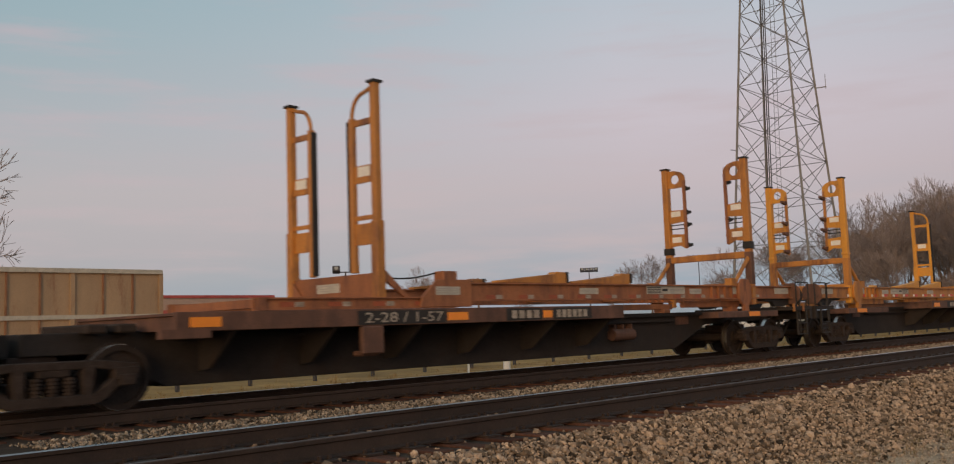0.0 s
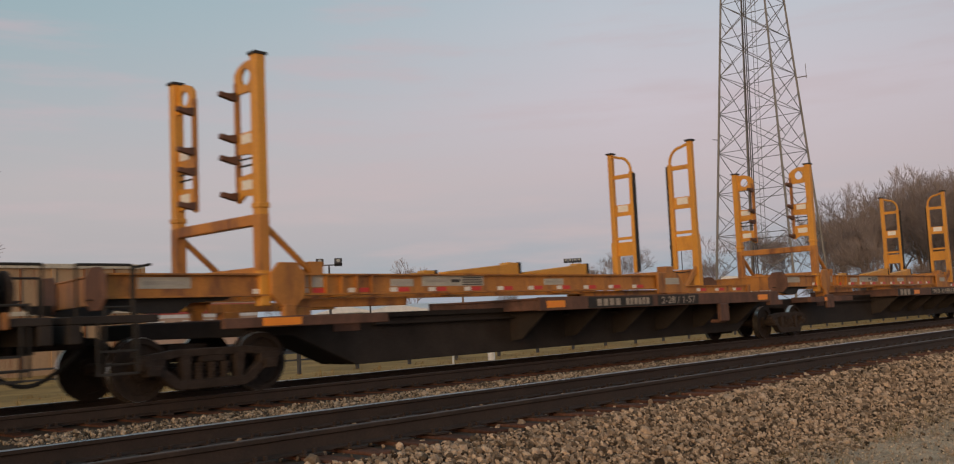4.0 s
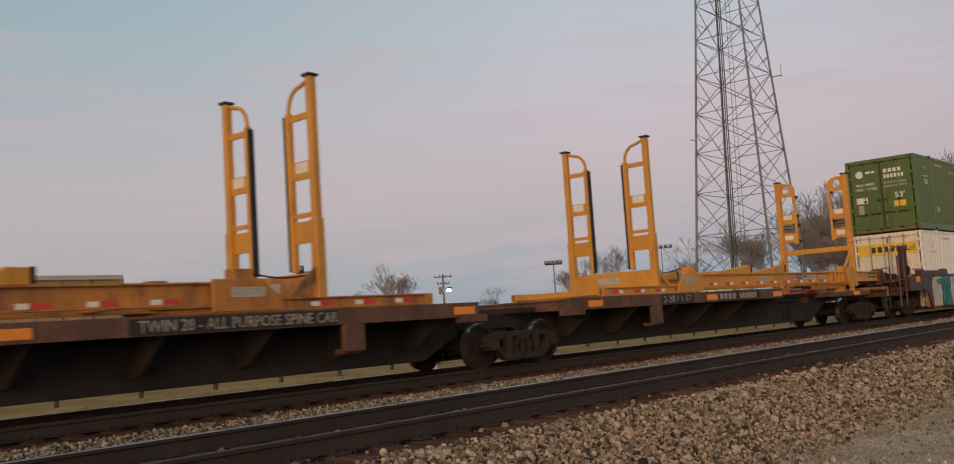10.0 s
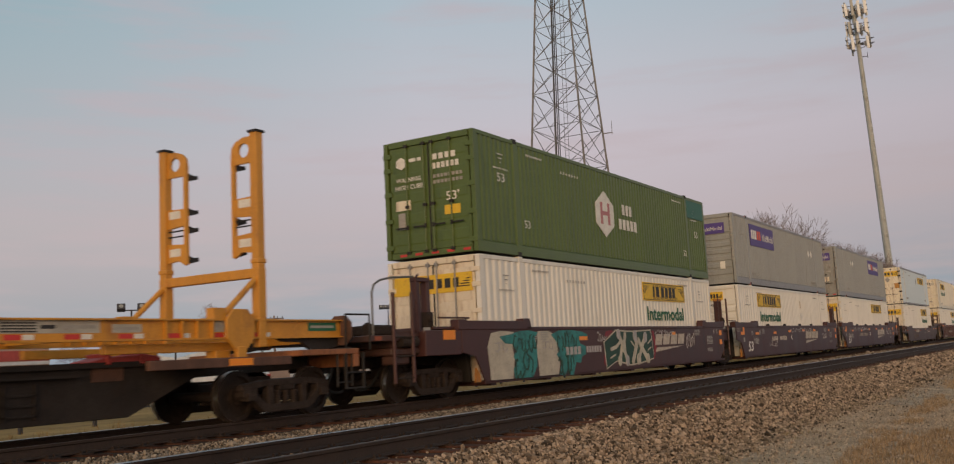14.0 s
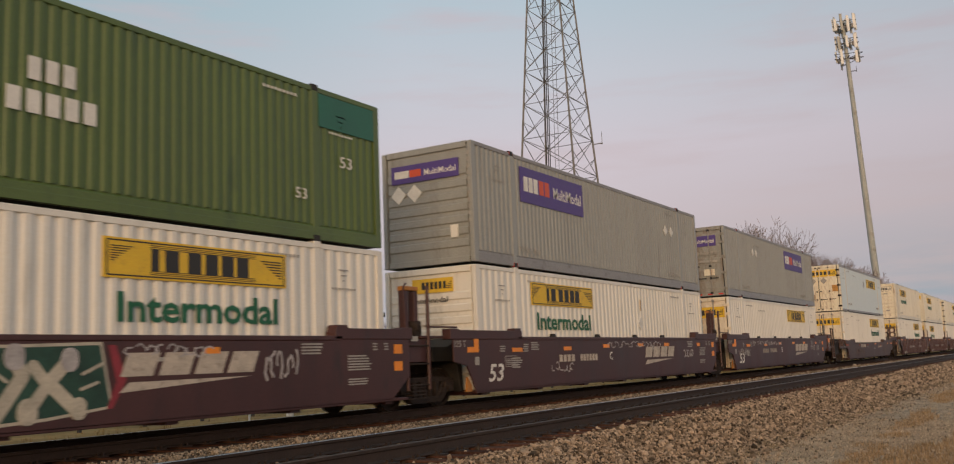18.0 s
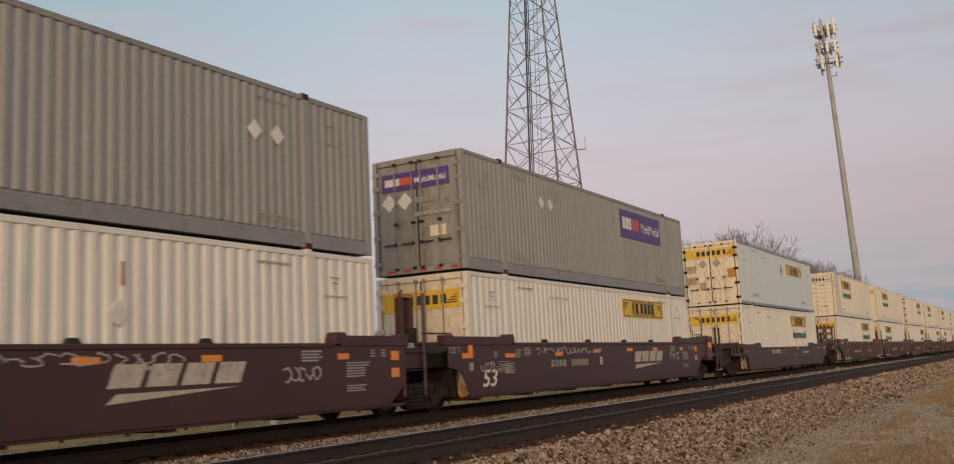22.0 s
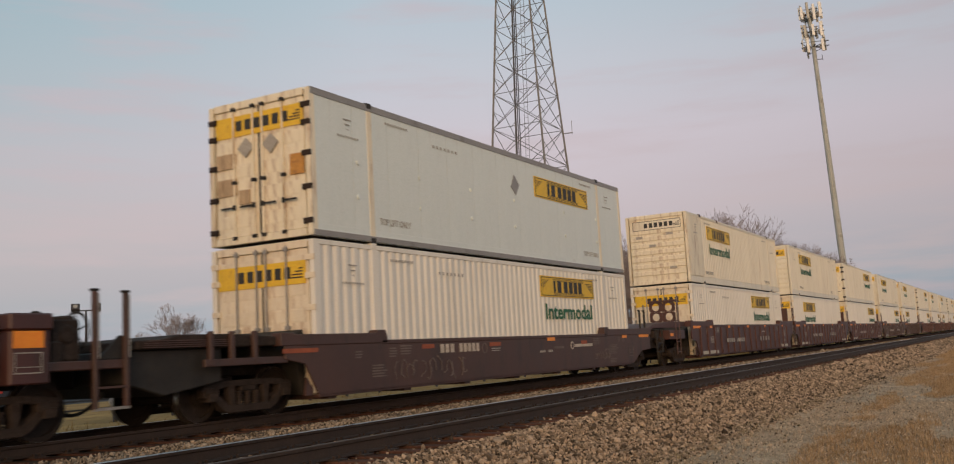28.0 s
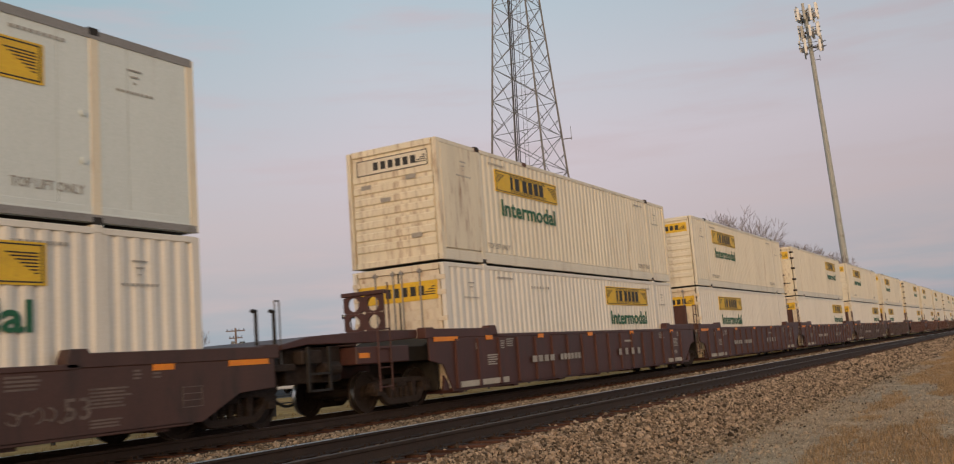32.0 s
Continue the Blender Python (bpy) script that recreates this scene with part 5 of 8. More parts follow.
rs = random.Random(11)
car = thing("well_car", "maroon three-unit articulated well car with graffiti and white stencils", "rail car", group="well cars of the train")
MOVING.append((car, 0.0))
ends = (84.90, 104.42, 124.33, 143.70)
for x in ends:
    truck(car, x)
for k, (a, b) in enumerate(zip(ends, ends[1:])):
    u = well_unit(car, a, b, M_WELL, tail=((-1.80, 0.28), (-1.30, 0.66), (-1.22, 0.76)) if k < 2 else ((-1.75, 0.28), (-0.85, 0.90), (-0.42, 0.98)))
    stencils(u, a, b, rs)
    if k:
        number_53(u, a + 1.90)
        for z in (0.80, 1.04):
            box("stencil_frame", (a + 2.64, a + 3.20, -1.5245, -1.5215, z, z + 0.014), M_FAINT, u)
        for p in (2.64, 3.186):
            box("stencil_frame", (a + p, a + p + 0.014, -1.5245, -1.5215, 0.816, 1.038), M_FAINT, u)
        for z in (0.85, 0.89, 0.93, 0.97):
            box("stencil", (a + 2.70, a + 3.14, -1.5245, -1.5215, z, z + 0.016), M_FAINT, u)
        box("paint_patch", (a + 1.28, a + 1.46, -1.5245, -1.5215, 0.87, 1.05), M_FAINT, u, "pale painted patch")
        words("125 T", 0.46, 0.14, M_FAINT, u, a + 0.46, -1.523, 1.27)
        swoosh(u, a + 11.6, 0.88, M_MARK)
        bars("reporting_mark", letters_like(a + 5.48, a + 6.45, 4) + letters_like(a + 6.75, a + 7.9, 6), -1.521, 0.86, 1.04, M_MARK if k == 1 else M_WORN, u)
        words("CB"[k - 1], 0.20, 0.22, M_PAINT, u, a + 8.72, -1.523, 0.86)
        scrawl(u, a + 9.0 - 3.6 * (k == 2) - 0.4 * k, 1.20, 4.2, 0.16, M_CHALK, 3 + k, 16, 0.012)
        scrawl(u, a + 5.0 - 3.2 * (k == 2), 0.62 + 0.2 * (k == 2), 1.3 - 0.4 * (k == 2), 0.22, M_CHALK, 8 + k, 6, 0.014)
        scrawl(u, b - 5.3 + 0.4 * k, 0.85, 1.0, 0.28, M_CHALK, 13 + k, 5, 0.016)
    if k < 2:
        end_gear(car, b - 0.08, M_WELL)
# the first well's large painted pieces
u = [c for c in car.children if c.name.split(".")[0] == "well"][0]
a = ends[0]
for x0, pts in ((86.40, [(0.0, 0.62), (0.03, 0.32), (1.02, 0.31), (1.12, 0.75), (1.05, 1.05), (1.16, 1.38), (0.55, 1.41), (0.12, 1.36), (-0.06, 1.05)]),
                (88.66, [(0.05, 0.31), (1.05, 0.31), (1.14, 0.55), (1.08, 0.9), (0.98, 1.28), (0.60, 1.40), (0.05, 1.39), (-0.04, 0.9), (0.02, 0.6)])):
    blob(u, [(x0 + p, z) for p, z in pts], M_SPRAYB, 0.0010, "sand-coloured spray-painted column")
    scrawl(u, x0 + 0.25, 0.95, 0.55, 0.25, M_CHALK, int(x0) + 60, 3, 0.012)
for x0, n, pts in ((87.42, 4, [(0.10, 0.31), (0.95, 0.30), (1.18, 0.55), (1.22, 0.95), (1.12, 1.24), (1.32, 1.36), (0.85, 1.415), (0.42, 1.40), (-0.05, 1.33), (-0.55, 1.28), (-0.30, 1.12), (0.02, 1.10),
                            (0.20, 0.95), (0.05, 0.80), (0.22, 0.66), (0.02, 0.52)]),
                   (89.62, 5, [(0.15, 0.30), (0.42, 0.26), (0.62, 0.45), (0.72, 0.27), (0.90, 0.25), (1.12, 0.58), (1.40, 0.55), (1.48, 0.72), (1.72, 0.76), (1.74, 0.98), (1.40, 1.06), (1.36, 1.18),
                               (1.88, 1.20), (1.86, 1.30), (1.50, 1.37), (0.90, 1.41), (0.20, 1.40), (-0.22, 1.30), (0.05, 1.12), (0.24, 0.92), (0.02, 0.80), (0.28, 0.62)])):
    blob(u, [(x0 + p, z) for p, z in pts], M_SPRAY, 0.0030, "teal spray-painted shape with dark strokes")
    scrawl(u, x0 + 0.12, 0.34, 0.85, 0.50, M_SPRAYG, int(x0), n, 0.024)
    scrawl(u, x0 + 0.10, 0.90, 1.10, 0.42, M_SPRAYG, int(x0) + 1, n + 2, 0.018)
field = [(92.56, 1.06), (92.66, 0.36), (93.35, 0.54), (94.35, 0.40), (95.2, 0.44), (96.16, 0.54), (95.98, 1.36), (94.6, 1.33), (94.1, 1.34), (93.4, 1.37)]
cx, cz = 94.4, 0.88
blob(u, [(cx + (p - cx) * 1.025, cz + (z - cz) * 1.09) for p, z in field], M_SPRAYB, 0.0010, "pale border of a spray-painted field")
blob(u, field, M_SPRAYG, 0.0022, "dark green spray-painted field")


def stroke(p, q, w, n=6):
    """A thick stroke with rounded ends, as (x, z) points."""
    d = math.atan2(q[1] - p[1], q[0] - p[0])
    return ([(q[0] + w * math.cos(d - math.pi / 2 + k * math.pi / n), q[1] + w * math.sin(d - math.pi / 2 + k * math.pi / n)) for k in range(n + 1)] +
            [(p[0] + w * math.cos(d + math.pi / 2 + k * math.pi / n), p[1] + w * math.sin(d + math.pi / 2 + k * math.pi / n)) for k in range(n + 1)])


layer = 0
for w, pts in ((0.085, ((93.56, 1.30), (93.78, 0.98), (93.56, 0.54))), (0.085, ((94.02, 1.26), (93.88, 0.92), (94.08, 0.50))), (0.050, ((92.98, 0.86), (93.35, 0.92), (93.72, 1.10))),
               (0.095, ((94.72, 1.24), (94.86, 0.98), (94.50, 0.48))), (0.080, ((95.00, 1.10), (95.20, 0.86), (94.94, 0.52))), (0.090, ((95.50, 1.16), (95.22, 0.88), (95.64, 0.50))),
               (0.022, ((95.72, 0.98), (96.05, 1.12))), (0.022, ((95.70, 0.78), (95.95, 0.86))), (0.022, ((94.44, 1.06), (94.64, 0.92))), (0.022, ((92.92, 0.62), (93.25, 0.70)))):
    for p, q in zip(pts, pts[1:]):
        layer += 1
        blob(u, stroke(p, q, w), M_SPRAYB, 0.0034 + 0.0006 * layer, "pale spray-painted stroke")
for x0, z, r in ((93.55, 1.28, 0.12), (93.55, 0.53, 0.12), (94.08, 0.51, 0.13), (93.86, 0.92, 0.15), (94.74, 1.22, 0.14), (94.93, 0.53, 0.14), (95.52, 1.17, 0.13), (95.66, 0.53, 0.12)):
    layer += 1
    blob(u, stroke((x0, z - 0.03), (x0, z + 0.03), r, 8), M_CHALK if layer % 2 else M_SPRAYB, 0.0034 + 0.0006 * layer, "pale round spray-painted dot")
M_BLOOD = mat("spray_red", (0.24, 0.03, 0.04), 0.6, vary=0.3, bump=0)
for pts in ([(92.62, 1.24), (92.80, 1.20), (93.20, 1.36), (93.05, 1.40), (92.70, 1.36)], [(92.46, 0.46), (92.60, 0.42), (92.60, 0.72), (92.50, 0.74)], [(93.72, 0.55), (93.90, 0.56), (93.86, 0.80), (93.76, 0.78)]):
    layer += 1
    blob(u, pts, M_BLOOD, 0.0002 + 0.0001 * (layer % 5), "dark red spray-painted edge")
blob(u, [(96.10, 0.50), (96.20, 0.50), (96.42, 0.88), (96.24, 1.36), (96.12, 1.36), (96.26, 0.86)], M_BLOOD, 0.0030, "dark red spray-painted edge")
bars("reporting_mark", letters_like(90.18, 91.10, 4), -1.5275, 0.78, 0.98, M_CHALK, u)
bars("reporting_mark", letters_like(91.40, 92.38, 6), -1.5225, 0.81, 0.98, M_CHALK, u)
swoosh(u, a + 11.55, 0.92, M_MARK)
scrawl(u, 99.15, 0.80, 0.78, 0.46, M_CHALK, 31, 6, 0.022)
scrawl(u, a + 11.5, 1.20, 1.6, 0.16, M_CHALK, 32, 9, 0.012)
scrawl(u, a + 7.2, 1.10, 0.6, 0.26, M_CHALK, 33, 5, 0.014)
bm = tube(bmesh.new(), [(p, -1.36, q) for p, q in ((82.48, 1.36), (82.48, 2.18), (82.56, 2.33), (82.75, 2.42), (83.08, 2.48), (83.85, 2.53))], 0.024)
part("hand_rail", bm, M_GALV, car, "bent grey hand rail")
box("end_deck", (82.36, 83.9, -1.38, 1.38, 1.24, 1.36), M_WELL2, car, "grimy brown end deck", 0.012)
bm = bx(bmesh.new(), 82.62, 83.30, -1.30, -0.70, 1.362, 1.56)
rod(bm, (82.55, -1.15, 1.46), (82.62, -1.15, 1.46), 0.16, 12)
part("brake_housing", bm, M_TRUCK, car, "dark grimy brake housing", 0.03)
eb = part("end_box", prism(bmesh.new(), [(83.98, 0.92), (85.30, 0.92), (85.30, 1.44), (83.98, 1.44)], -1.516, 1.516), M_WELL, car, "", 0.012)
box("reflector", (84.62, 85.06, -1.526, -1.518, 1.24, 1.44), M_TAPE, eb, "orange reflective marker")
box("reflector", (82.50, 82.70, -1.392, -1.383, 1.255, 1.34), M_OLDTAPE, car, "faded orange reflective marker")
end_gear(car, 84.98, M_WELL, False, posts=(83.0, 83.62))
bm = bx(bmesh.new(), 83.05, 84.15, -1.35, 1.35, 0.96, 1.10)
bx(bm, 83.25, 84.10, -1.25, -0.45, 1.10, 1.46)
bx(bm, 83.10, 83.60, -1.38, -1.05, 0.78, 0.96)
bx(bm, 83.55, 84.15, -0.35, 0.6, 1.10, 1.38)
part("brake_gear", bm, M_WELL2, car, "grimy brown brake gear", 0.03)
bm = rod(bmesh.new(), (83.30, -1.36, 1.22), (83.85, -1.36, 1.22), 0.11, 12)
part("brake_cylinder", bm, M_TRUCK, car, "", 0.01)
coupler(car, 84.2, -1)
coupler(car, 144.4, 1)
eb = box("end_box", (143.72, 144.30, -1.50, 1.50, 0.80, 1.50), M_WELL, car, "", 0.02)
box("end_cap", (143.70, 144.33, -1.53, 1.53, 1.504, 1.72), M_WELL, eb, "", 0.02)
box("reflector", (143.76, 144.20, -1.512, -1.503, 1.27, 1.49), M_TAPE, eb, "orange reflective marker")
bm = bmesh.new()
for x0, x1, z0, z1 in ((143.78, 144.18, 0.94, 0.955), (143.78, 144.18, 1.20, 1.215), (143.78, 143.795, 0.955, 1.20), (144.165, 144.18, 0.955, 1.20), (143.80, 144.16, 1.02, 1.03)):
    bx(bm, x0, x1, -1.508, -1.503, z0, z1)
part("data_frame", bm, M_FAINT, eb, "white outline of a data frame")
# brake stand, wheels and step posts behind the end box
bm = bx(bmesh.new(), 144.30, 145.62, -1.42, 1.42, 0.95, 1.08)
plat = part("end_platform", bm, M_WELL2, car, "", 0.015)
bm = bx(bmesh.new(), 144.48, 144.92, -1.30, -0.75, 1.08, 1.66)
bx(bm, 144.40, 144.60, -1.36, -1.0, 1.05, 1.36)
rod(bm, (144.70, -1.33, 1.45), (144.70, -1.20, 1.45), 0.14, 12)
bx(bm, 144.80, 145.0, -1.10, -0.80, 1.30, 1.72)
part("brake_stand", bm, M_TRUCK, plat, "grimy brake stand with gearing", 0.03)
for x, r in ((144.42, 0.27), (145.06, 0.27)):
    bm = bmesh.new()
    n = 20
    for k in range(n):
        a0, a1 = 2 * math.pi * k / n, 2 * math.pi * (k + 1) / n
        rod(bm, (x, -1.02 + r * math.cos(a0), 1.50 + r * math.sin(a0)), (x, -1.02 + r * math.cos(a1), 1.50 + r * math.sin(a1)), 0.018, 6)
    for k in range(5):
        a0 = 2 * math.pi * k / 5 + 0.3
        rod(bm, (x, -1.02, 1.50), (x, -1.02 + r * math.cos(a0), 1.50 + r * math.sin(a0)), 0.012, 5)
    part("brake_wheel", bm, M_BLACK, plat, "thin dark brake wheel")
for x, top in ((145.05, 2.04), (145.58, 2.03)):
    bm = bx(bmesh.new(), x - 0.035, x + 0.035, -1.47, -1.40, 0.40, top)
    part("step_post", bm, M_WELL2, plat, "", 0.008)
    box("post_cap", (x - 0.06, x + 0.05, -1.48, -1.39, top, top + 0.035), M_BLACK, plat, "", 0.005)
    box("post_sleeve", (x + 0.038, x + 0.060, -1.46, -1.41, 1.10, top - 0.03), M_PLATE, plat, "pale edge of the post")
part("step_rung", bx(bmesh.new(), 145.02, 145.62, -1.47, -1.41, 0.38, 0.42), M_GREYD, plat)
part("step_rung", bx(bmesh.new(), 145.02, 145.62, -1.47, -1.41, 0.68, 0.71), M_WELL2, plat)
part("gusset", prism(bmesh.new(), [(145.15, 1.10), (145.56, 1.10), (145.56, 1.42), (145.50, 1.42)], -1.40, -1.36), M_BLACK, plat)
hand_rail(car, 143.6, M_GALV, -1)

car = thing("well_car", "brown single well car with faded white stencils and scrawls", "rail car", group="well cars of the train")
MOVING.append((car, 0.0))
truck(car, 148.48)
truck(car, 167.0)
u = well_unit(car, 148.48, 167.0, M_WELL2, top=1.17, tail=((-1.10, 0.28), (-0.28, 0.66), (0.56, 0.70)))
for x0, x1 in ((159.43, 159.90), (164.95, 165.35), (166.49, 167.40)):
    box("reflector", (x0, x1, -1.533, -1.524, 1.10, 1.19), M_TAPE, u, "orange reflective marker")
stencils(u, 148.48, 167.0, rs, -0.24, M_DUSTY)
bars("reporting_mark", letters_like(153.98, 154.62, 3) + letters_like(154.80, 155.75, 5), -1.521, 0.93, 1.12, M_MARK, u)
bars("railway_mark", [(161.22, 162.5)], -1.521, 0.90, 0.98, M_MARK, u)
part("round_mark", ring(bmesh.new(), (161.05, 0.95), 0.075, 0.11, -1.526, -1.521), M_MARK, u, "faded white ring")
part("round_mark", ring(bmesh.new(), (155.96, 0.99), 0.10, 0.125, -1.526, -1.521), M_DUSTY, u, "faded stencilled ring")
bars("stencil", [(156.3, 156.75)], -1.521, 0.96, 0.98, M_FAINT, u)
bars("stencil", [(156.3, 156.7)], -1.521, 0.91, 0.93, M_FAINT, u)
bars("stencil", letters_like(158.95, 159.3, 3) + letters_like(159.45, 159.75, 3), -1.521, 0.80, 0.86, M_FAINT, u)
scrawl(u, 152.2, 0.42, 2.9, 0.42, M_DUSTY, 41, 13, 0.011)
scrawl(u, 162.6, 0.50, 0.9, 0.2, M_DUSTY, 44, 5, 0.012)
words("53", 0.42, 0.30, M_DUSTY, u, 163.45, -1.523, 0.50)
bm = bmesh.new()
for z in (0.52, 0.62, 0.72, 0.82):
    bx(bm, 165.5, 165.9, -1.528, -1.522, z, z + 0.012)
for x in (165.5, 165.89):
    bx(bm, x, x + 0.012, -1.528, -1.522, 0.52, 0.84)
part("data_box", bm, M_DUSTY, u, "stencilled data frame")
bm = prism(bmesh.new(), [(145.66, 0.72), (146.4, 0.50), (147.6, 0.66), (147.6, 1.20), (145.66, 1.20)], -1.30, 1.30)
part("end_bulkhead", bm, M_BLACK, car, "", 0.02)
bm = prism(bmesh.new(), [(145.80, 1.205), (149.2, 1.205), (149.2, 1.34), (147.7, 1.42), (146.6, 1.42), (146.2, 1.34), (145.80, 1.34)], -1.42, 1.42)
plat = part("end_platform", bm, M_TRUCK, car, "", 0.02)
for k in range(4):
    box("walkway_slat", (145.9 + k * 0.02, 147.6, -1.445, -1.424, 1.225 + k * 0.032, 1.24 + k * 0.032), M_WELL2, plat)
for x in (147.15, 147.62, 148.15):
    part("side_stanchion", bx(bmesh.new(), x, x + 0.10, -1.50, -1.425, 0.92, 1.46), M_WELL2, plat, "", 0.01)
box("side_plate", (147.05, 149.0, -1.495, -1.43, 0.90, 1.02), M_WELL2, plat, "", 0.01)
coupler(car, 146.4, -1)
coupler(car, 168.3, 1)
bm = bx(bmesh.new(), 167.3, 168.3, -1.35, 1.35, 0.95, 1.08)
bx(bm, 167.4, 168.2, -1.0, 1.0, 0.60, 0.95)
plat = part("end_platform", bm, M_TRUCK, car, "", 0.015)
for x in (167.44, 167.89):
    bm = rod(bmesh.new(), (x, -1.25, 1.05), (x, -1.25, 2.0), 0.035, 6)
    rod(bm, (x + 0.02, -1.25, 2.0), (x - 0.10, -1.25, 2.01), 0.035, 6)
    part("hand_post", bm, M_BLACK, plat)
bm = rod(bmesh.new(), (167.98, -1.20, 1.05), (167.98, -1.20, 2.2), 0.014, 5)
rod(bm, (167.98, -1.20, 2.2), (168.10, -1.20, 2.2), 0.014, 5)
rod(bm, (168.10, -1.20, 2.2), (168.10, -1.20, 1.05), 0.014, 5)
part("grab_loop", bm, M_GALV, plat)

# the long run of wells behind
START = 172.0
PITCH = 19.6
unit = 0
while unit < 18:
    n = min(5, 18 - unit)
    car = thing("well_car", "red-brown articulated well car with side stakes", "rail car", group="well cars of the train")
    MOVING.append((car, 0.0))
    for k in range(n):
        a = START + (unit + k) * PITCH
        truck(car, a, unit + k < 3)
        u = well_unit(car, a, a + PITCH, (M_WELL3, M_WELL3, M_WELL3, M_WELL2, M_WELL2)[k], ribs=True)
        if unit + k < 4:
            stencils(u, a, a + PITCH, rs)
            bars("railway_mark", letters_like(a + 11.2, a + 13.4, 4, 0.6), -1.575, 0.72, 0.92, M_FAINT, u)
            bars("reporting_mark", letters_like(a + 5.2, a + 6.6, 4) + letters_like(a + 6.9, a + 8.3, 6), -1.575, 0.74, 0.90, M_FAINT, u)
        if k == 0:
            bm = prism(bmesh.new(), [(a - 4.0, 1.32), (a - 4.0, 1.42), (a - 3.3, 1.55), (a - 1.3, 1.64), (a + 0.3, 1.64), (a + 0.3, 1.46), (a - 1.3, 1.40), (a - 3.3, 1.40)], -1.32, 1.32)
            ep = part("end_platform", bm, M_WELL3, car, "", 0.015)
            bd = part("brake_board", holed_plate([(-1.36, 2.03), (-0.86, 2.03), (-0.86, 2.38), (-1.36, 2.38)], -1.10, 2.20, 0.145, a - 0.92), M_WELL3, ep)
            for y0, z0, nm in ((-0.855, 2.03, "board_quarter"), (-1.36, 1.65, "board_quarter"), (-0.855, 1.65, "board_quarter")):
                h = 0.35 if z0 > 2 else 0.375
                part(nm, holed_plate([(y0, z0), (y0 + 0.5, z0), (y0 + 0.5, z0 + h), (y0, z0 + h)], y0 + 0.25, z0 + 0.185, 0.145, a - 0.92), M_WELL3, bd)
            box("board_header", (a - 0.99, a - 0.85, -1.40, -0.32, 2.384, 2.47), M_WELL3, bd, "", 0.012)
            ladder(ep, a - 1.15, -1.48, 0.43, 1.68, M_WELL3, 0.42)
            bm = rod(bmesh.new(), (a - 0.92, -1.47, 1.64), (a - 0.92, -1.47, 2.6), 0.018, 6)
            rod(bm, (a - 1.08, -1.47, 1.64), (a - 1.08, -1.47, 2.45), 0.018, 6)
            part("ladder_rail", bm, M_WELL3, ep)
            bm = bx(bmesh.new(), a - 2.05, a - 0.25, -1.45, 1.45, 0.98, 1.32)
            bx(bm, a - 1.6, a - 0.2, -0.4, 0.4, 0.72, 0.98)
            part("side_block", bm, M_WELL3, ep, "", 0.02)
            box("reflector", (a - 1.97, a - 1.65, -1.462, -1.453, 1.10, 1.20), M_TAPE, ep, "orange reflective marker")
            bm = bx(bmesh.new(), a - 3.70, a - 2.10, -1.10, 1.10, 0.70, 1.36)
            bx(bm, a - 3.55, a - 3.0, -1.38, -1.15, 1.05, 1.30)
            rod(bm, (a - 2.9, -1.25, 0.95), (a - 2.4, -1.25, 0.95), 0.13, 12)
            part("brake_gear", bm, M_TRUCK, ep, "", 0.02)
            bm = bmesh.new()
            for x in (a - 3.45, a - 2.85):
                bx(bm, x - 0.025, x + 0.025, -1.45, -1.40, 0.55, 1.36)
            for z in (0.55, 0.85):
                bx(bm, a - 3.45, a - 2.85, -1.45, -1.41, z, z + 0.04)
            part("sill_step", bm, M_BLACK, ep)
        else:
            ladder(car, a + 0.2, -1.47, 0.5, 2.4, M_WELL3, 0.36)
            bm = bx(bmesh.new(), a - 0.2, a - 0.08, -1.25, -0.35, 1.5, 2.4)
            part("end_board", bm, M_WELL3, car, "", 0.01)
    if unit + n == 18:
        truck(car, START + 18 * PITCH, False)
    unit += n


# ---- containers ----
CL, CW, CH = 16.15, 2.59, 2.896
Z_LOW, Z_UP = 0.30, 3.235
SHARED = {}


def shared(key, build, material, bevel=0.0):
    k = (key, material.name)
    if k not in SHARED:
        SHARED[k] = finish(build(), key.split("/")[0], material, bevel)
    return SHARED[k]


def corrugated(y, out, a, b, deep=0.026, pitch=0.27):
    """A side wall of pressed flutes, with a thickness, between the posts."""
    def build():
        bm = bmesh.new()
        n = max(2, round((b - a) / pitch))
        w = (b - a) / n
        seg = []
        for i in range(n):
            x = a + i * w
            seg += [(x, 0.0), (x + w * 0.30, 0.0), (x + w * 0.40, deep * 0.25), (x + w * 0.50, deep * 0.8), (x + w * 0.57, deep), (x + w * 0.77, deep), (x + w * 0.84, deep * 0.8), (x + w * 0.93, deep * 0.25)]
        seg.append((b, 0.0))
        rows = []
        for z in (0.30, CH - 0.10):
            rows.append([bm.verts.new((x, y - out * d * 1.0 + out * 0.004, z)) for x, d in seg])
        rows.append([bm.verts.new((x, y - out * d - out * 0.012, CH - 0.10)) for x, d in seg])
        rows.append([bm.verts.new((x, y - out * d - out * 0.012, 0.30)) for x, d in seg])
        for r0, r1 in zip(rows, rows[1:] + rows[:1]):
            for i in range(len(seg) - 1):
                bm.faces.new((r0[i], r0[i + 1], r1[i + 1], r1[i]))
        return bm
    return build


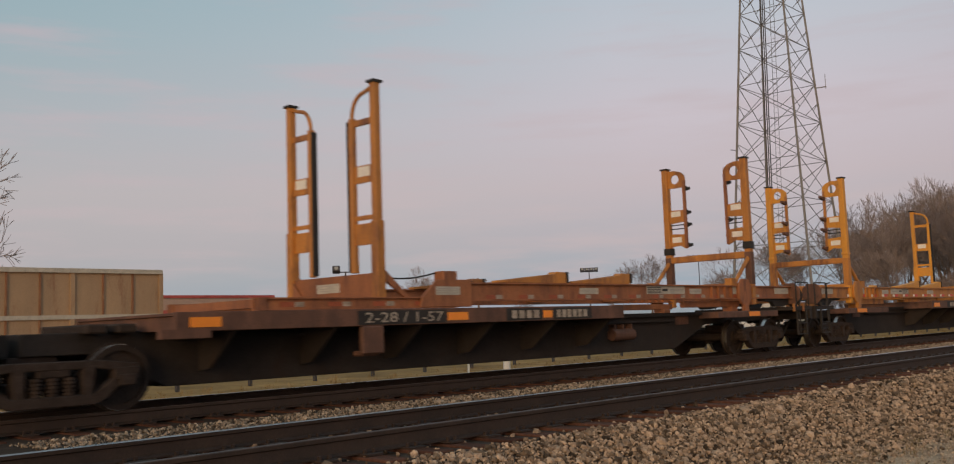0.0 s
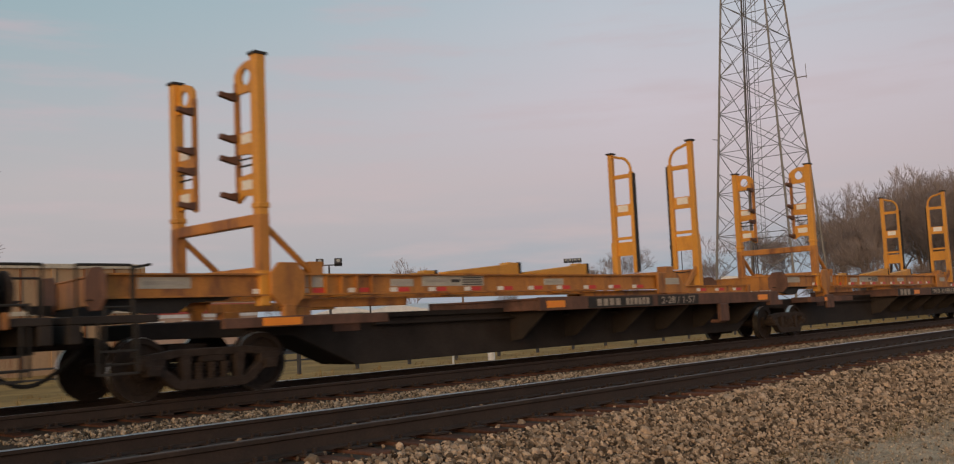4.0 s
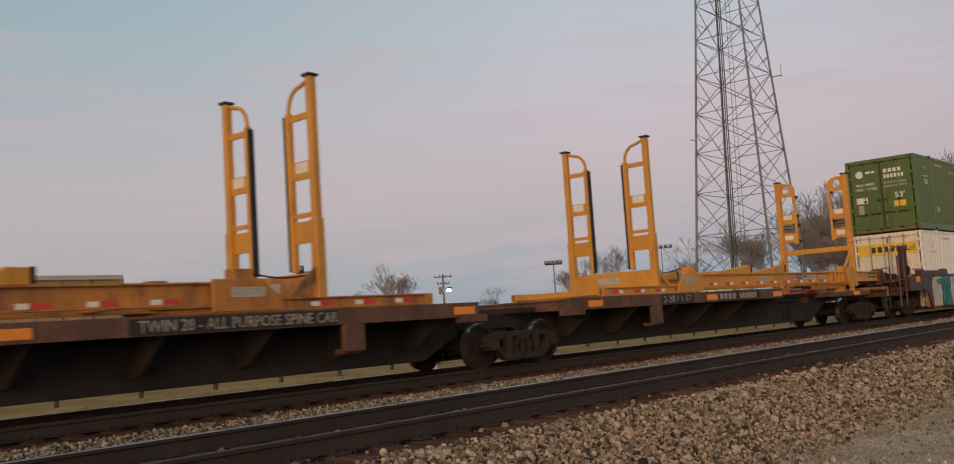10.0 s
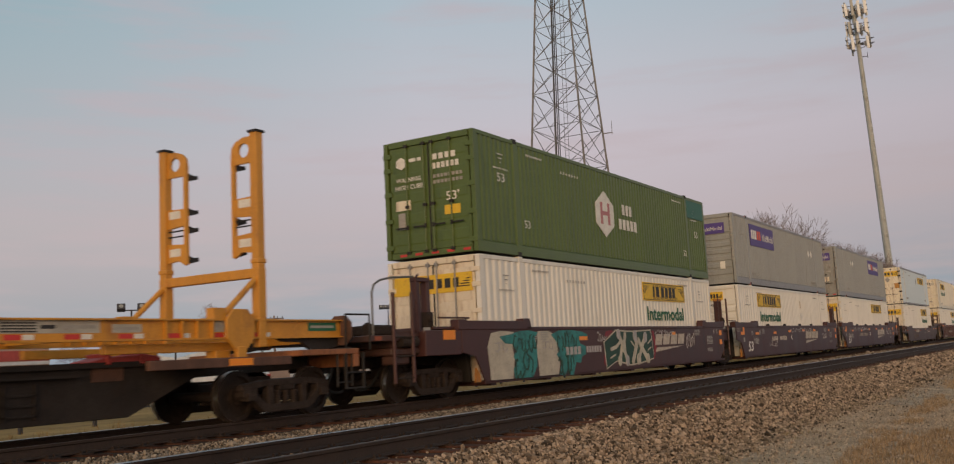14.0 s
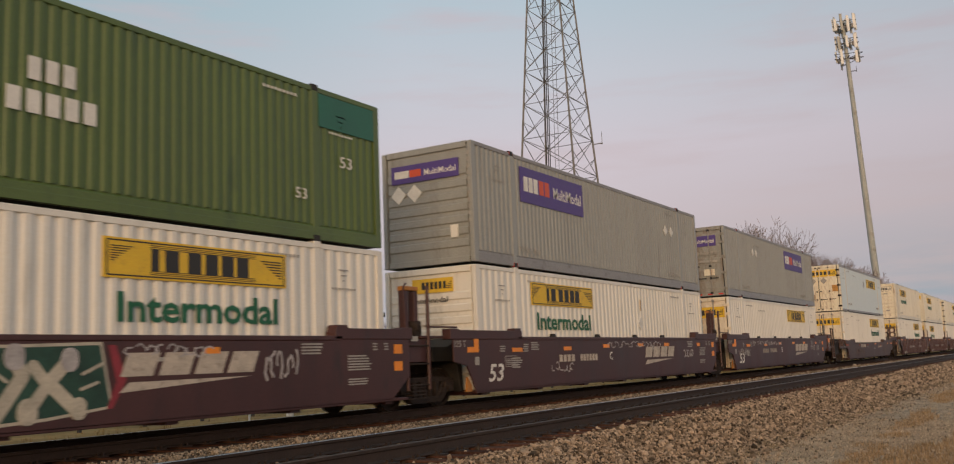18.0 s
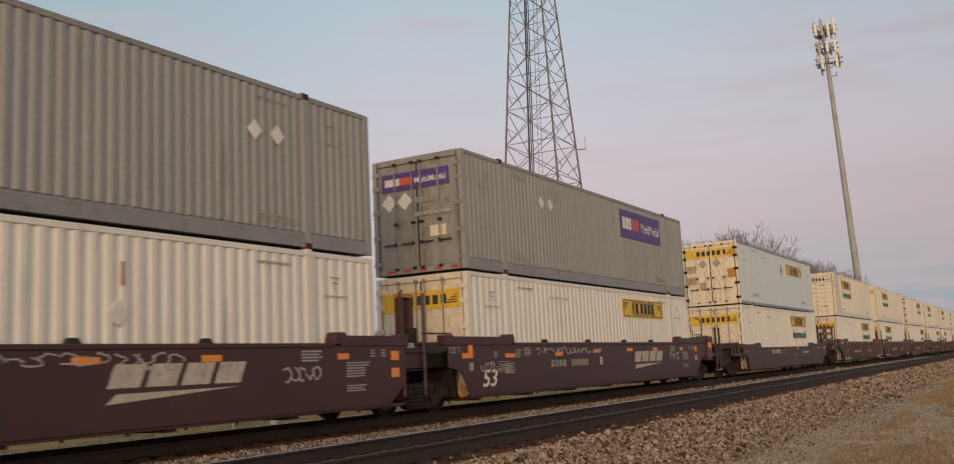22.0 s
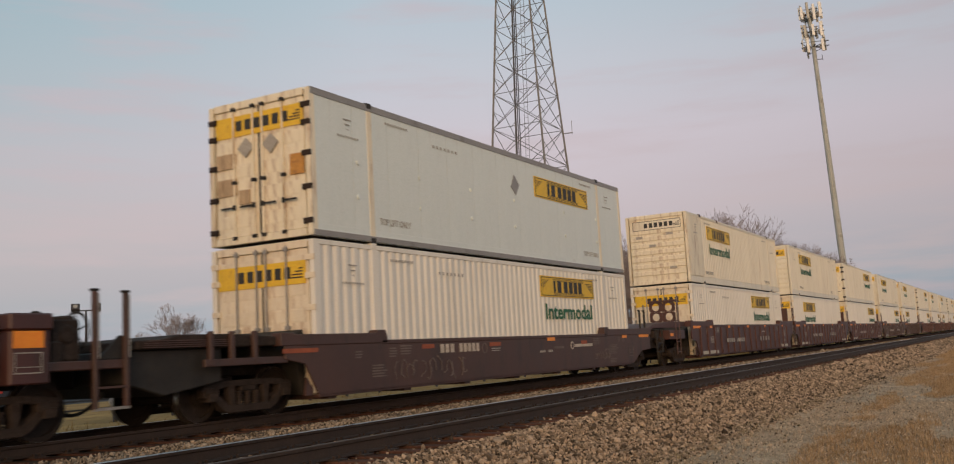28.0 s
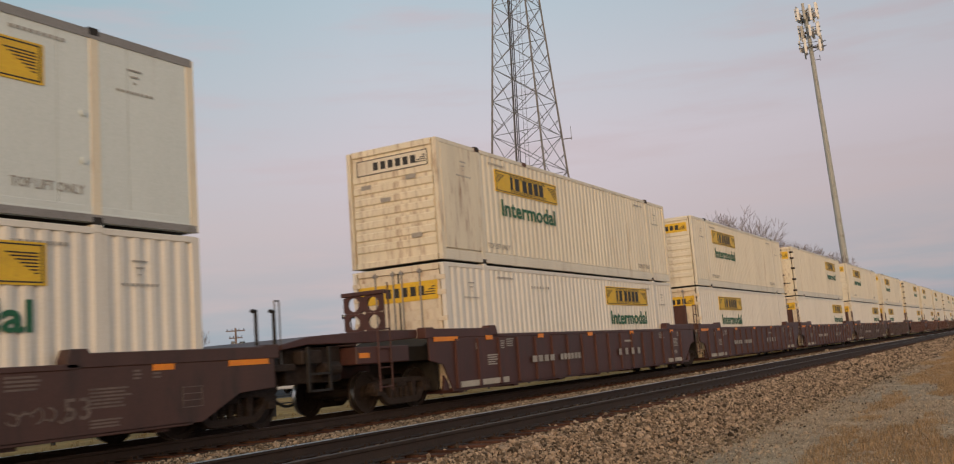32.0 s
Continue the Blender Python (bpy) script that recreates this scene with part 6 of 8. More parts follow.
def smooth_panel(y, out):
    """One flat panel, as wide as those of a smooth side."""
    def build():
        a, b = y + out * 0.004, y - out * 0.03
        return bx(bmesh.new(), 0.004, SMOOTH - 0.004, min(a, b), max(a, b), 0.22, CH - 0.13)
    return build


SMOOTH = (CL - 0.24) / 13


def casting(bm, x, y, z):
    return bx(bm, x - 0.09, x + 0.09, y - 0.085, y + 0.085, z - 0.06, z + 0.06)


def container(x0, z0, wall, rail, end, end_mat, group, label, style="corrugated", posts=None):
    c = thing("container", label, "container", (x0, 0, z0), group)
    MOVING.append((c, x0))
    posts = posts or wall
    h = CW / 2
    for s in (-1, 1):
        if style == "corrugated":
            for a, b in ((0.12, 1.86), (2.02, CL - 2.02), (CL - 1.86, CL - 0.12)):
                part("side_wall", shared(f"side_wall/{a:.1f}{s}", corrugated(s * (h - 0.012), s, a, b, 0.028 if wall in (M_GREY, M_GREEN) else 0.030, 0.212 if wall in (M_GREY, M_GREEN) else 0.27), wall), wall, c)
        else:
            side = part("side_wall", shared(f"side_wall/inner{s}", lambda: bx(bmesh.new(), 0.1, CL - 0.1, s * h - 0.10, s * h - 0.06, 0.1, CH - 0.1) if s > 0 else
                                            bx(bmesh.new(), 0.1, CL - 0.1, -h + 0.06, -h + 0.10, 0.1, CH - 0.1), M_GREYD), M_GREYD, c)
            for k in range(13):
                part("side_panel", shared(f"side_panel/{s}", smooth_panel(s * (h - 0.012), s), wall), wall, side, at=(0.12 + k * SMOOTH, 0, 0))
        def rails():
            bm = bx(bmesh.new(), 0.05, CL - 0.05, s * h - 0.06 if s > 0 else -h, s * h if s > 0 else -h + 0.06, CH - 0.11, CH - 0.01)
            return bm
        part("top_rail", shared(f"top_rail/{s}", rails, rail, 0.008), rail, c)
        def low():
            bm = bmesh.new()
            y = s * h
            prism(bm, [(y, 0.02), (y - s * 0.10, 0.02), (y - s * 0.10, 0.31), (y - s * 0.035, 0.31), (y - s * 0.035, 0.29), (y - s * 0.004, 0.25), (y - s * 0.004, 0.16), (y, 0.15)], 0.05, CL - 0.05, "x")
            return bm
        part("bottom_rail", shared(f"bottom_rail/{s}", low, rail), rail, c)
        def post(x, w):
            return lambda: bx(bmesh.new(), x - w, x + w, s * h - 0.11 if s > 0 else -h - 0.002, s * h + 0.002 if s > 0 else -h + 0.11, 0.02, CH - 0.02)
        for x, w, nm in ((0.085, 0.085, "corner_post"), (1.94, 0.085, "lift_post"), (CL - 1.94, 0.085, "lift_post"), (CL - 0.085, 0.085, "corner_post")):
            part(nm, shared(f"{nm}/{x:.2f}{s}", post(x, w), posts, 0.008), posts, c)
        cm = M_BLACK if z0 > 1 else posts
        spots4 = [(x, z) for x in (1.94, CL - 1.94) for z in (0.04, CH - 0.03)]
        if s < 0:
            for x, z in spots4:
                part("corner_casting", shared("corner_casting/one", lambda: casting(bmesh.new(), 0, 0, 0), cm, 0.008), cm, c, at=(x, -h + 0.075, z))
        else:
            def cast():
                bm = bmesh.new()
                for x, z in spots4:
                    casting(bm, x, h - 0.075, z)
                return bm
            part("corner_casting", shared("corner_casting/far", cast, cm, 0.008), cm, c)
    part("roof", shared("roof/", lambda: bx(bmesh.new(), 0.02, CL - 0.02, -h + 0.03, h - 0.03, CH - 0.05, CH - 0.012), rail), rail, c)
    part("floor", shared("floor/", lambda: bx(bmesh.new(), 0.06, CL - 0.06, -h + 0.1, h - 0.1, 0.02, 0.16), M_BLACK), M_BLACK, c)
    part("far_end", shared("far_end/", lambda: bx(bmesh.new(), CL - 0.06, CL - 0.02, -h + 0.1, h - 0.1, 0.05, CH - 0.05), wall), wall, c)
    part("end_header", shared("end_header/", lambda: bx(bmesh.new(), 0.0, 0.10, -h + 0.15, h - 0.15, CH - 0.16, CH - 0.01), end_mat, 0.008), end_mat, c)
    part("end_sill", shared("end_sill/", lambda: bx(bmesh.new(), 0.0, 0.10, -h + 0.15, h - 0.15, 0.02, 0.16), end_mat, 0.008), end_mat, c)
    if end == "doors":
        for s in (-1, 1):
            def leaf():
                return bx(bmesh.new(), 0.035, 0.085, 0.02 if s > 0 else -h + 0.16, h - 0.16 if s > 0 else -0.02, 0.17, CH - 0.17)
            d = part("door", shared(f"door/{s}", leaf, end_mat, 0.006), end_mat, c)
            def rib():
                return prism(bmesh.new(), [(0.036, 0.0), (0.029, 0.04), (0.029, 0.24), (0.036, 0.28)], 0.10 if s > 0 else -h + 0.24, h - 0.24 if s > 0 else -0.10)
            for k in range(5):
                part("door_rib", shared(f"door_rib/{s}", rib, end_mat), end_mat, d, at=(0, 0, 0.33 + k * 0.5))
            rods = M_GREYD if end_mat in (M_GREY, M_GREYR, M_WHITE, M_CREAM, M_STAIN) else end_mat
            for q in (0.12, 0.63):
                def bar():
                    return rod(bmesh.new(), (-0.010, s * q, 0.10), (-0.010, s * q, CH - 0.09), 0.020, 8)
                lock = part("lock_rod", shared(f"lock_rod/{s}{q}", bar, rods), rods, d)
                dark = M_BLACK if end_mat in (M_DIRTY, M_GREYR, M_GREEN) else M_GREYD
                def bracket():
                    return bx(bmesh.new(), -0.035, 0.03, s * q - 0.05, s * q + 0.05, -0.035, 0.035)
                for z in (0.14, 1.25, CH - 0.16):
                    part("rod_bracket", shared(f"rod_bracket/{s}{q}", bracket, dark), dark, d, at=(0, 0, z))
                def handle():
                    bm = bx(bmesh.new(), -0.055, -0.030, min(s * q, s * (q + 0.34)), max(s * q, s * (q + 0.34)), 0.73, 0.765)
                    bx(bm, -0.050, -0.010, s * q - 0.03, s * q + 0.03, 0.70, 0.80)
                    return bm
                part("rod_handle", shared(f"rod_handle/{s}{q}", handle, dark, 0.004), dark, d, "dark lever")
            def hinge():
                return bx(bmesh.new(), -0.014, 0.035, s * (h - 0.10) - 0.11, s * (h - 0.10) + 0.11, -0.055, 0.055)
            hm = M_TRUCK if end_mat is M_DIRTY else end_mat
            for z in (0.30, 0.95, 1.6, 2.2, CH - 0.35):
                part("hinge", shared(f"hinge/{s}", hinge, hm, 0.006), hm, d, "dark rusty hinge" if end_mat is M_DIRTY else "", at=(0, 0, z))
        def gasket():
            return bx(bmesh.new(), 0.028, 0.085, -0.018, 0.018, 0.17, CH - 0.17)
        part("door_gasket", shared("door_gasket/", gasket, M_BLACK), M_BLACK, c, "black rubber seal between the doors")
        def strip():
            bm = bmesh.new()
            for k, y in enumerate((-1.0, -0.55, -0.12, 0.35, 0.8)):
                bx(bm, -0.006, 0.0, y - 0.10, y + 0.10, 0.06, 0.12)
            return bm
        if end_mat not in (M_WHITE, M_STAIN, M_DIRTY):
            part("reflector", shared("reflector/", strip, M_TAPER), M_TAPER, c)
    else:
        fw = part("front_wall", shared("front_wall/", lambda: bx(bmesh.new(), 0.05, 0.09, -h + 0.15, h - 0.15, 0.15, CH - 0.15), end_mat), end_mat, c)
        rib = shared("rib/", lambda: prism(bmesh.new(), [(0.05, 0), (0.02, 0.03), (0.02, 0.17), (0.05, 0.20)], -h + 0.16, h - 0.16), end_mat)
        for k in range(7):
            part("rib", rib, end_mat, fw, at=(0, 0, 0.38 + k * 0.285))
    return c


def side_sign(c, x, z, w=3.72, h=0.58, pale=False, word=True):
    """The yellow haulier's panel on a side: dark outline, dark blocks for the name, stepped corner motif."""
    y = -CW / 2
    p = box("sign_panel", (x, x + w, y - 0.008, y + 0.012, z, z + h), M_LOGO, c, "yellow panel with dark blocks")
    for a, b, z0, z1 in ((0.05, w - 0.05, 0.03, 0.05), (0.05, w - 0.05, h - 0.05, h - 0.03), (0.05, 0.075, 0.05, h - 0.05), (w - 0.075, w - 0.05, 0.05, h - 0.05)):
        part("sign_border", shared(f"sign_border/{x + a:.2f}{b:.2f}{z0:.2f}{z:.2f}", lambda: bx(bmesh.new(), x + a, x + b, y - 0.012, y - 0.008, z + z0, z + z1), M_INK), M_INK, p)
    for zz in (0.070, 0.095, 0.120, h - 0.130, h - 0.105, h - 0.080):
        part("sign_line", shared(f"sign_line/{x:.2f}{z + zz:.3f}", lambda: bx(bmesh.new(), x + w * 0.22, x + w * 0.80, y - 0.012, y - 0.008, z + zz, z + zz + 0.010), M_INK), M_INK, p)
    for a, b in ((0.84, 0.98), (1.10, 1.36), (1.54, 1.80), (1.89, 2.15), (2.23, 2.49), (2.56, 2.82)):
        part("sign_block", shared(f"sign_block/{x + a:.2f}{z:.2f}", lambda: bx(bmesh.new(), x + a, x + b, y - 0.012, y - 0.008, z + 0.12, z + h - 0.12), M_INK), M_INK, p)
    bm = bmesh.new()
    for k in range(7):
        bx(bm, x + w - 0.12 - 0.07 * (7 - k), x + w - 0.12, y - 0.012, y - 0.008, z + h - 0.16 - 0.045 * k, z + h - 0.14 - 0.045 * k)
        bx(bm, x + 0.12, x + 0.12 + 0.055 * (7 - k), y - 0.012, y - 0.008, z + h - 0.13 - 0.035 * k, z + h - 0.115 - 0.035 * k)
    part("corner_motif", bm, M_INK, p)
    if word:
        words("Intermodal", 3.25, 0.44, M_LEAF, c, x + 0.25, y - 0.008, z - 0.63, bold=0.022)


def end_sign(c, z, w=1.9, h=0.42, y1=0.95, word=False, frame=False):
    p = box("sign_panel", (0.012, 0.036, y1 - w, y1, z, z + h), M_LOGO if not frame else M_CREAM, c, "yellow panel with dark blocks" if not frame else "pale panel with dark blocks")
    for k in range(6):
        a = y1 - w * (0.24 + 0.105 * k)
        part("sign_block", bx(bmesh.new(), 0.007, 0.012, a - w * 0.07, a, z + h * 0.25, z + h * 0.75), M_INK, p)
    bm = bmesh.new()
    if frame:
        for a, b, c0, c1 in ((y1 - w, y1, 0, 0.02), (y1 - w, y1, h - 0.02, h), (y1 - w, y1 - w + 0.02, 0, h), (y1 - 0.02, y1, 0, h)):
            bx(bm, 0.007, 0.012, a, b, z + c0, z + c1)
    for k in range(4):
        bx(bm, 0.007, 0.012, y1 - w * 0.97, y1 - w * 0.97 + w * 0.04 * (4 - k), z + h * (0.25 + 0.13 * k), z + h * (0.31 + 0.13 * k))
    part("corner_motif", bm, M_INK, p)
    if word:
        words("Intermodal", 0.95, 0.13, M_INK, c, 0.010, y1 - 0.05, z - 0.24, "end")


def purple_sign(c, x, z, w, h, end=False):
    """Purple panel: a white block, an orange block, then a word."""
    y = -CW / 2
    if not end:
        p = box("sign_panel", (x, x + w, y - 0.008, y + 0.012, z, z + h), M_PURPLE, c, "purple panel with white and orange blocks")
        bars("sign_block", letters_like(x + w * 0.05, x + w * 0.27, 3, 0.2), y - 0.008, z + h * 0.32, z + h * 0.74, M_PAINT, p)
        bars("sign_block", letters_like(x + w * 0.28, x + w * 0.45, 2, 0.2), y - 0.008, z + h * 0.32, z + h * 0.74, M_RED, p)
        words("MultiModal", w * 0.46, h * 0.34, M_PAINT, p, x + w * 0.50, y - 0.0105, z + h * 0.32)
    else:
        p = box("sign_panel", (0.006, 0.030, x - w, x, z, z + h), M_PURPLE, c, "purple panel with white and orange blocks")
        bars("sign_block", [(x - w * 0.27, x - w * 0.05)], 0.006, z + h * 0.3, z + h * 0.7, M_PAINT, p, "end")
        bars("sign_block", [(x - w * 0.45, x - w * 0.28)], 0.006, z + h * 0.3, z + h * 0.7, M_RED, p, "end")
        words("MultiModal", w * 0.46, h * 0.34, M_PAINT, p, 0.003, x - w * 0.50, z + h * 0.3, "end")


def small_marks(c, material, lift=True, at=(2.3, 2.5)):
    y = -CW / 2 - 0.003
    bm = bmesh.new()
    r = random.Random(int(c.location.x * 7 + c.location.z * 3))
    for x in (1.05, CL - 1.35):
        for k in range(3):
            bx(bm, x + 0.06 * k, x + 0.28 - 0.06 * k, y - 0.004, y, 2.42 - 0.10 * k, 2.445 - 0.10 * k)
        [bx(bm, x - 0.2 + 0.09 * k, x - 0.15 + 0.09 * k, y - 0.004, y, 2.06, 2.10) for k in range(8)]
    for x in (2.5, CL - 3.3):
        for k in range(9):
            bx(bm, x + k * 0.10, x + k * 0.10 + 0.06, y - 0.004, y, 2.58, 2.63)
    for k in range(7):
        bx(bm, 4.4 + k * 0.17, 4.46 + k * 0.17, y - 0.004, y, 2.38, 2.45)
    part("stencil", bm, material, c)["kind"] = "stuff"
    if lift:
        for x in (2.2, CL - 3.3):
            words("TOP LIFT ONLY", 1.15, 0.14, material, c, x, y, 0.40)


def diamonds(c, spots, y=None):
    for x, z, r in spots:
        yy = -CW / 2
        bm = prism(bmesh.new(), [(x - r, z), (x, z - r), (x + r, z), (x, z + r)], yy - 0.010, yy + 0.01)
        part("placard", bm, M_PAINT, c, "pale diamond placard", 0.0)


G = "stacked containers on the train"
XC = [86.53, 106.25, 126.03, 150.02, 173.62]
# lower row
for k, x in enumerate(XC):
    c = container(x, Z_LOW, M_WHITE, M_WHITE, "front" if k == 1 else "doors", M_WHITE if k == 1 else M_STAIN, G,
                  "white corrugated container with a yellow sign in a well car")
    small_marks(c, M_FAINT, False)
    if k == 1:
        side_sign(c, 2.68, 2.02)
        end_sign(c, 2.30, 1.15, 0.34, 0.50, True)
        diamonds(c, [(10.0, 1.65, 0.2)])
        box("repair_patch", (10.05, 10.12, -CW / 2 - 0.006, -CW / 2 + 0.01, 2.05, 2.4), M_SOFT, c, "small faded brown mark")
    else:
        side_sign(c, 9.65, 2.02, word=k != 2)
        end_sign(c, 2.06, 2.21, 0.44, 1.13)
# upper row
c = container(XC[0], Z_UP, M_GREEN, M_GREEN, "doors", M_GREEN, G, "green corrugated steel container with a white hexagon mark")
small_marks(c, M_PAINT, False)
y = -CW / 2
hexa = part("hexagon_mark", prism(bmesh.new(), [(6.55, 1.25), (7.17, 0.88), (7.80, 1.25), (7.80, 1.85), (7.17, 2.25), (6.55, 1.85)], y - 0.008, y + 0.01), M_PAINT, c, "white hexagon")
bm = bx(bmesh.new(), 6.85, 7.0, y - 0.012, y - 0.008, 1.25, 1.90)
bx(bm, 7.35, 7.5, y - 0.012, y - 0.008, 1.25, 1.90)
bx(bm, 7.0, 7.35, y - 0.012, y - 0.008, 1.52, 1.64)
part("red_blocks", bm, mat("sign_pale_red", (0.45, 0.17, 0.17), 0.5, vary=0.1, bump=0), hexa)
bars("company_block", letters_like(8.45, 9.25, 3), y - 0.004, 1.66, 1.98, M_PAINT, c)
bars("company_block", letters_like(8.15, 9.60, 5), y - 0.004, 1.20, 1.52, M_PAINT, c)
words("53", 0.36, 0.22, M_PAINT, c, 1.0, y - 0.008, 1.75)
words("53", 0.36, 0.22, M_PAINT, c, CL - 1.25, y - 0.008, 1.45)
words("53", 0.30, 0.2, M_PAINT, c, 2.25, y - 0.008, 0.72)
words("53", 0.30, 0.2, M_PAINT, c, CL - 2.5, y - 0.008, 0.72)
box("patch", (CL - 1.84, CL - 0.18, y - 0.007, y + 0.012, 2.15, CH - 0.12), M_TEAL, c, "teal repaint patch")
for yy, z, w, h, m in ((0.95, 2.18, 0.32, 0.26, M_PAINT),):
    part("hexagon_mark", prism(bmesh.new(), [(0.92, 2.25), (0.78, 2.18), (0.64, 2.25), (0.64, 2.40), (0.78, 2.48), (0.92, 2.40)], -0.008, 0.022, "x"), M_PAINT, c, "white hexagon")
bars("company_block", [(0.20, 0.32), (0.36, 0.55)], 0.020, 2.34, 2.42, M_PAINT, c, "end")
words("WARNING", 0.72, 0.11, M_PAINT, c, 0.015, 0.95, 1.86, "end")
words("HIGH CUBE", 0.82, 0.11, M_PAINT, c, 0.015, 0.98, 1.68, "end")
words("53'", 0.36, 0.22, M_PAINT, c, 0.015, -0.48, 1.28, "end")
bars("identity_bar", letters_like(-0.78, -0.08, 4), 0.020, 2.30, 2.44, M_PAINT, c, "end")
bars("identity_bar", letters_like(-0.86, -0.08, 6), 0.020, 2.08, 2.22, M_PAINT, c, "end")
bars("stencil", letters_like(-0.95, -0.1, 8), 0.020, 1.86, 1.94, M_FAINT, c, "end")
bars("stencil", letters_like(-0.95, -0.1, 8), 0.020, 1.72, 1.80, M_FAINT, c, "end")
box("notice", (0.014, 0.022, 0.55, 0.98, 1.18, 1.42), M_DIRTY, c, "faded notice")
box("notice", (0.014, 0.022, 0.72, 0.92, 0.72, 1.12), M_FAINT, c, "faded notice")
box("notice", (0.014, 0.022, -0.86, -0.42, 0.95, 1.17), M_LOGO, c, "yellow notice")

for k, (x, front) in enumerate(((XC[1], True), (XC[2], False))):
    c = container(x, Z_UP, M_GREY, M_GREYD, "front" if front else "doors", M_GREY if front else M_GREYR, G, "grey corrugated steel container with a purple sign panel")
    small_marks(c, M_FAINT)
    purple_sign(c, 2.35 if front else 9.95, 1.70, 3.75, 0.92)
    purple_sign(c, 1.02, 2.08, 1.95, 0.44, True)
    for x2 in (0.82, 0.35):
        part("placard", prism(bmesh.new(), [(x2 - 0.22, 1.80), (x2, 1.58), (x2 + 0.22, 1.80), (x2, 2.02)], 0.004, 0.03, "x"), M_PAINT, c, "pale diamond placard")
    diamonds(c, [(12.85, 1.97, 0.18), (13.42, 1.97, 0.18)] if front else [(4.2, 2.08, 0.17), (4.75, 2.08, 0.17)])
    bm = bmesh.new()
    for x2 in (1.94, CL - 1.94):
        bx(bm, x2 - 0.10, x2 + 0.10, -CW / 2 - 0.006, -CW / 2 + 0.05, CH - 0.07, CH + 0.005)
        bx(bm, x2 - 0.10, x2 + 0.10, -CW / 2 - 0.006, -CW / 2 + 0.05, 0.0, 0.10)
    part("lift_marking", bm, M_TAPER, c, "red painted lifting corner")
    if front:
        box("notice", (-0.006, 0.02, -0.86, -0.66, 0.62, 0.92), M_WHITE, c, "pale notice")
        bm = bmesh.new()
        for i in range(11):
            bx(bm, -0.004, 0.001, -1.24, -1.17, 2.55 - i * 0.16, 2.64 - i * 0.16)
        part("identity_bar", bm, M_FAINT, c)
    else:
        box("notice", (-0.012, 0.012, -0.80, -0.36, 0.86, 1.12), M_DIRTY, c, "faded notice")
        bars("identity_bar", letters_like(-0.95, 0.1, 7), -0.006, 1.72, 1.86, M_FAINT, c, "end")
        bars("stencil", letters_like(-0.95, 0.1, 4, 0.1), -0.006, 1.40, 1.48, M_FAINT, c, "end")

c = container(XC[3], Z_UP, M_REEFER, M_REEFER, "doors", M_DIRTY, G, "white smooth-sided container with rust-stained doors", "smooth", M_DIRTY)
small_marks(c, M_FAINT)
side_sign(c, 9.65, 1.86, word=False)
end_sign(c, 2.18, 2.25, 0.42, 1.12)
bm = prism(bmesh.new(), [(8.25, 1.95), (8.50, 1.75), (8.72, 2.05), (8.45, 2.30)], -CW / 2 - 0.008, -CW / 2 + 0.005)
part("scraped_mark", bm, M_GREYD, c, "dark scraped patch")
for y2, z in ((0.32, 1.92), (-0.32, 1.92)):
    part("placard", prism(bmesh.new(), [(y2 - 0.2, z), (y2, z - 0.2), (y2 + 0.2, z), (y2, z + 0.2)], -0.010, 0.022, "x"), M_FAINT, c, "grey diamond placard")
for y2, w, z, h in ((1.08, 0.46, 1.55, 0.30), (1.08, 0.5, 1.00, 0.34), (0.52, 0.28, 0.80, 0.28), (-0.80, 0.34, 1.22, 0.40)):
    box("notice", (-0.008, 0.02, y2 - w, y2, z, z + h), M_SOFT if w > 0.4 else M_RUSTED if z > 1 else M_SOFT, c, "worn brown notice")
for x2 in (1.5, 3.8, 6.1, 8.4, 11.6, 14.0):
    for z in (0.9, 1.6):
        part("vent_cap", rod(bmesh.new(), (x2, -CW / 2 - 0.02, z), (x2, -CW / 2 + 0.01, z), 0.05, 8), M_REEFER, c)
bm = bmesh.new()
bx(bm, 0.05, CL - 0.05, -CW / 2 - 0.006, -CW / 2 + 0.02, CH - 0.14, CH - 0.005)
part("roof_trim", bm, M_GREYD, c, "dark grey roof trim")
box("sill_strip", (0.05, CL - 0.05, -CW / 2 - 0.006, -CW / 2 + 0.02, 0.02, 0.13), M_GREYD, c, "dark grey sill")

c = container(XC[4], Z_UP, M_CREAM, M_CREAM, "front", M_DIRTY, G, "cream corrugated container with rust streaks and a yellow sign", "corrugated", M_DIRTY)
small_marks(c, M_FAINT)
side_sign(c, 2.80, 1.92)
end_sign(c, 2.26, 2.05, 0.38, 1.0, frame=True)
box("repair_panel", (0.19, 1.84, -CW / 2 - 0.005, -CW / 2 + 0.012, 0.30, CH - 0.12), M_DIRTY, c, "rust-streaked repainted panel")
for yy, z in ((0.75, 1.92), (-0.55, 2.0), (0.2, 1.55), (-0.62, 0.6)):
    box("notice", (0.0, 0.022, yy - 0.14, yy + 0.14, z, z + 0.10), M_FAINT, c, "small worn notice")
bm = bmesh.new()
for x2 in (1.94, 4.55, CL - 1.94):
    bx(bm, x2 - 0.12, x2 + 0.12, -CW / 2 - 0.006, -CW / 2 + 0.05, CH - 0.10, CH + 0.006)
part("lift_marking", bm, M_DECK, c, "dark painted lifting corner")

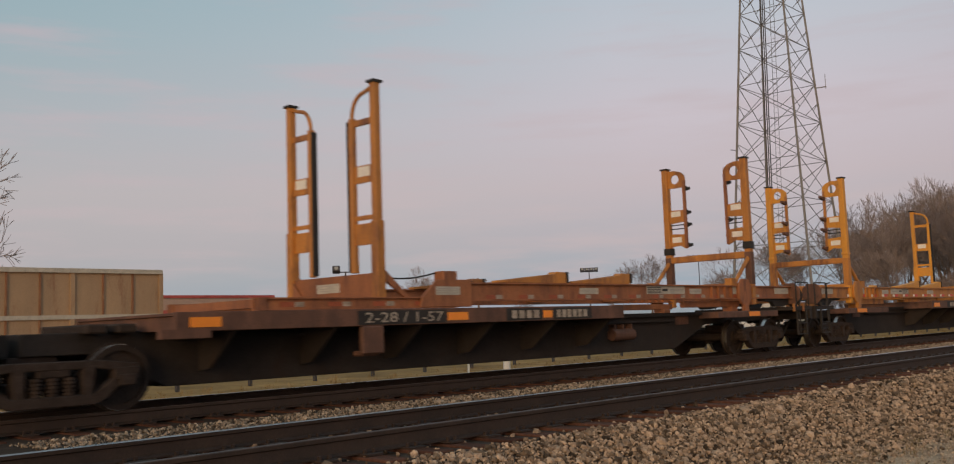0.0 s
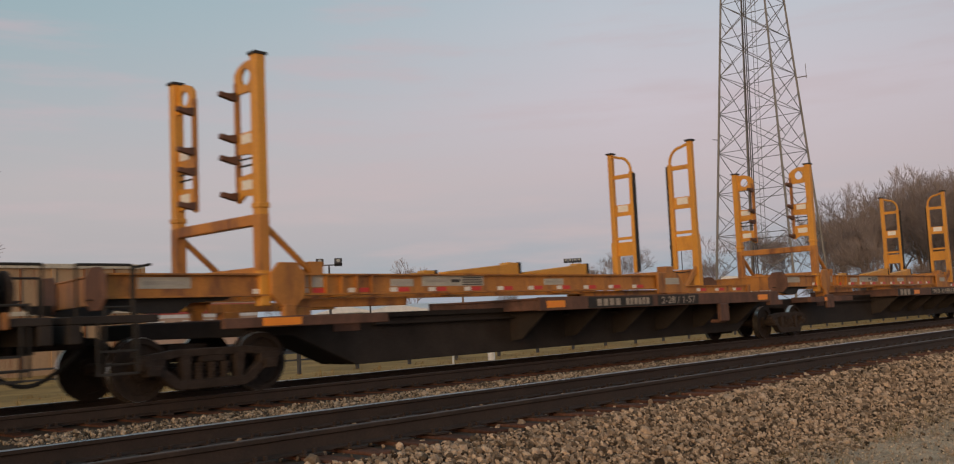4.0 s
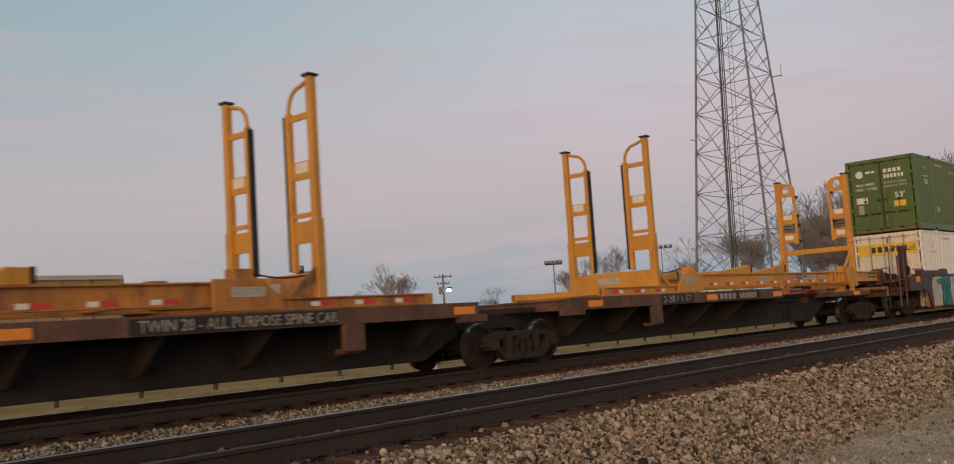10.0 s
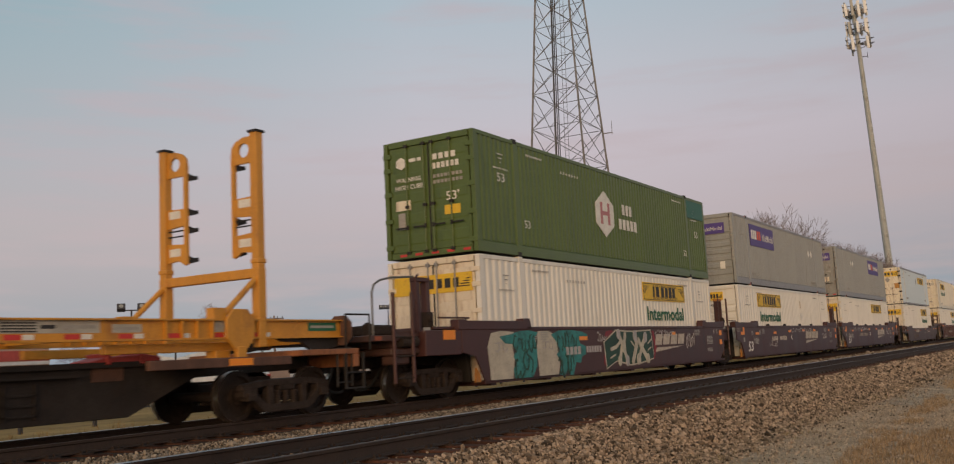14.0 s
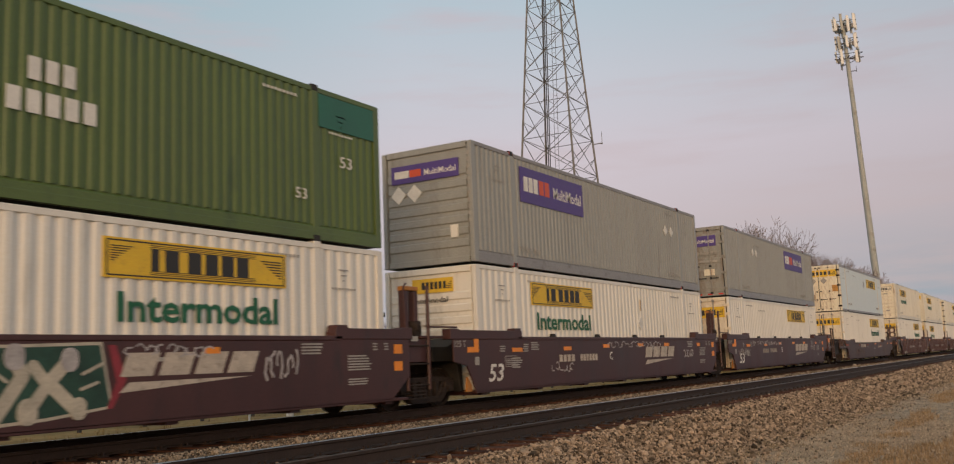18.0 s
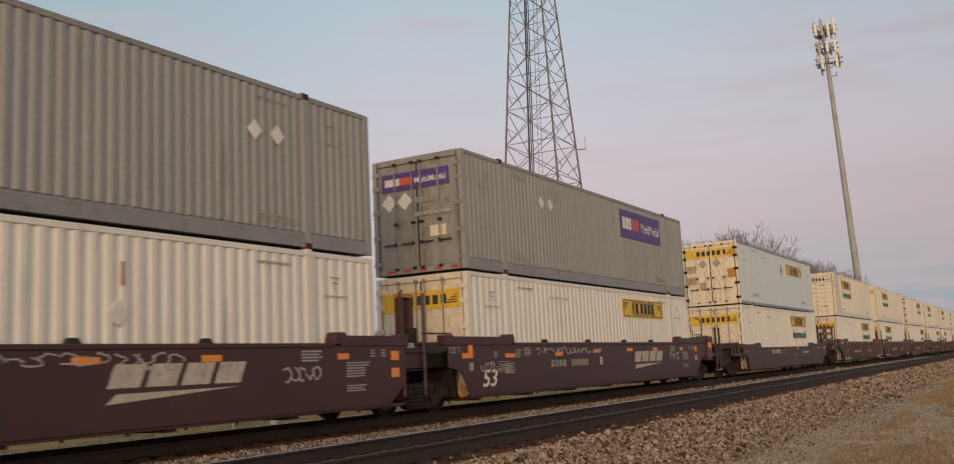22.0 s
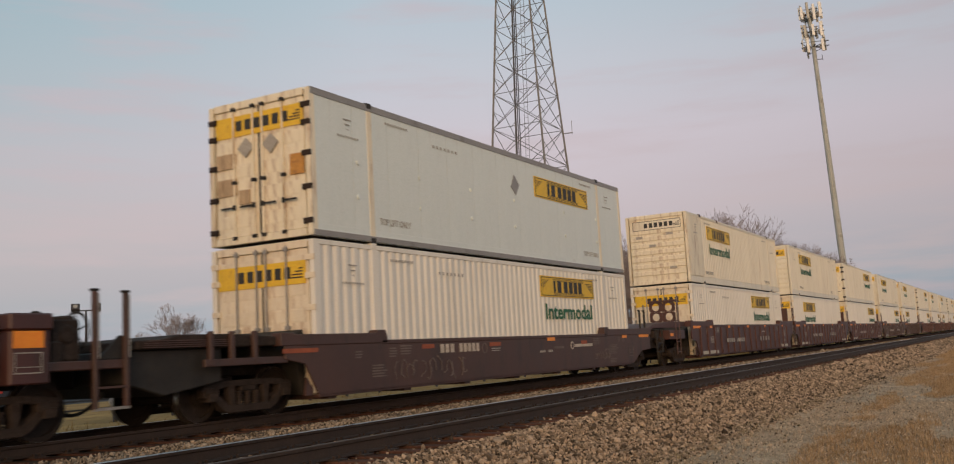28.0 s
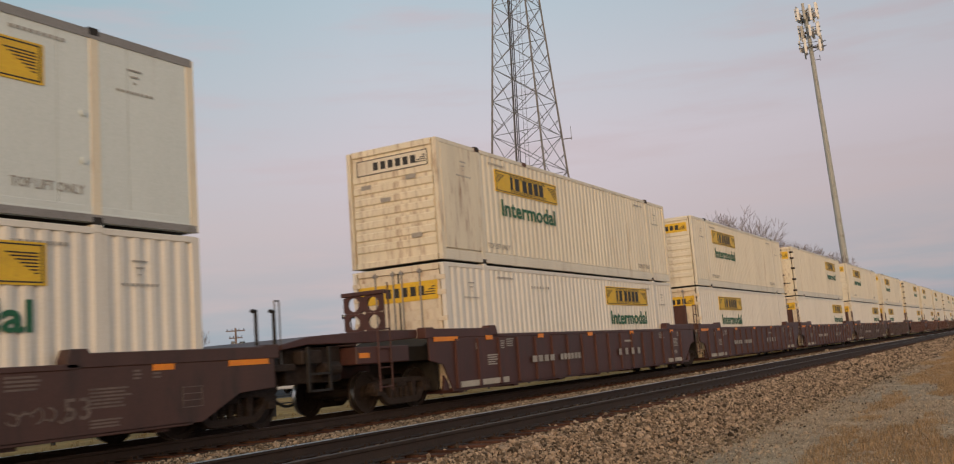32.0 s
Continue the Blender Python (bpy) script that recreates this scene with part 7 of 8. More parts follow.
# the repeats farther along the train: one pair built, then copied
x = 172.0 + PITCH + 1.65
c_up = container(x, Z_UP, M_CREAM, M_CREAM, "front", M_CREAM, G, "cream corrugated container stacked farther along the train")
side_sign(c_up, 2.80, 1.92)
end_sign(c_up, 2.26, 2.05, 0.38, 1.0)
small_marks(c_up, M_FAINT)
c_low = container(x, Z_LOW, M_WHITE, M_WHITE, "doors", M_STAIN, G, "white corrugated container in a well, farther along the train")
side_sign(c_low, 2.80, 1.95)
end_sign(c_low, 2.12, 2.16, 0.42, 1.09)
c_low2 = container(x + PITCH, Z_LOW, M_WHITE, M_WHITE, "doors", M_STAIN, G, "white corrugated container in a well, farther along the train")
side_sign(c_low2, 11.2, 1.95)
end_sign(c_low2, 2.12, 2.16, 0.42, 1.09)
c_up2 = container(x + PITCH, Z_UP, M_CREAM, M_CREAM, "doors", M_DIRTY, G, "cream corrugated container stacked farther along the train")
side_sign(c_up2, 10.4, 1.95)
end_sign(c_up2, 2.2, 2.0, 0.42, 1.0)
for k in range(3, 18):
    up, low = ((c_up, c_low2), (c_up, c_low), (c_up2, c_low2))[k % 3]
    for src in (up, low):
        MOVING.append((copy_thing(src, pose(x + (k - 1) * PITCH, 0, src.location.z)), x + (k - 1) * PITCH))


# ---- towers and poles ----
def lattice_tower():
    """A four-legged steel tower with crossed bracing, a cable ladder and two side antennas."""
    D, az = 75.0, radians(25.8)
    cx, cy = D * math.cos(az), D * math.sin(az)
    t = thing("lattice_tower", "tall grey steel lattice radio tower with a dark cable run", "tower", (cx, cy, -0.62))
    def radius(z):
        return 3.63 - 0.0824 * (z - 0.62 - 10.2)
    base = az + math.pi / 2 + radians(20.3)
    def leg(k, z):
        a = base + k * math.pi / 2
        r = radius(z)
        return Vector((r * math.cos(a), r * math.sin(a), z))
    for k in range(4):
        part("leg", rod(bmesh.new(), leg(k, 0), leg(k, 45), 0.10, 8, 0.06), M_GALV, t)
        part("footing", bx(bmesh.new(), leg(k, 0).x - 0.5, leg(k, 0).x + 0.5, leg(k, 0).y - 0.5, leg(k, 0).y + 0.5, -0.2, 0.25), M_STORE, t, "concrete footing")
    bays = [0.0]
    while bays[-1] < 44:
        bays.append(bays[-1] + max(1.9, 3.4 - bays[-1] * 0.03))
    for k in range(4):
        for i, (z0, z1) in enumerate(zip(bays, bays[1:])):
            if z1 > 45:
                break
            a0, b0, a1, b1 = leg(k, z0), leg(k + 1, z0), leg(k, z1), leg(k + 1, z1)
            bm = rod(bmesh.new(), a0, b1, 0.030, 5)
            rod(bm, b0, a1, 0.030, 5)
            rod(bm, a1, b1, 0.028, 5)
            m = (a0 + b0 + a1 + b1) / 4
            rod(bm, (a0 + a1) / 2, (a0 + m) / 2, 0.026, 4)
            rod(bm, (b0 + b1) / 2, (b0 + m) / 2, 0.026, 4)
            part("brace", bm, M_GALV, t)
    bm = bmesh.new()
    q0, q1 = leg(3, 0) * 0.8, leg(3, 45) * 0.8
    q0.z, q1.z = 0, 45
    for d in (-0.14, 0.0, 0.14):
        off = Vector((math.sin(az) * d, -math.cos(az) * d, 0))
        rod(bm, q0 + off, q1 + off, 0.045, 5)
    run = part("cable_run", bm, M_CABLE, t, "bundle of dark cables")
    bm = bmesh.new()
    side = Vector((math.sin(az), -math.cos(az), 0))
    for d in (0.55, 0.85):
        rod(bm, q0 + side * d, q1 + side * d, 0.02, 4)
    for i in range(100):
        p = q0.lerp(q1, (i + 0.5) / 100)
        rod(bm, p + side * 0.55, p + side * 0.85, 0.014, 4)
    part("climbing_ladder", bm, M_GALV, t)
    right = Vector((math.sin(az), -math.cos(az), 0))
    z = 0.909 + D * math.tan(radians(12.7)) + 0.62
    p = right * radius(z) * 0.93
    bm = rod(bmesh.new(), (p.x, p.y, z), (p.x + right.x * 0.75, p.y + right.y * 0.75, z + 0.05), 0.04, 6)
    rod(bm, (p.x + right.x * 0.7, p.y + right.y * 0.7, z - 0.1), (p.x + right.x * 0.7, p.y + right.y * 0.7, z + 1.0), 0.02, 6)
    part("whip_antenna", bm, M_GALV, t)
    z = 0.909 + D * math.tan(radians(9.6)) + 0.62
    p = -right * radius(z) * 0.93
    bm = rod(bmesh.new(), (p.x - right.x * 0.1, p.y - right.y * 0.1, z - 0.9), (p.x - right.x * 0.1, p.y - right.y * 0.1, z + 0.5), 0.05, 6)
    rod(bm, (p.x, p.y, z), (p.x - right.x * 0.55, p.y - right.y * 0.55, z + 0.1), 0.03, 6)
    part("side_antenna", bm, M_CABLE, t)


def monopole():
    D, az = 130.0, radians(8.22)
    t = thing("cell_monopole", "olive grey steel cell monopole with three rings of white antennas", "tower", (D * math.cos(az), D * math.sin(az), -0.62))
    top = 0.909 + D * math.tan(radians(18.5)) + 0.62
    pole = part("pole", rod(bmesh.new(), (0, 0, 0), (0, 0, top - 0.9), 0.50, 16, 0.24), M_POLE, t)
    bm = bmesh.new()
    for i in range(36):
        z = 2 + i * 1.0
        r = 0.50 - 0.26 * z / top
        a = az + math.pi + 0.5
        rod(bm, (0.85 * r * math.cos(a), 0.85 * r * math.sin(a), z), ((r + 0.16) * math.cos(a), (r + 0.16) * math.sin(a), z), 0.035, 4)
    part("climbing_pegs", bm, M_ANT, pole)
    rr = random.Random(4)
    for lvl, (z, R, n) in enumerate(((top - 1.5, 1.75, 4), (top - 3.9, 1.70, 3), (top - 6.0, 2.05, 2))):
        bm = bmesh.new()
        for k in range(3):
            a0, a1 = k * 2 * math.pi / 3 + 0.4, (k + 1) * 2 * math.pi / 3 + 0.4
            p, q = (R * math.cos(a0), R * math.sin(a0), z), (R * math.cos(a1), R * math.sin(a1), z)
            for dz in (-0.3, 0.35):
                rod(bm, (p[0], p[1], z + dz), (q[0], q[1], z + dz), 0.045, 5)
            am = (a0 + a1) / 2
            rod(bm, (0, 0, z), (R * 0.5 * math.cos(am), R * 0.5 * math.sin(am), z), 0.09, 6)
        m = part("antenna_mount", bm, M_CABLE, t, "dark triangular antenna mount")
        for k in range(3):
            a0, a1 = k * 2 * math.pi / 3 + 0.4, (k + 1) * 2 * math.pi / 3 + 0.4
            for j in range(n):
                f = (j + 0.5) / n
                px, py = R * (math.cos(a0) * (1 - f) + math.cos(a1) * f) * 1.05, R * (math.sin(a0) * (1 - f) + math.sin(a1) * f) * 1.05
                h = rr.uniform(1.5, 2.3) / 2
                bm = bx(bmesh.new(), -0.08, 0.08, -0.17, 0.17, -h, h)
                o = part("panel_antenna", bm, M_ANT if rr.random() < 0.75 else M_GREY, m, "", 0.02, at=(px, py, z + rr.uniform(-0.2, 0.3)))
                o.rotation_euler.z = (a0 + a1) / 2
                o2 = part("radio_box", bx(bmesh.new(), -0.15, 0.15, -0.15, 0.15, -0.3, 0.3), M_GREYD, m, at=(px * 0.8, py * 0.8, z - 0.35))
    bm = rod(bmesh.new(), (0.3, -0.9, top - 7.8), (0, 0, top - 7.8), 0.05, 5)
    rod(bm, (0.3, -0.9, top - 8.0), (0.3, -0.9, top - 7.2), 0.03, 5)
    part("side_antenna", bm, M_CABLE, t)
    t.rotation_euler.y = radians(0.2)
    t.rotation_euler.x = radians(-1.9)


lattice_tower()
monopole()


def lamp_pole(az, D, z, lit, label, heads=2, wide=0.9):
    a = radians(az)
    t = thing("light_pole", label, "light pole", (D * math.cos(a), D * math.sin(a), -0.62))
    top = z + 0.62
    part("pole", rod(bmesh.new(), (0, 0, 0), (0, 0, top), 0.14, 8, 0.08), M_CABLE, t)
    rx, ry = math.sin(a), -math.cos(a)
    part("crossarm", rod(bmesh.new(), (-rx * wide, -ry * wide, top), (rx * wide, ry * wide, top), 0.06, 6), M_CABLE, t)
    for k in range(heads):
        d = -wide + 2 * wide * k / max(1, heads - 1)
        h = part("lamp_head", bx(bmesh.new(), -0.35, 0.30, -0.38, 0.38, -0.30, 0.30), M_CABLE, t, "", 0.05, at=(rx * d, ry * d, top + 0.25))
        h.rotation_euler = (0, radians(25), a)
        g = part("lens", rod(bmesh.new(), (-0.372, 0, 0), (-0.352, 0, 0), 0.19, 16), M_LAMP if lit else M_GREY, h, "glowing warm lens" if lit else "")
    return t


lamp_pole(51.75, 95, 0.909 + 95 * math.tan(radians(3.45)), False, "dark steel parking-lot pole with two unlit floodlights")
lamp_pole(49.40, 105, 0.909 + 105 * math.tan(radians(1.30)), True, "low pole with two lit warm floodlights", 2, 0.45)


def utility_pole(az, D, top, lamp):
    a = radians(az)
    t = thing("utility_pole", "wooden utility pole with a crossarm and a lit street lamp", "utility pole", (D * math.cos(a), D * math.sin(a), -0.62))
    zt, zl = 0.909 + 0.62 + D * math.tan(radians(top)), 0.909 + 0.62 + D * math.tan(radians(lamp))
    rx, ry = math.sin(a), -math.cos(a)
    part("pole", rod(bmesh.new(), (0, 0, 0), (0, 0, zt), 0.17, 8, 0.11), M_BARK, t)
    for dz, w in ((0.35, 1.15), (1.2, 0.8)):
        arm = part("crossarm", rod(bmesh.new(), (-rx * w, -ry * w, zt - dz), (rx * w, ry * w, zt - dz), 0.07, 6), M_BARK, t)
        for k in (-0.85, -0.35, 0.35, 0.85):
            part("insulator", rod(bmesh.new(), (rx * w * k, ry * w * k, zt - dz + 0.071), (rx * w * k, ry * w * k, zt - dz + 0.26), 0.05, 6), M_CABLE, arm)
    part("transformer", rod(bmesh.new(), (-rx * 0.38, -ry * 0.38, zt - 2.5), (-rx * 0.38, -ry * 0.38, zt - 1.6), 0.24, 10), M_GALV, t)
    part("lamp_arm", rod(bmesh.new(), (0, 0, zl + 0.1), (rx * 0.75, ry * 0.75, zl + 0.35), 0.045, 6), M_CABLE, t)
    head = part("lamp_head", bx(bmesh.new(), -0.30, 0.30, -0.22, 0.22, -0.10, 0.12), M_CABLE, t, "", 0.04, at=(rx * 0.75, ry * 0.75, zl + 0.30))
    part("lens", rod(bmesh.new(), (-0.12, 0, -0.42), (-0.10, 0, -0.105), 0.30, 14, 0.24), M_LAMP, head, "glowing warm globe")


utility_pole(43.87, 120, 2.85, 1.85)
lamp_pole(37.2, 170, 0.909 + 170 * math.tan(radians(3.0)), False, "tall distant mast with a cluster of lamps", 4, 1.2)
lamp_pole(30.8, 210, 0.909 + 210 * math.tan(radians(3.5)), False, "tall thin sports-field light mast", 5, 2.0)


# ---- trees ----
def tree_meshes(seed, height, spread=1.0, depth=6, lean=0.0, bushy=1.0):
    """A bare winter tree: trunk and limbs in one mesh, the fine twigs in another."""
    r = random.Random(seed)
    segs = {0: [], 1: []}
    def grow(p, d, length, rad, lvl):
        n = 3 if lvl < 2 else 2
        for _ in range(n):
            q = p + d * (length / n)
            segs[0 if lvl < 3 else 1].append((p, q, rad, rad * 0.88))
            p, rad = q, rad * 0.88
            d = (d + Vector((r.gauss(0, 0.11), r.gauss(0, 0.11), r.gauss(0.03, 0.07)))).normalized()
            if 1 <= lvl < depth and r.random() < 0.45:
                branch(p, d, length * 0.62, rad * 0.5, lvl + 1 + (lvl > 2))
        if lvl >= depth:
            return
        k = r.choice((2, 3)) if lvl else r.choice((3, 4))
        for i in range(k):
            branch(p, d, length * r.uniform(0.66, 0.90), rad * r.uniform(0.55, 0.72), lvl + 1)
    def branch(p, d, length, rad, lvl):
        if lvl > depth:
            return
        ang, az = r.uniform(0.22, 0.70) * spread, r.uniform(0, 6.28)
        u = d.orthogonal().normalized()
        w = d.cross(u)
        nd = d * math.cos(ang) + (u * math.cos(az) + w * math.sin(az)) * math.sin(ang)
        grow(p, (nd + Vector((0, 0, 0.10))).normalized(), length, rad, lvl)
    grow(Vector((0, 0, 0)), Vector((lean, 0, 1)).normalized(), height * 0.24, height * 0.016, 0)
    out = []
    for key, n, material, nm in ((0, 6, M_BARK, "trunk"), (1, 3, M_TWIG, "crown")):
        v, f = [], []
        for p, q, a, b in segs[key]:
            a, b = max(a, 0.022 * bushy), max(b, 0.014 * bushy)
            d = (q - p).normalized()
            u = d.orthogonal().normalized()
            w = d.cross(u)
            i = len(v)
            for c, rad in ((p, a), (q, b)):
                for k in range(n):
                    t = 2 * math.pi * k / n
                    v.append(tuple(c + rad * (math.cos(t) * u + math.sin(t) * w)))
            f += [(i + k, i + (k + 1) % n, i + n + (k + 1) % n, i + n + k) for k in range(n)]
        top = max((p[2] for p in v), default=1)
        me = bpy.data.meshes.new(nm)
        me.from_pydata(v, [], f)
        me.materials.append(material)
        out.append(me)
    h = max(v.co.z for v in out[1].vertices)
    for me in out:
        for vert in me.vertices:
            vert.co *= height / h
    return out


KINDS = [tree_meshes(s, 10.0, sp, 7, bushy=b) for s, sp, b in ((1, 1.0, 0.55), (2, 1.15, 0.55), (3, 0.9, 0.55), (7, 1.25, 0.55))]


def tree(az, D, h, k, label="bare winter tree with a fine grey-brown crown", turn=0.0, group="bare trees"):
    a = radians(az)
    t = thing("tree", label, "tree", (D * math.cos(a), D * math.sin(a), -0.65), group)
    t.scale = (h / 10,) * 3
    t.rotation_euler.z = turn
    for nm, me in zip(("trunk", "crown"), KINDS[k]):
        part(nm, me, None, t)
    return t


rt = random.Random(9)
def top_at(D, el):
    return 0.909 + 0.65 + D * math.tan(radians(el))
tree(74.6, 46, top_at(46, 11.8), 3, "tall bare tree beside the lot", 0.4)
tree(54.5, 150, top_at(150, 2.45), 1, turn=1)
tree(46.7, 130, top_at(130, 3.75), 0, turn=2.0)
tree(33.6, 150, top_at(150, 4.0), 3, turn=1.1)
tree(35.4, 165, top_at(165, 3.2), 2, turn=2.1)
tree(48.6, 190, top_at(190, 2.2), 2, turn=0.3)
tree(41.0, 230, top_at(230, 2.0), 1, turn=0.8)
tree(28.2, 140, top_at(140, 4.2), 1, turn=1.7)
tree(26.2, 135, top_at(135, 5.0), 0, turn=0.2)
tree(24.6, 150, top_at(150, 4.4), 2, turn=2.9)
for az, el, D in ((22.9, 5.6, 92), (21.7, 6.3, 98), (20.3, 6.8, 95), (19.0, 7.2, 100), (17.7, 7.5, 98), (16.4, 7.8, 102), (15.2, 7.7, 108), (14.2, 7.1, 112), (13.2, 6.4, 118),
                  (12.2, 5.9, 125), (11.2, 5.4, 132), (10.3, 4.8, 140), (9.3, 4.8, 150), (20.9, 5.2, 120), (18.4, 6.0, 125), (16.9, 6.2, 130), (14.8, 6.2, 135), (12.7, 5.4, 145), (21.2, 4.4, 88), (22.3, 5.0, 110), (19.7, 6.2, 112), (17.2, 7.0, 118), (15.8, 7.2, 122), (13.7, 6.6, 128), (11.7, 5.6, 138), (18.1, 6.9, 92), (19.5, 5.6, 86), (16.1, 6.4, 90)):
    tree(az, D, top_at(D, el - 0.25), rt.randrange(4), "bare tree in the tree line beyond the train", rt.uniform(0, 6), "tree line beyond the tracks")


for k in range(22):
    az = 9.6 + k * 0.40
    el = float(np.interp(az, [9.3, 11.2, 13.2, 15.2, 16.4, 18.0], [4.5, 5.5, 6.1, 7.1, 7.0, 6.3])) + rt.uniform(-0.7, 0.1)
    D = rt.uniform(100, 140)
    tree(az, D, top_at(D, el), rt.randrange(4), "bare tree in the tree line beyond the train", rt.uniform(0, 6), "tree line beyond the tracks")
for k in range(26):
    az = 9.5 + k * 0.56
    D = rt.uniform(84, 120)
    tree(az, D, rt.uniform(3.5, 6.5), rt.randrange(4), "low bare shrub at the foot of the tree line", rt.uniform(0, 6), "undergrowth of the tree line")


# ---- beyond the train ----
def tan_wall():
    """The row of ribbed tan steel boxes behind the grass."""
    y = 38.0
    for i, (x0, x1, h) in enumerate(((7.4, 20.0, 3.80),)):
        t = thing("storage_container", "long rust-streaked tan steel storage box with ribs", "container", ((x0 + x1) / 2, y, -0.62))
        w = (x1 - x0) / 2
        part("body", bx(bmesh.new(), -w, w, 0.06, 2.6, 0.15, h + 0.48), M_TAN, t)
        n = 10
        for k in range(n + 1):
            x = -w + 2 * w * k / n
            big = k % 4 == 3 or k in (0, n)
            part("rib", bx(bmesh.new(), x - (0.09 if big else 0.035), x + (0.09 if big else 0.035), -0.02 if big else 0.0, 0.10, 0.15, h + 0.45), M_TAN if big else M_RIB, t, "" if big else "rust-darkened rib")
        part("band", bx(bmesh.new(), -w, w, -0.03, 0.06, 1.35 + 1.0, 1.52 + 1.0), M_PLATE, t, "pale horizontal band")
        part("top_rail", bx(bmesh.new(), -w - 0.05, w + 0.05, -0.06, 0.2, h + 0.40, h + 0.58), M_PLATE, t, "pale top rail")
        part("base_rail", bx(bmesh.new(), -w, w, -0.04, 0.2, 0.0, 0.2), M_TAN, t)
        part("lid", bx(bmesh.new(), -w, w, 0.05, 2.6, h + 0.46, h + 0.52), M_TAN, t)


tan_wall()


def store():
    y, x0, x1, h = 80.0, 8.0, 54.0, 5.0
    t = thing("store_building", "low tan store building with a red band under its parapet", "building", (0, y, -0.62))
    part("wall", bx(bmesh.new(), x0, x1, 0, 20, 0, h), M_STORE, t)
    part("band", bx(bmesh.new(), x0 - 0.05, x1 + 0.05, -0.08, 20.05, h - 2.0, h - 1.1), M_STORER, t, "red painted band")
    part("band", bx(bmesh.new(), x0 - 0.05, x1 + 0.05, -0.06, 20.05, h - 2.35, h - 2.05), M_ROOF, t, "pale band")
    part("parapet", bx(bmesh.new(), x0 - 0.1, x1 + 0.1, -0.12, 20.1, h, h + 0.25), M_STORER, t, "dull red parapet coping")
    for k in range(9):
        x = x0 + 3 + k * 5
        wd = part("window", bx(bmesh.new(), x, x + 3.0, -0.02, 0.05, 0.8, 2.3), M_GLASS, t)
        part("window_frame", bx(bmesh.new(), x - 0.1, x + 3.1, -0.04, 0.0, 2.3, 2.42), M_ROOF, wd)


store()


def shed(x0, x1, y, h, label):
    t = thing("shed", label, "building", (0, y, -0.62), "low pale sheds in the distance")
    part("wall", bx(bmesh.new(), x0, x1, 0, 16, 0, h), M_ROOF, t)
    part("roof", prism(bmesh.new(), [(-0.5, h), (8, h + 1.2), (16.5, h)], x0 - 0.4, x1 + 0.4, "x"), M_ROOF, t, "pale metal roof")
    for k in range(int((x1 - x0) / 7)):
        d = part("door", bx(bmesh.new(), x0 + 2 + k * 7, x0 + 5.5 + k * 7, -0.05, 0.02, 0, 2.4), M_STORE, t)


shed(78, 118, 78, 2.3, "long low pale metal shed")
shed(126, 190, 92, 2.6, "low pale metal shed farther off")
shed(104, 128, 120, 3.2, "pale metal shed behind the lot")
gable = thing("shed", "pale metal shed with a gabled roof behind the tower", "building", (130 * math.cos(radians(27.2)), 130 * math.sin(radians(27.2)), -0.62), "low pale sheds in the distance")
gable.rotation_euler.z = radians(27.2)
part("wall", bx(bmesh.new(), 0, 20, -3.2, 3.2, 0, 3.3), M_ROOF, gable)
part("roof", prism(bmesh.new(), [(-3.6, 3.2), (-1.6, 5.2), (3.2, 5.4), (3.6, 3.2)], -0.3, 20.3, "x"), M_ROOF, gable, "pale metal roof")


def fence():
    t = thing("lot_fence", "low dark post-and-rail fence along the grass", "fence", (0, 24.2, -0.60))
    me = finish(bx(bmesh.new(), -0.05, 0.05, -0.05, 0.05, 0, 0.75), "post", M_CABLE, 0.01)
    for k in range(43):
        part("post", me, M_CABLE, t, at=(4 + k * 2.3, 0, 0))
    for z in (0.42, 0.68):
        part("rail", bx(bmesh.new(), 4, 4 + 42 * 2.3, -0.02, 0.02, z, z + 0.05), M_CABLE, t)


fence()
for x, y, r, h, lab in ((21.9, 21.6, 0.035, 0.42, "thin white marker post in the grass"), (24.6, 22.4, 0.13, 0.46, "short thick white pipe in the grass")):
    t = thing("marker_post", lab, "post", (x, y, -0.62), "white posts in the grass")
    part("post", rod(bmesh.new(), (0, 0, 0), (0, 0, h), r, 10), M_ANT, t)
    part("cap", rod(bmesh.new(), (0, 0, h), (0, 0, h + 0.04), r * 1.1, 10, r * 0.6), M_ANT, t)


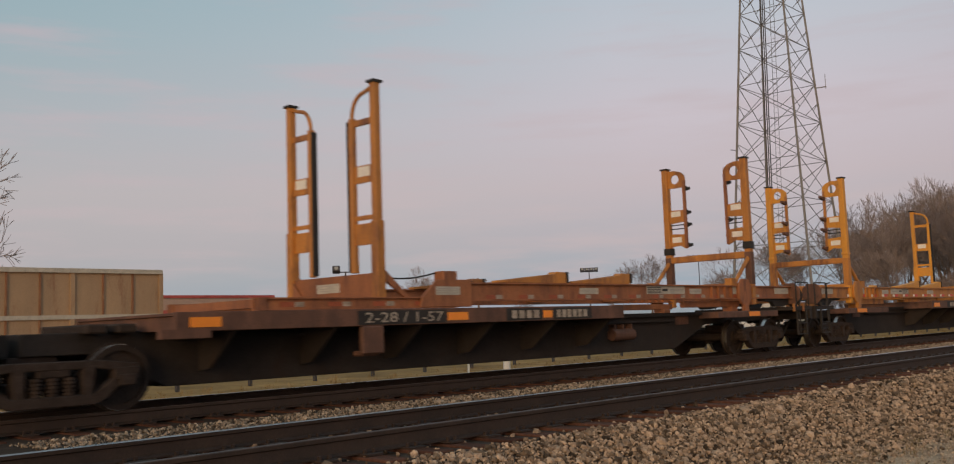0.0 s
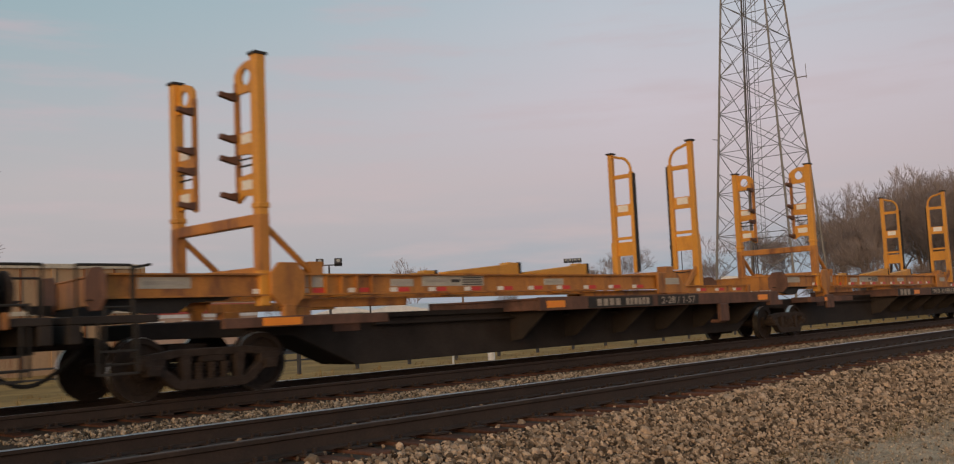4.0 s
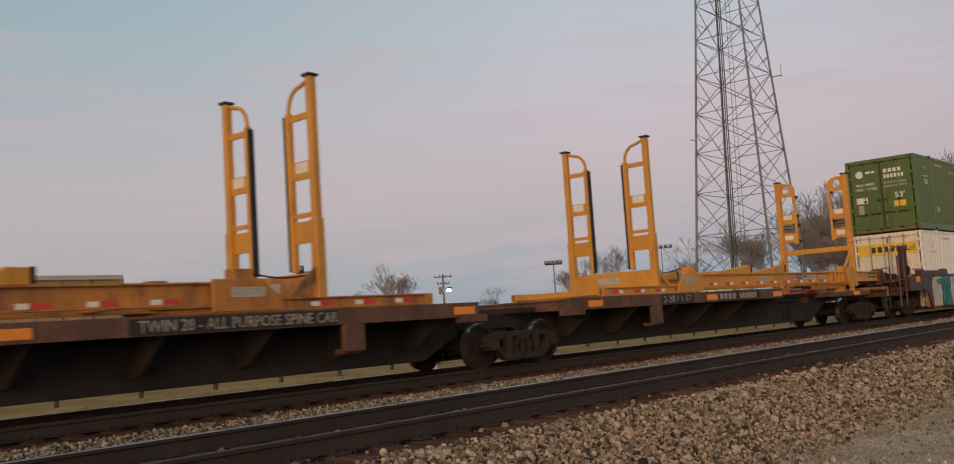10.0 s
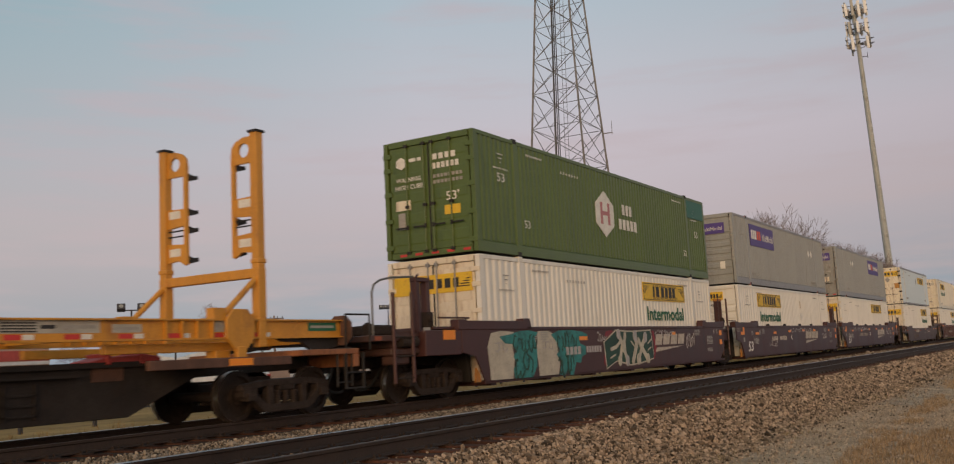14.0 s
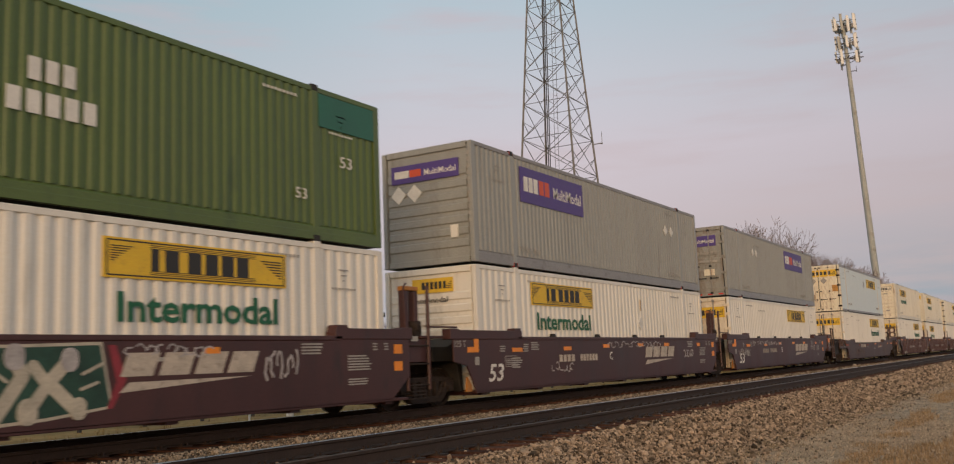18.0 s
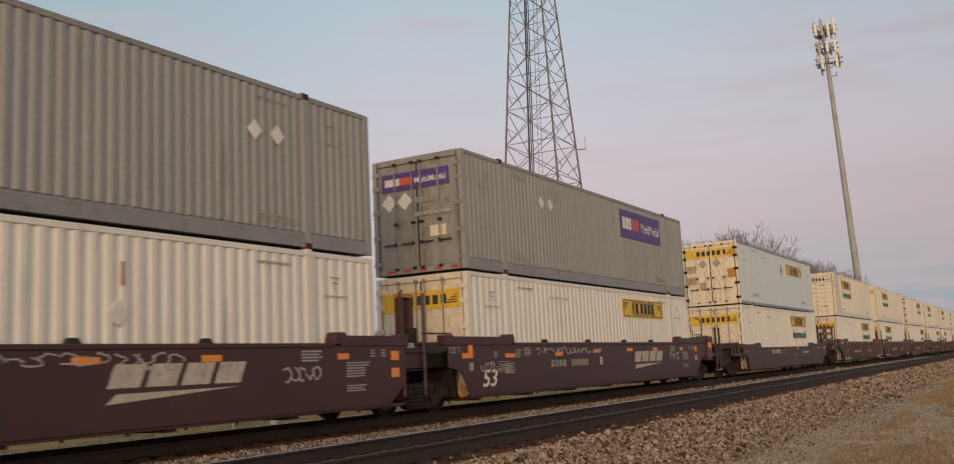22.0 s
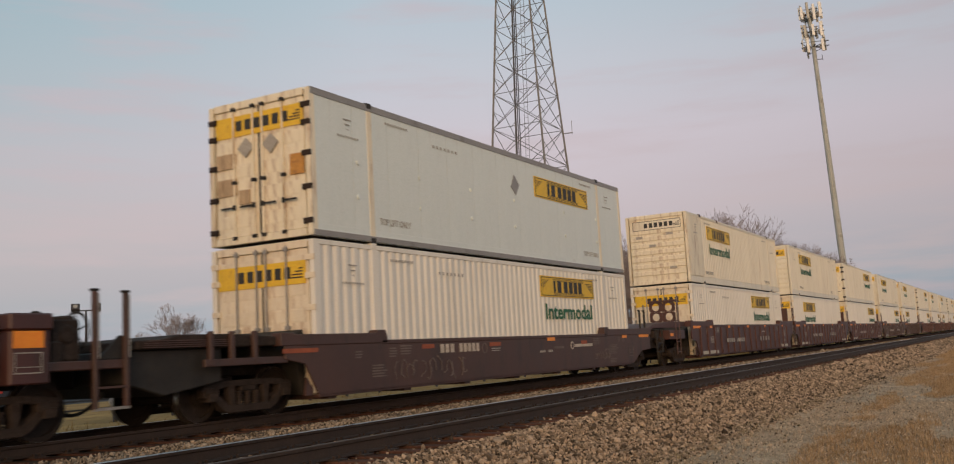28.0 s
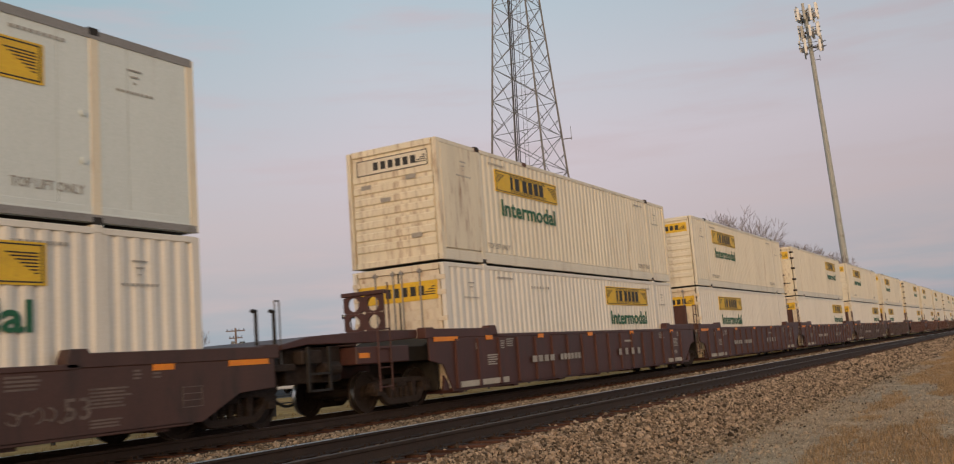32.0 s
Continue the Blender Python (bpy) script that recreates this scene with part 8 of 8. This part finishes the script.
def parked(x, y, turn, paint, label, tail=False, tall=False):
    t = thing("car", label, "car", (x, y, -0.6), "cars in the lot")
    t.rotation_euler.z = turn
    h = 1.75 if tall else 1.42
    prof = [(-2.2, 0.35), (2.2, 0.35), (2.25, 0.75), (2.1, 0.92), (1.1, 1.0), (0.45, h), (-1.3, h), (-2.0, 1.05), (-2.25, 0.95)]
    body = part("body", prism(bmesh.new(), prof, -0.85, 0.85), paint, t, bevel=0.05)
    part("window", prism(bmesh.new(), [(0.95, 1.02), (0.38, h - 0.07), (-1.22, h - 0.07), (-1.8, 1.06)], -0.862, 0.862), M_GLASS, body)
    for x2 in (-1.35, 1.4):
        for y2 in (-0.78, 0.78):
            w = part("wheel", rod(bmesh.new(), (x2, y2 - 0.1, 0.33), (x2, y2 + 0.1, 0.33), 0.33, 16), M_RUBBER, t)
            part("rim", rod(bmesh.new(), (x2, y2 - 0.107, 0.33), (x2, y2 + 0.107, 0.33), 0.19, 12), M_GALV, w)
    for y2 in (-0.7, 0.7):
        part("tail_lamp", bx(bmesh.new(), -2.27, -2.2, y2 - 0.14, y2 + 0.14, 0.72, 0.88), M_TAIL if tail else M_TAPER, t)
        part("headlight", bx(bmesh.new(), 2.2, 2.27, y2 - 0.16, y2 + 0.16, 0.65, 0.80), M_ANT, t)


parked(15.6, 46.0, 1.2, M_CARD, "dark car with lit tail lamps on the lot", True)
parked(33.0, 47.0, 0.2, M_CARD, "dark car parked on the lot")
parked(58.0, 50.0, 1.5, M_CARW, "white van parked on the lot", False, True)
parked(70.0, 50.0, 1.5, M_CARD, "dark car parked far along the lot")
parked(50.5, 52.0, 1.5, M_CARW, "white car parked on the lot")


# ---- what moves ----
def motions():
    n = len(TRAVEL)
    for ob, x0 in MOVING:
        ob.parent = None
        walk(ob, [(float(t), pose(x0 - TRAVEL[t], YT, ob.location.z)) for t in range(n)])
    steps = [i / 10 for i in range(321)]
    gone = np.interp(steps, range(n), TRAVEL)
    for w, dx in ROLLING:
        walk(w, [(t, pose(dx, 0, WHEEL_R, 0, math.degrees(-g / WHEEL_R), 0)) for t, g in zip(steps, gone)])


motions()
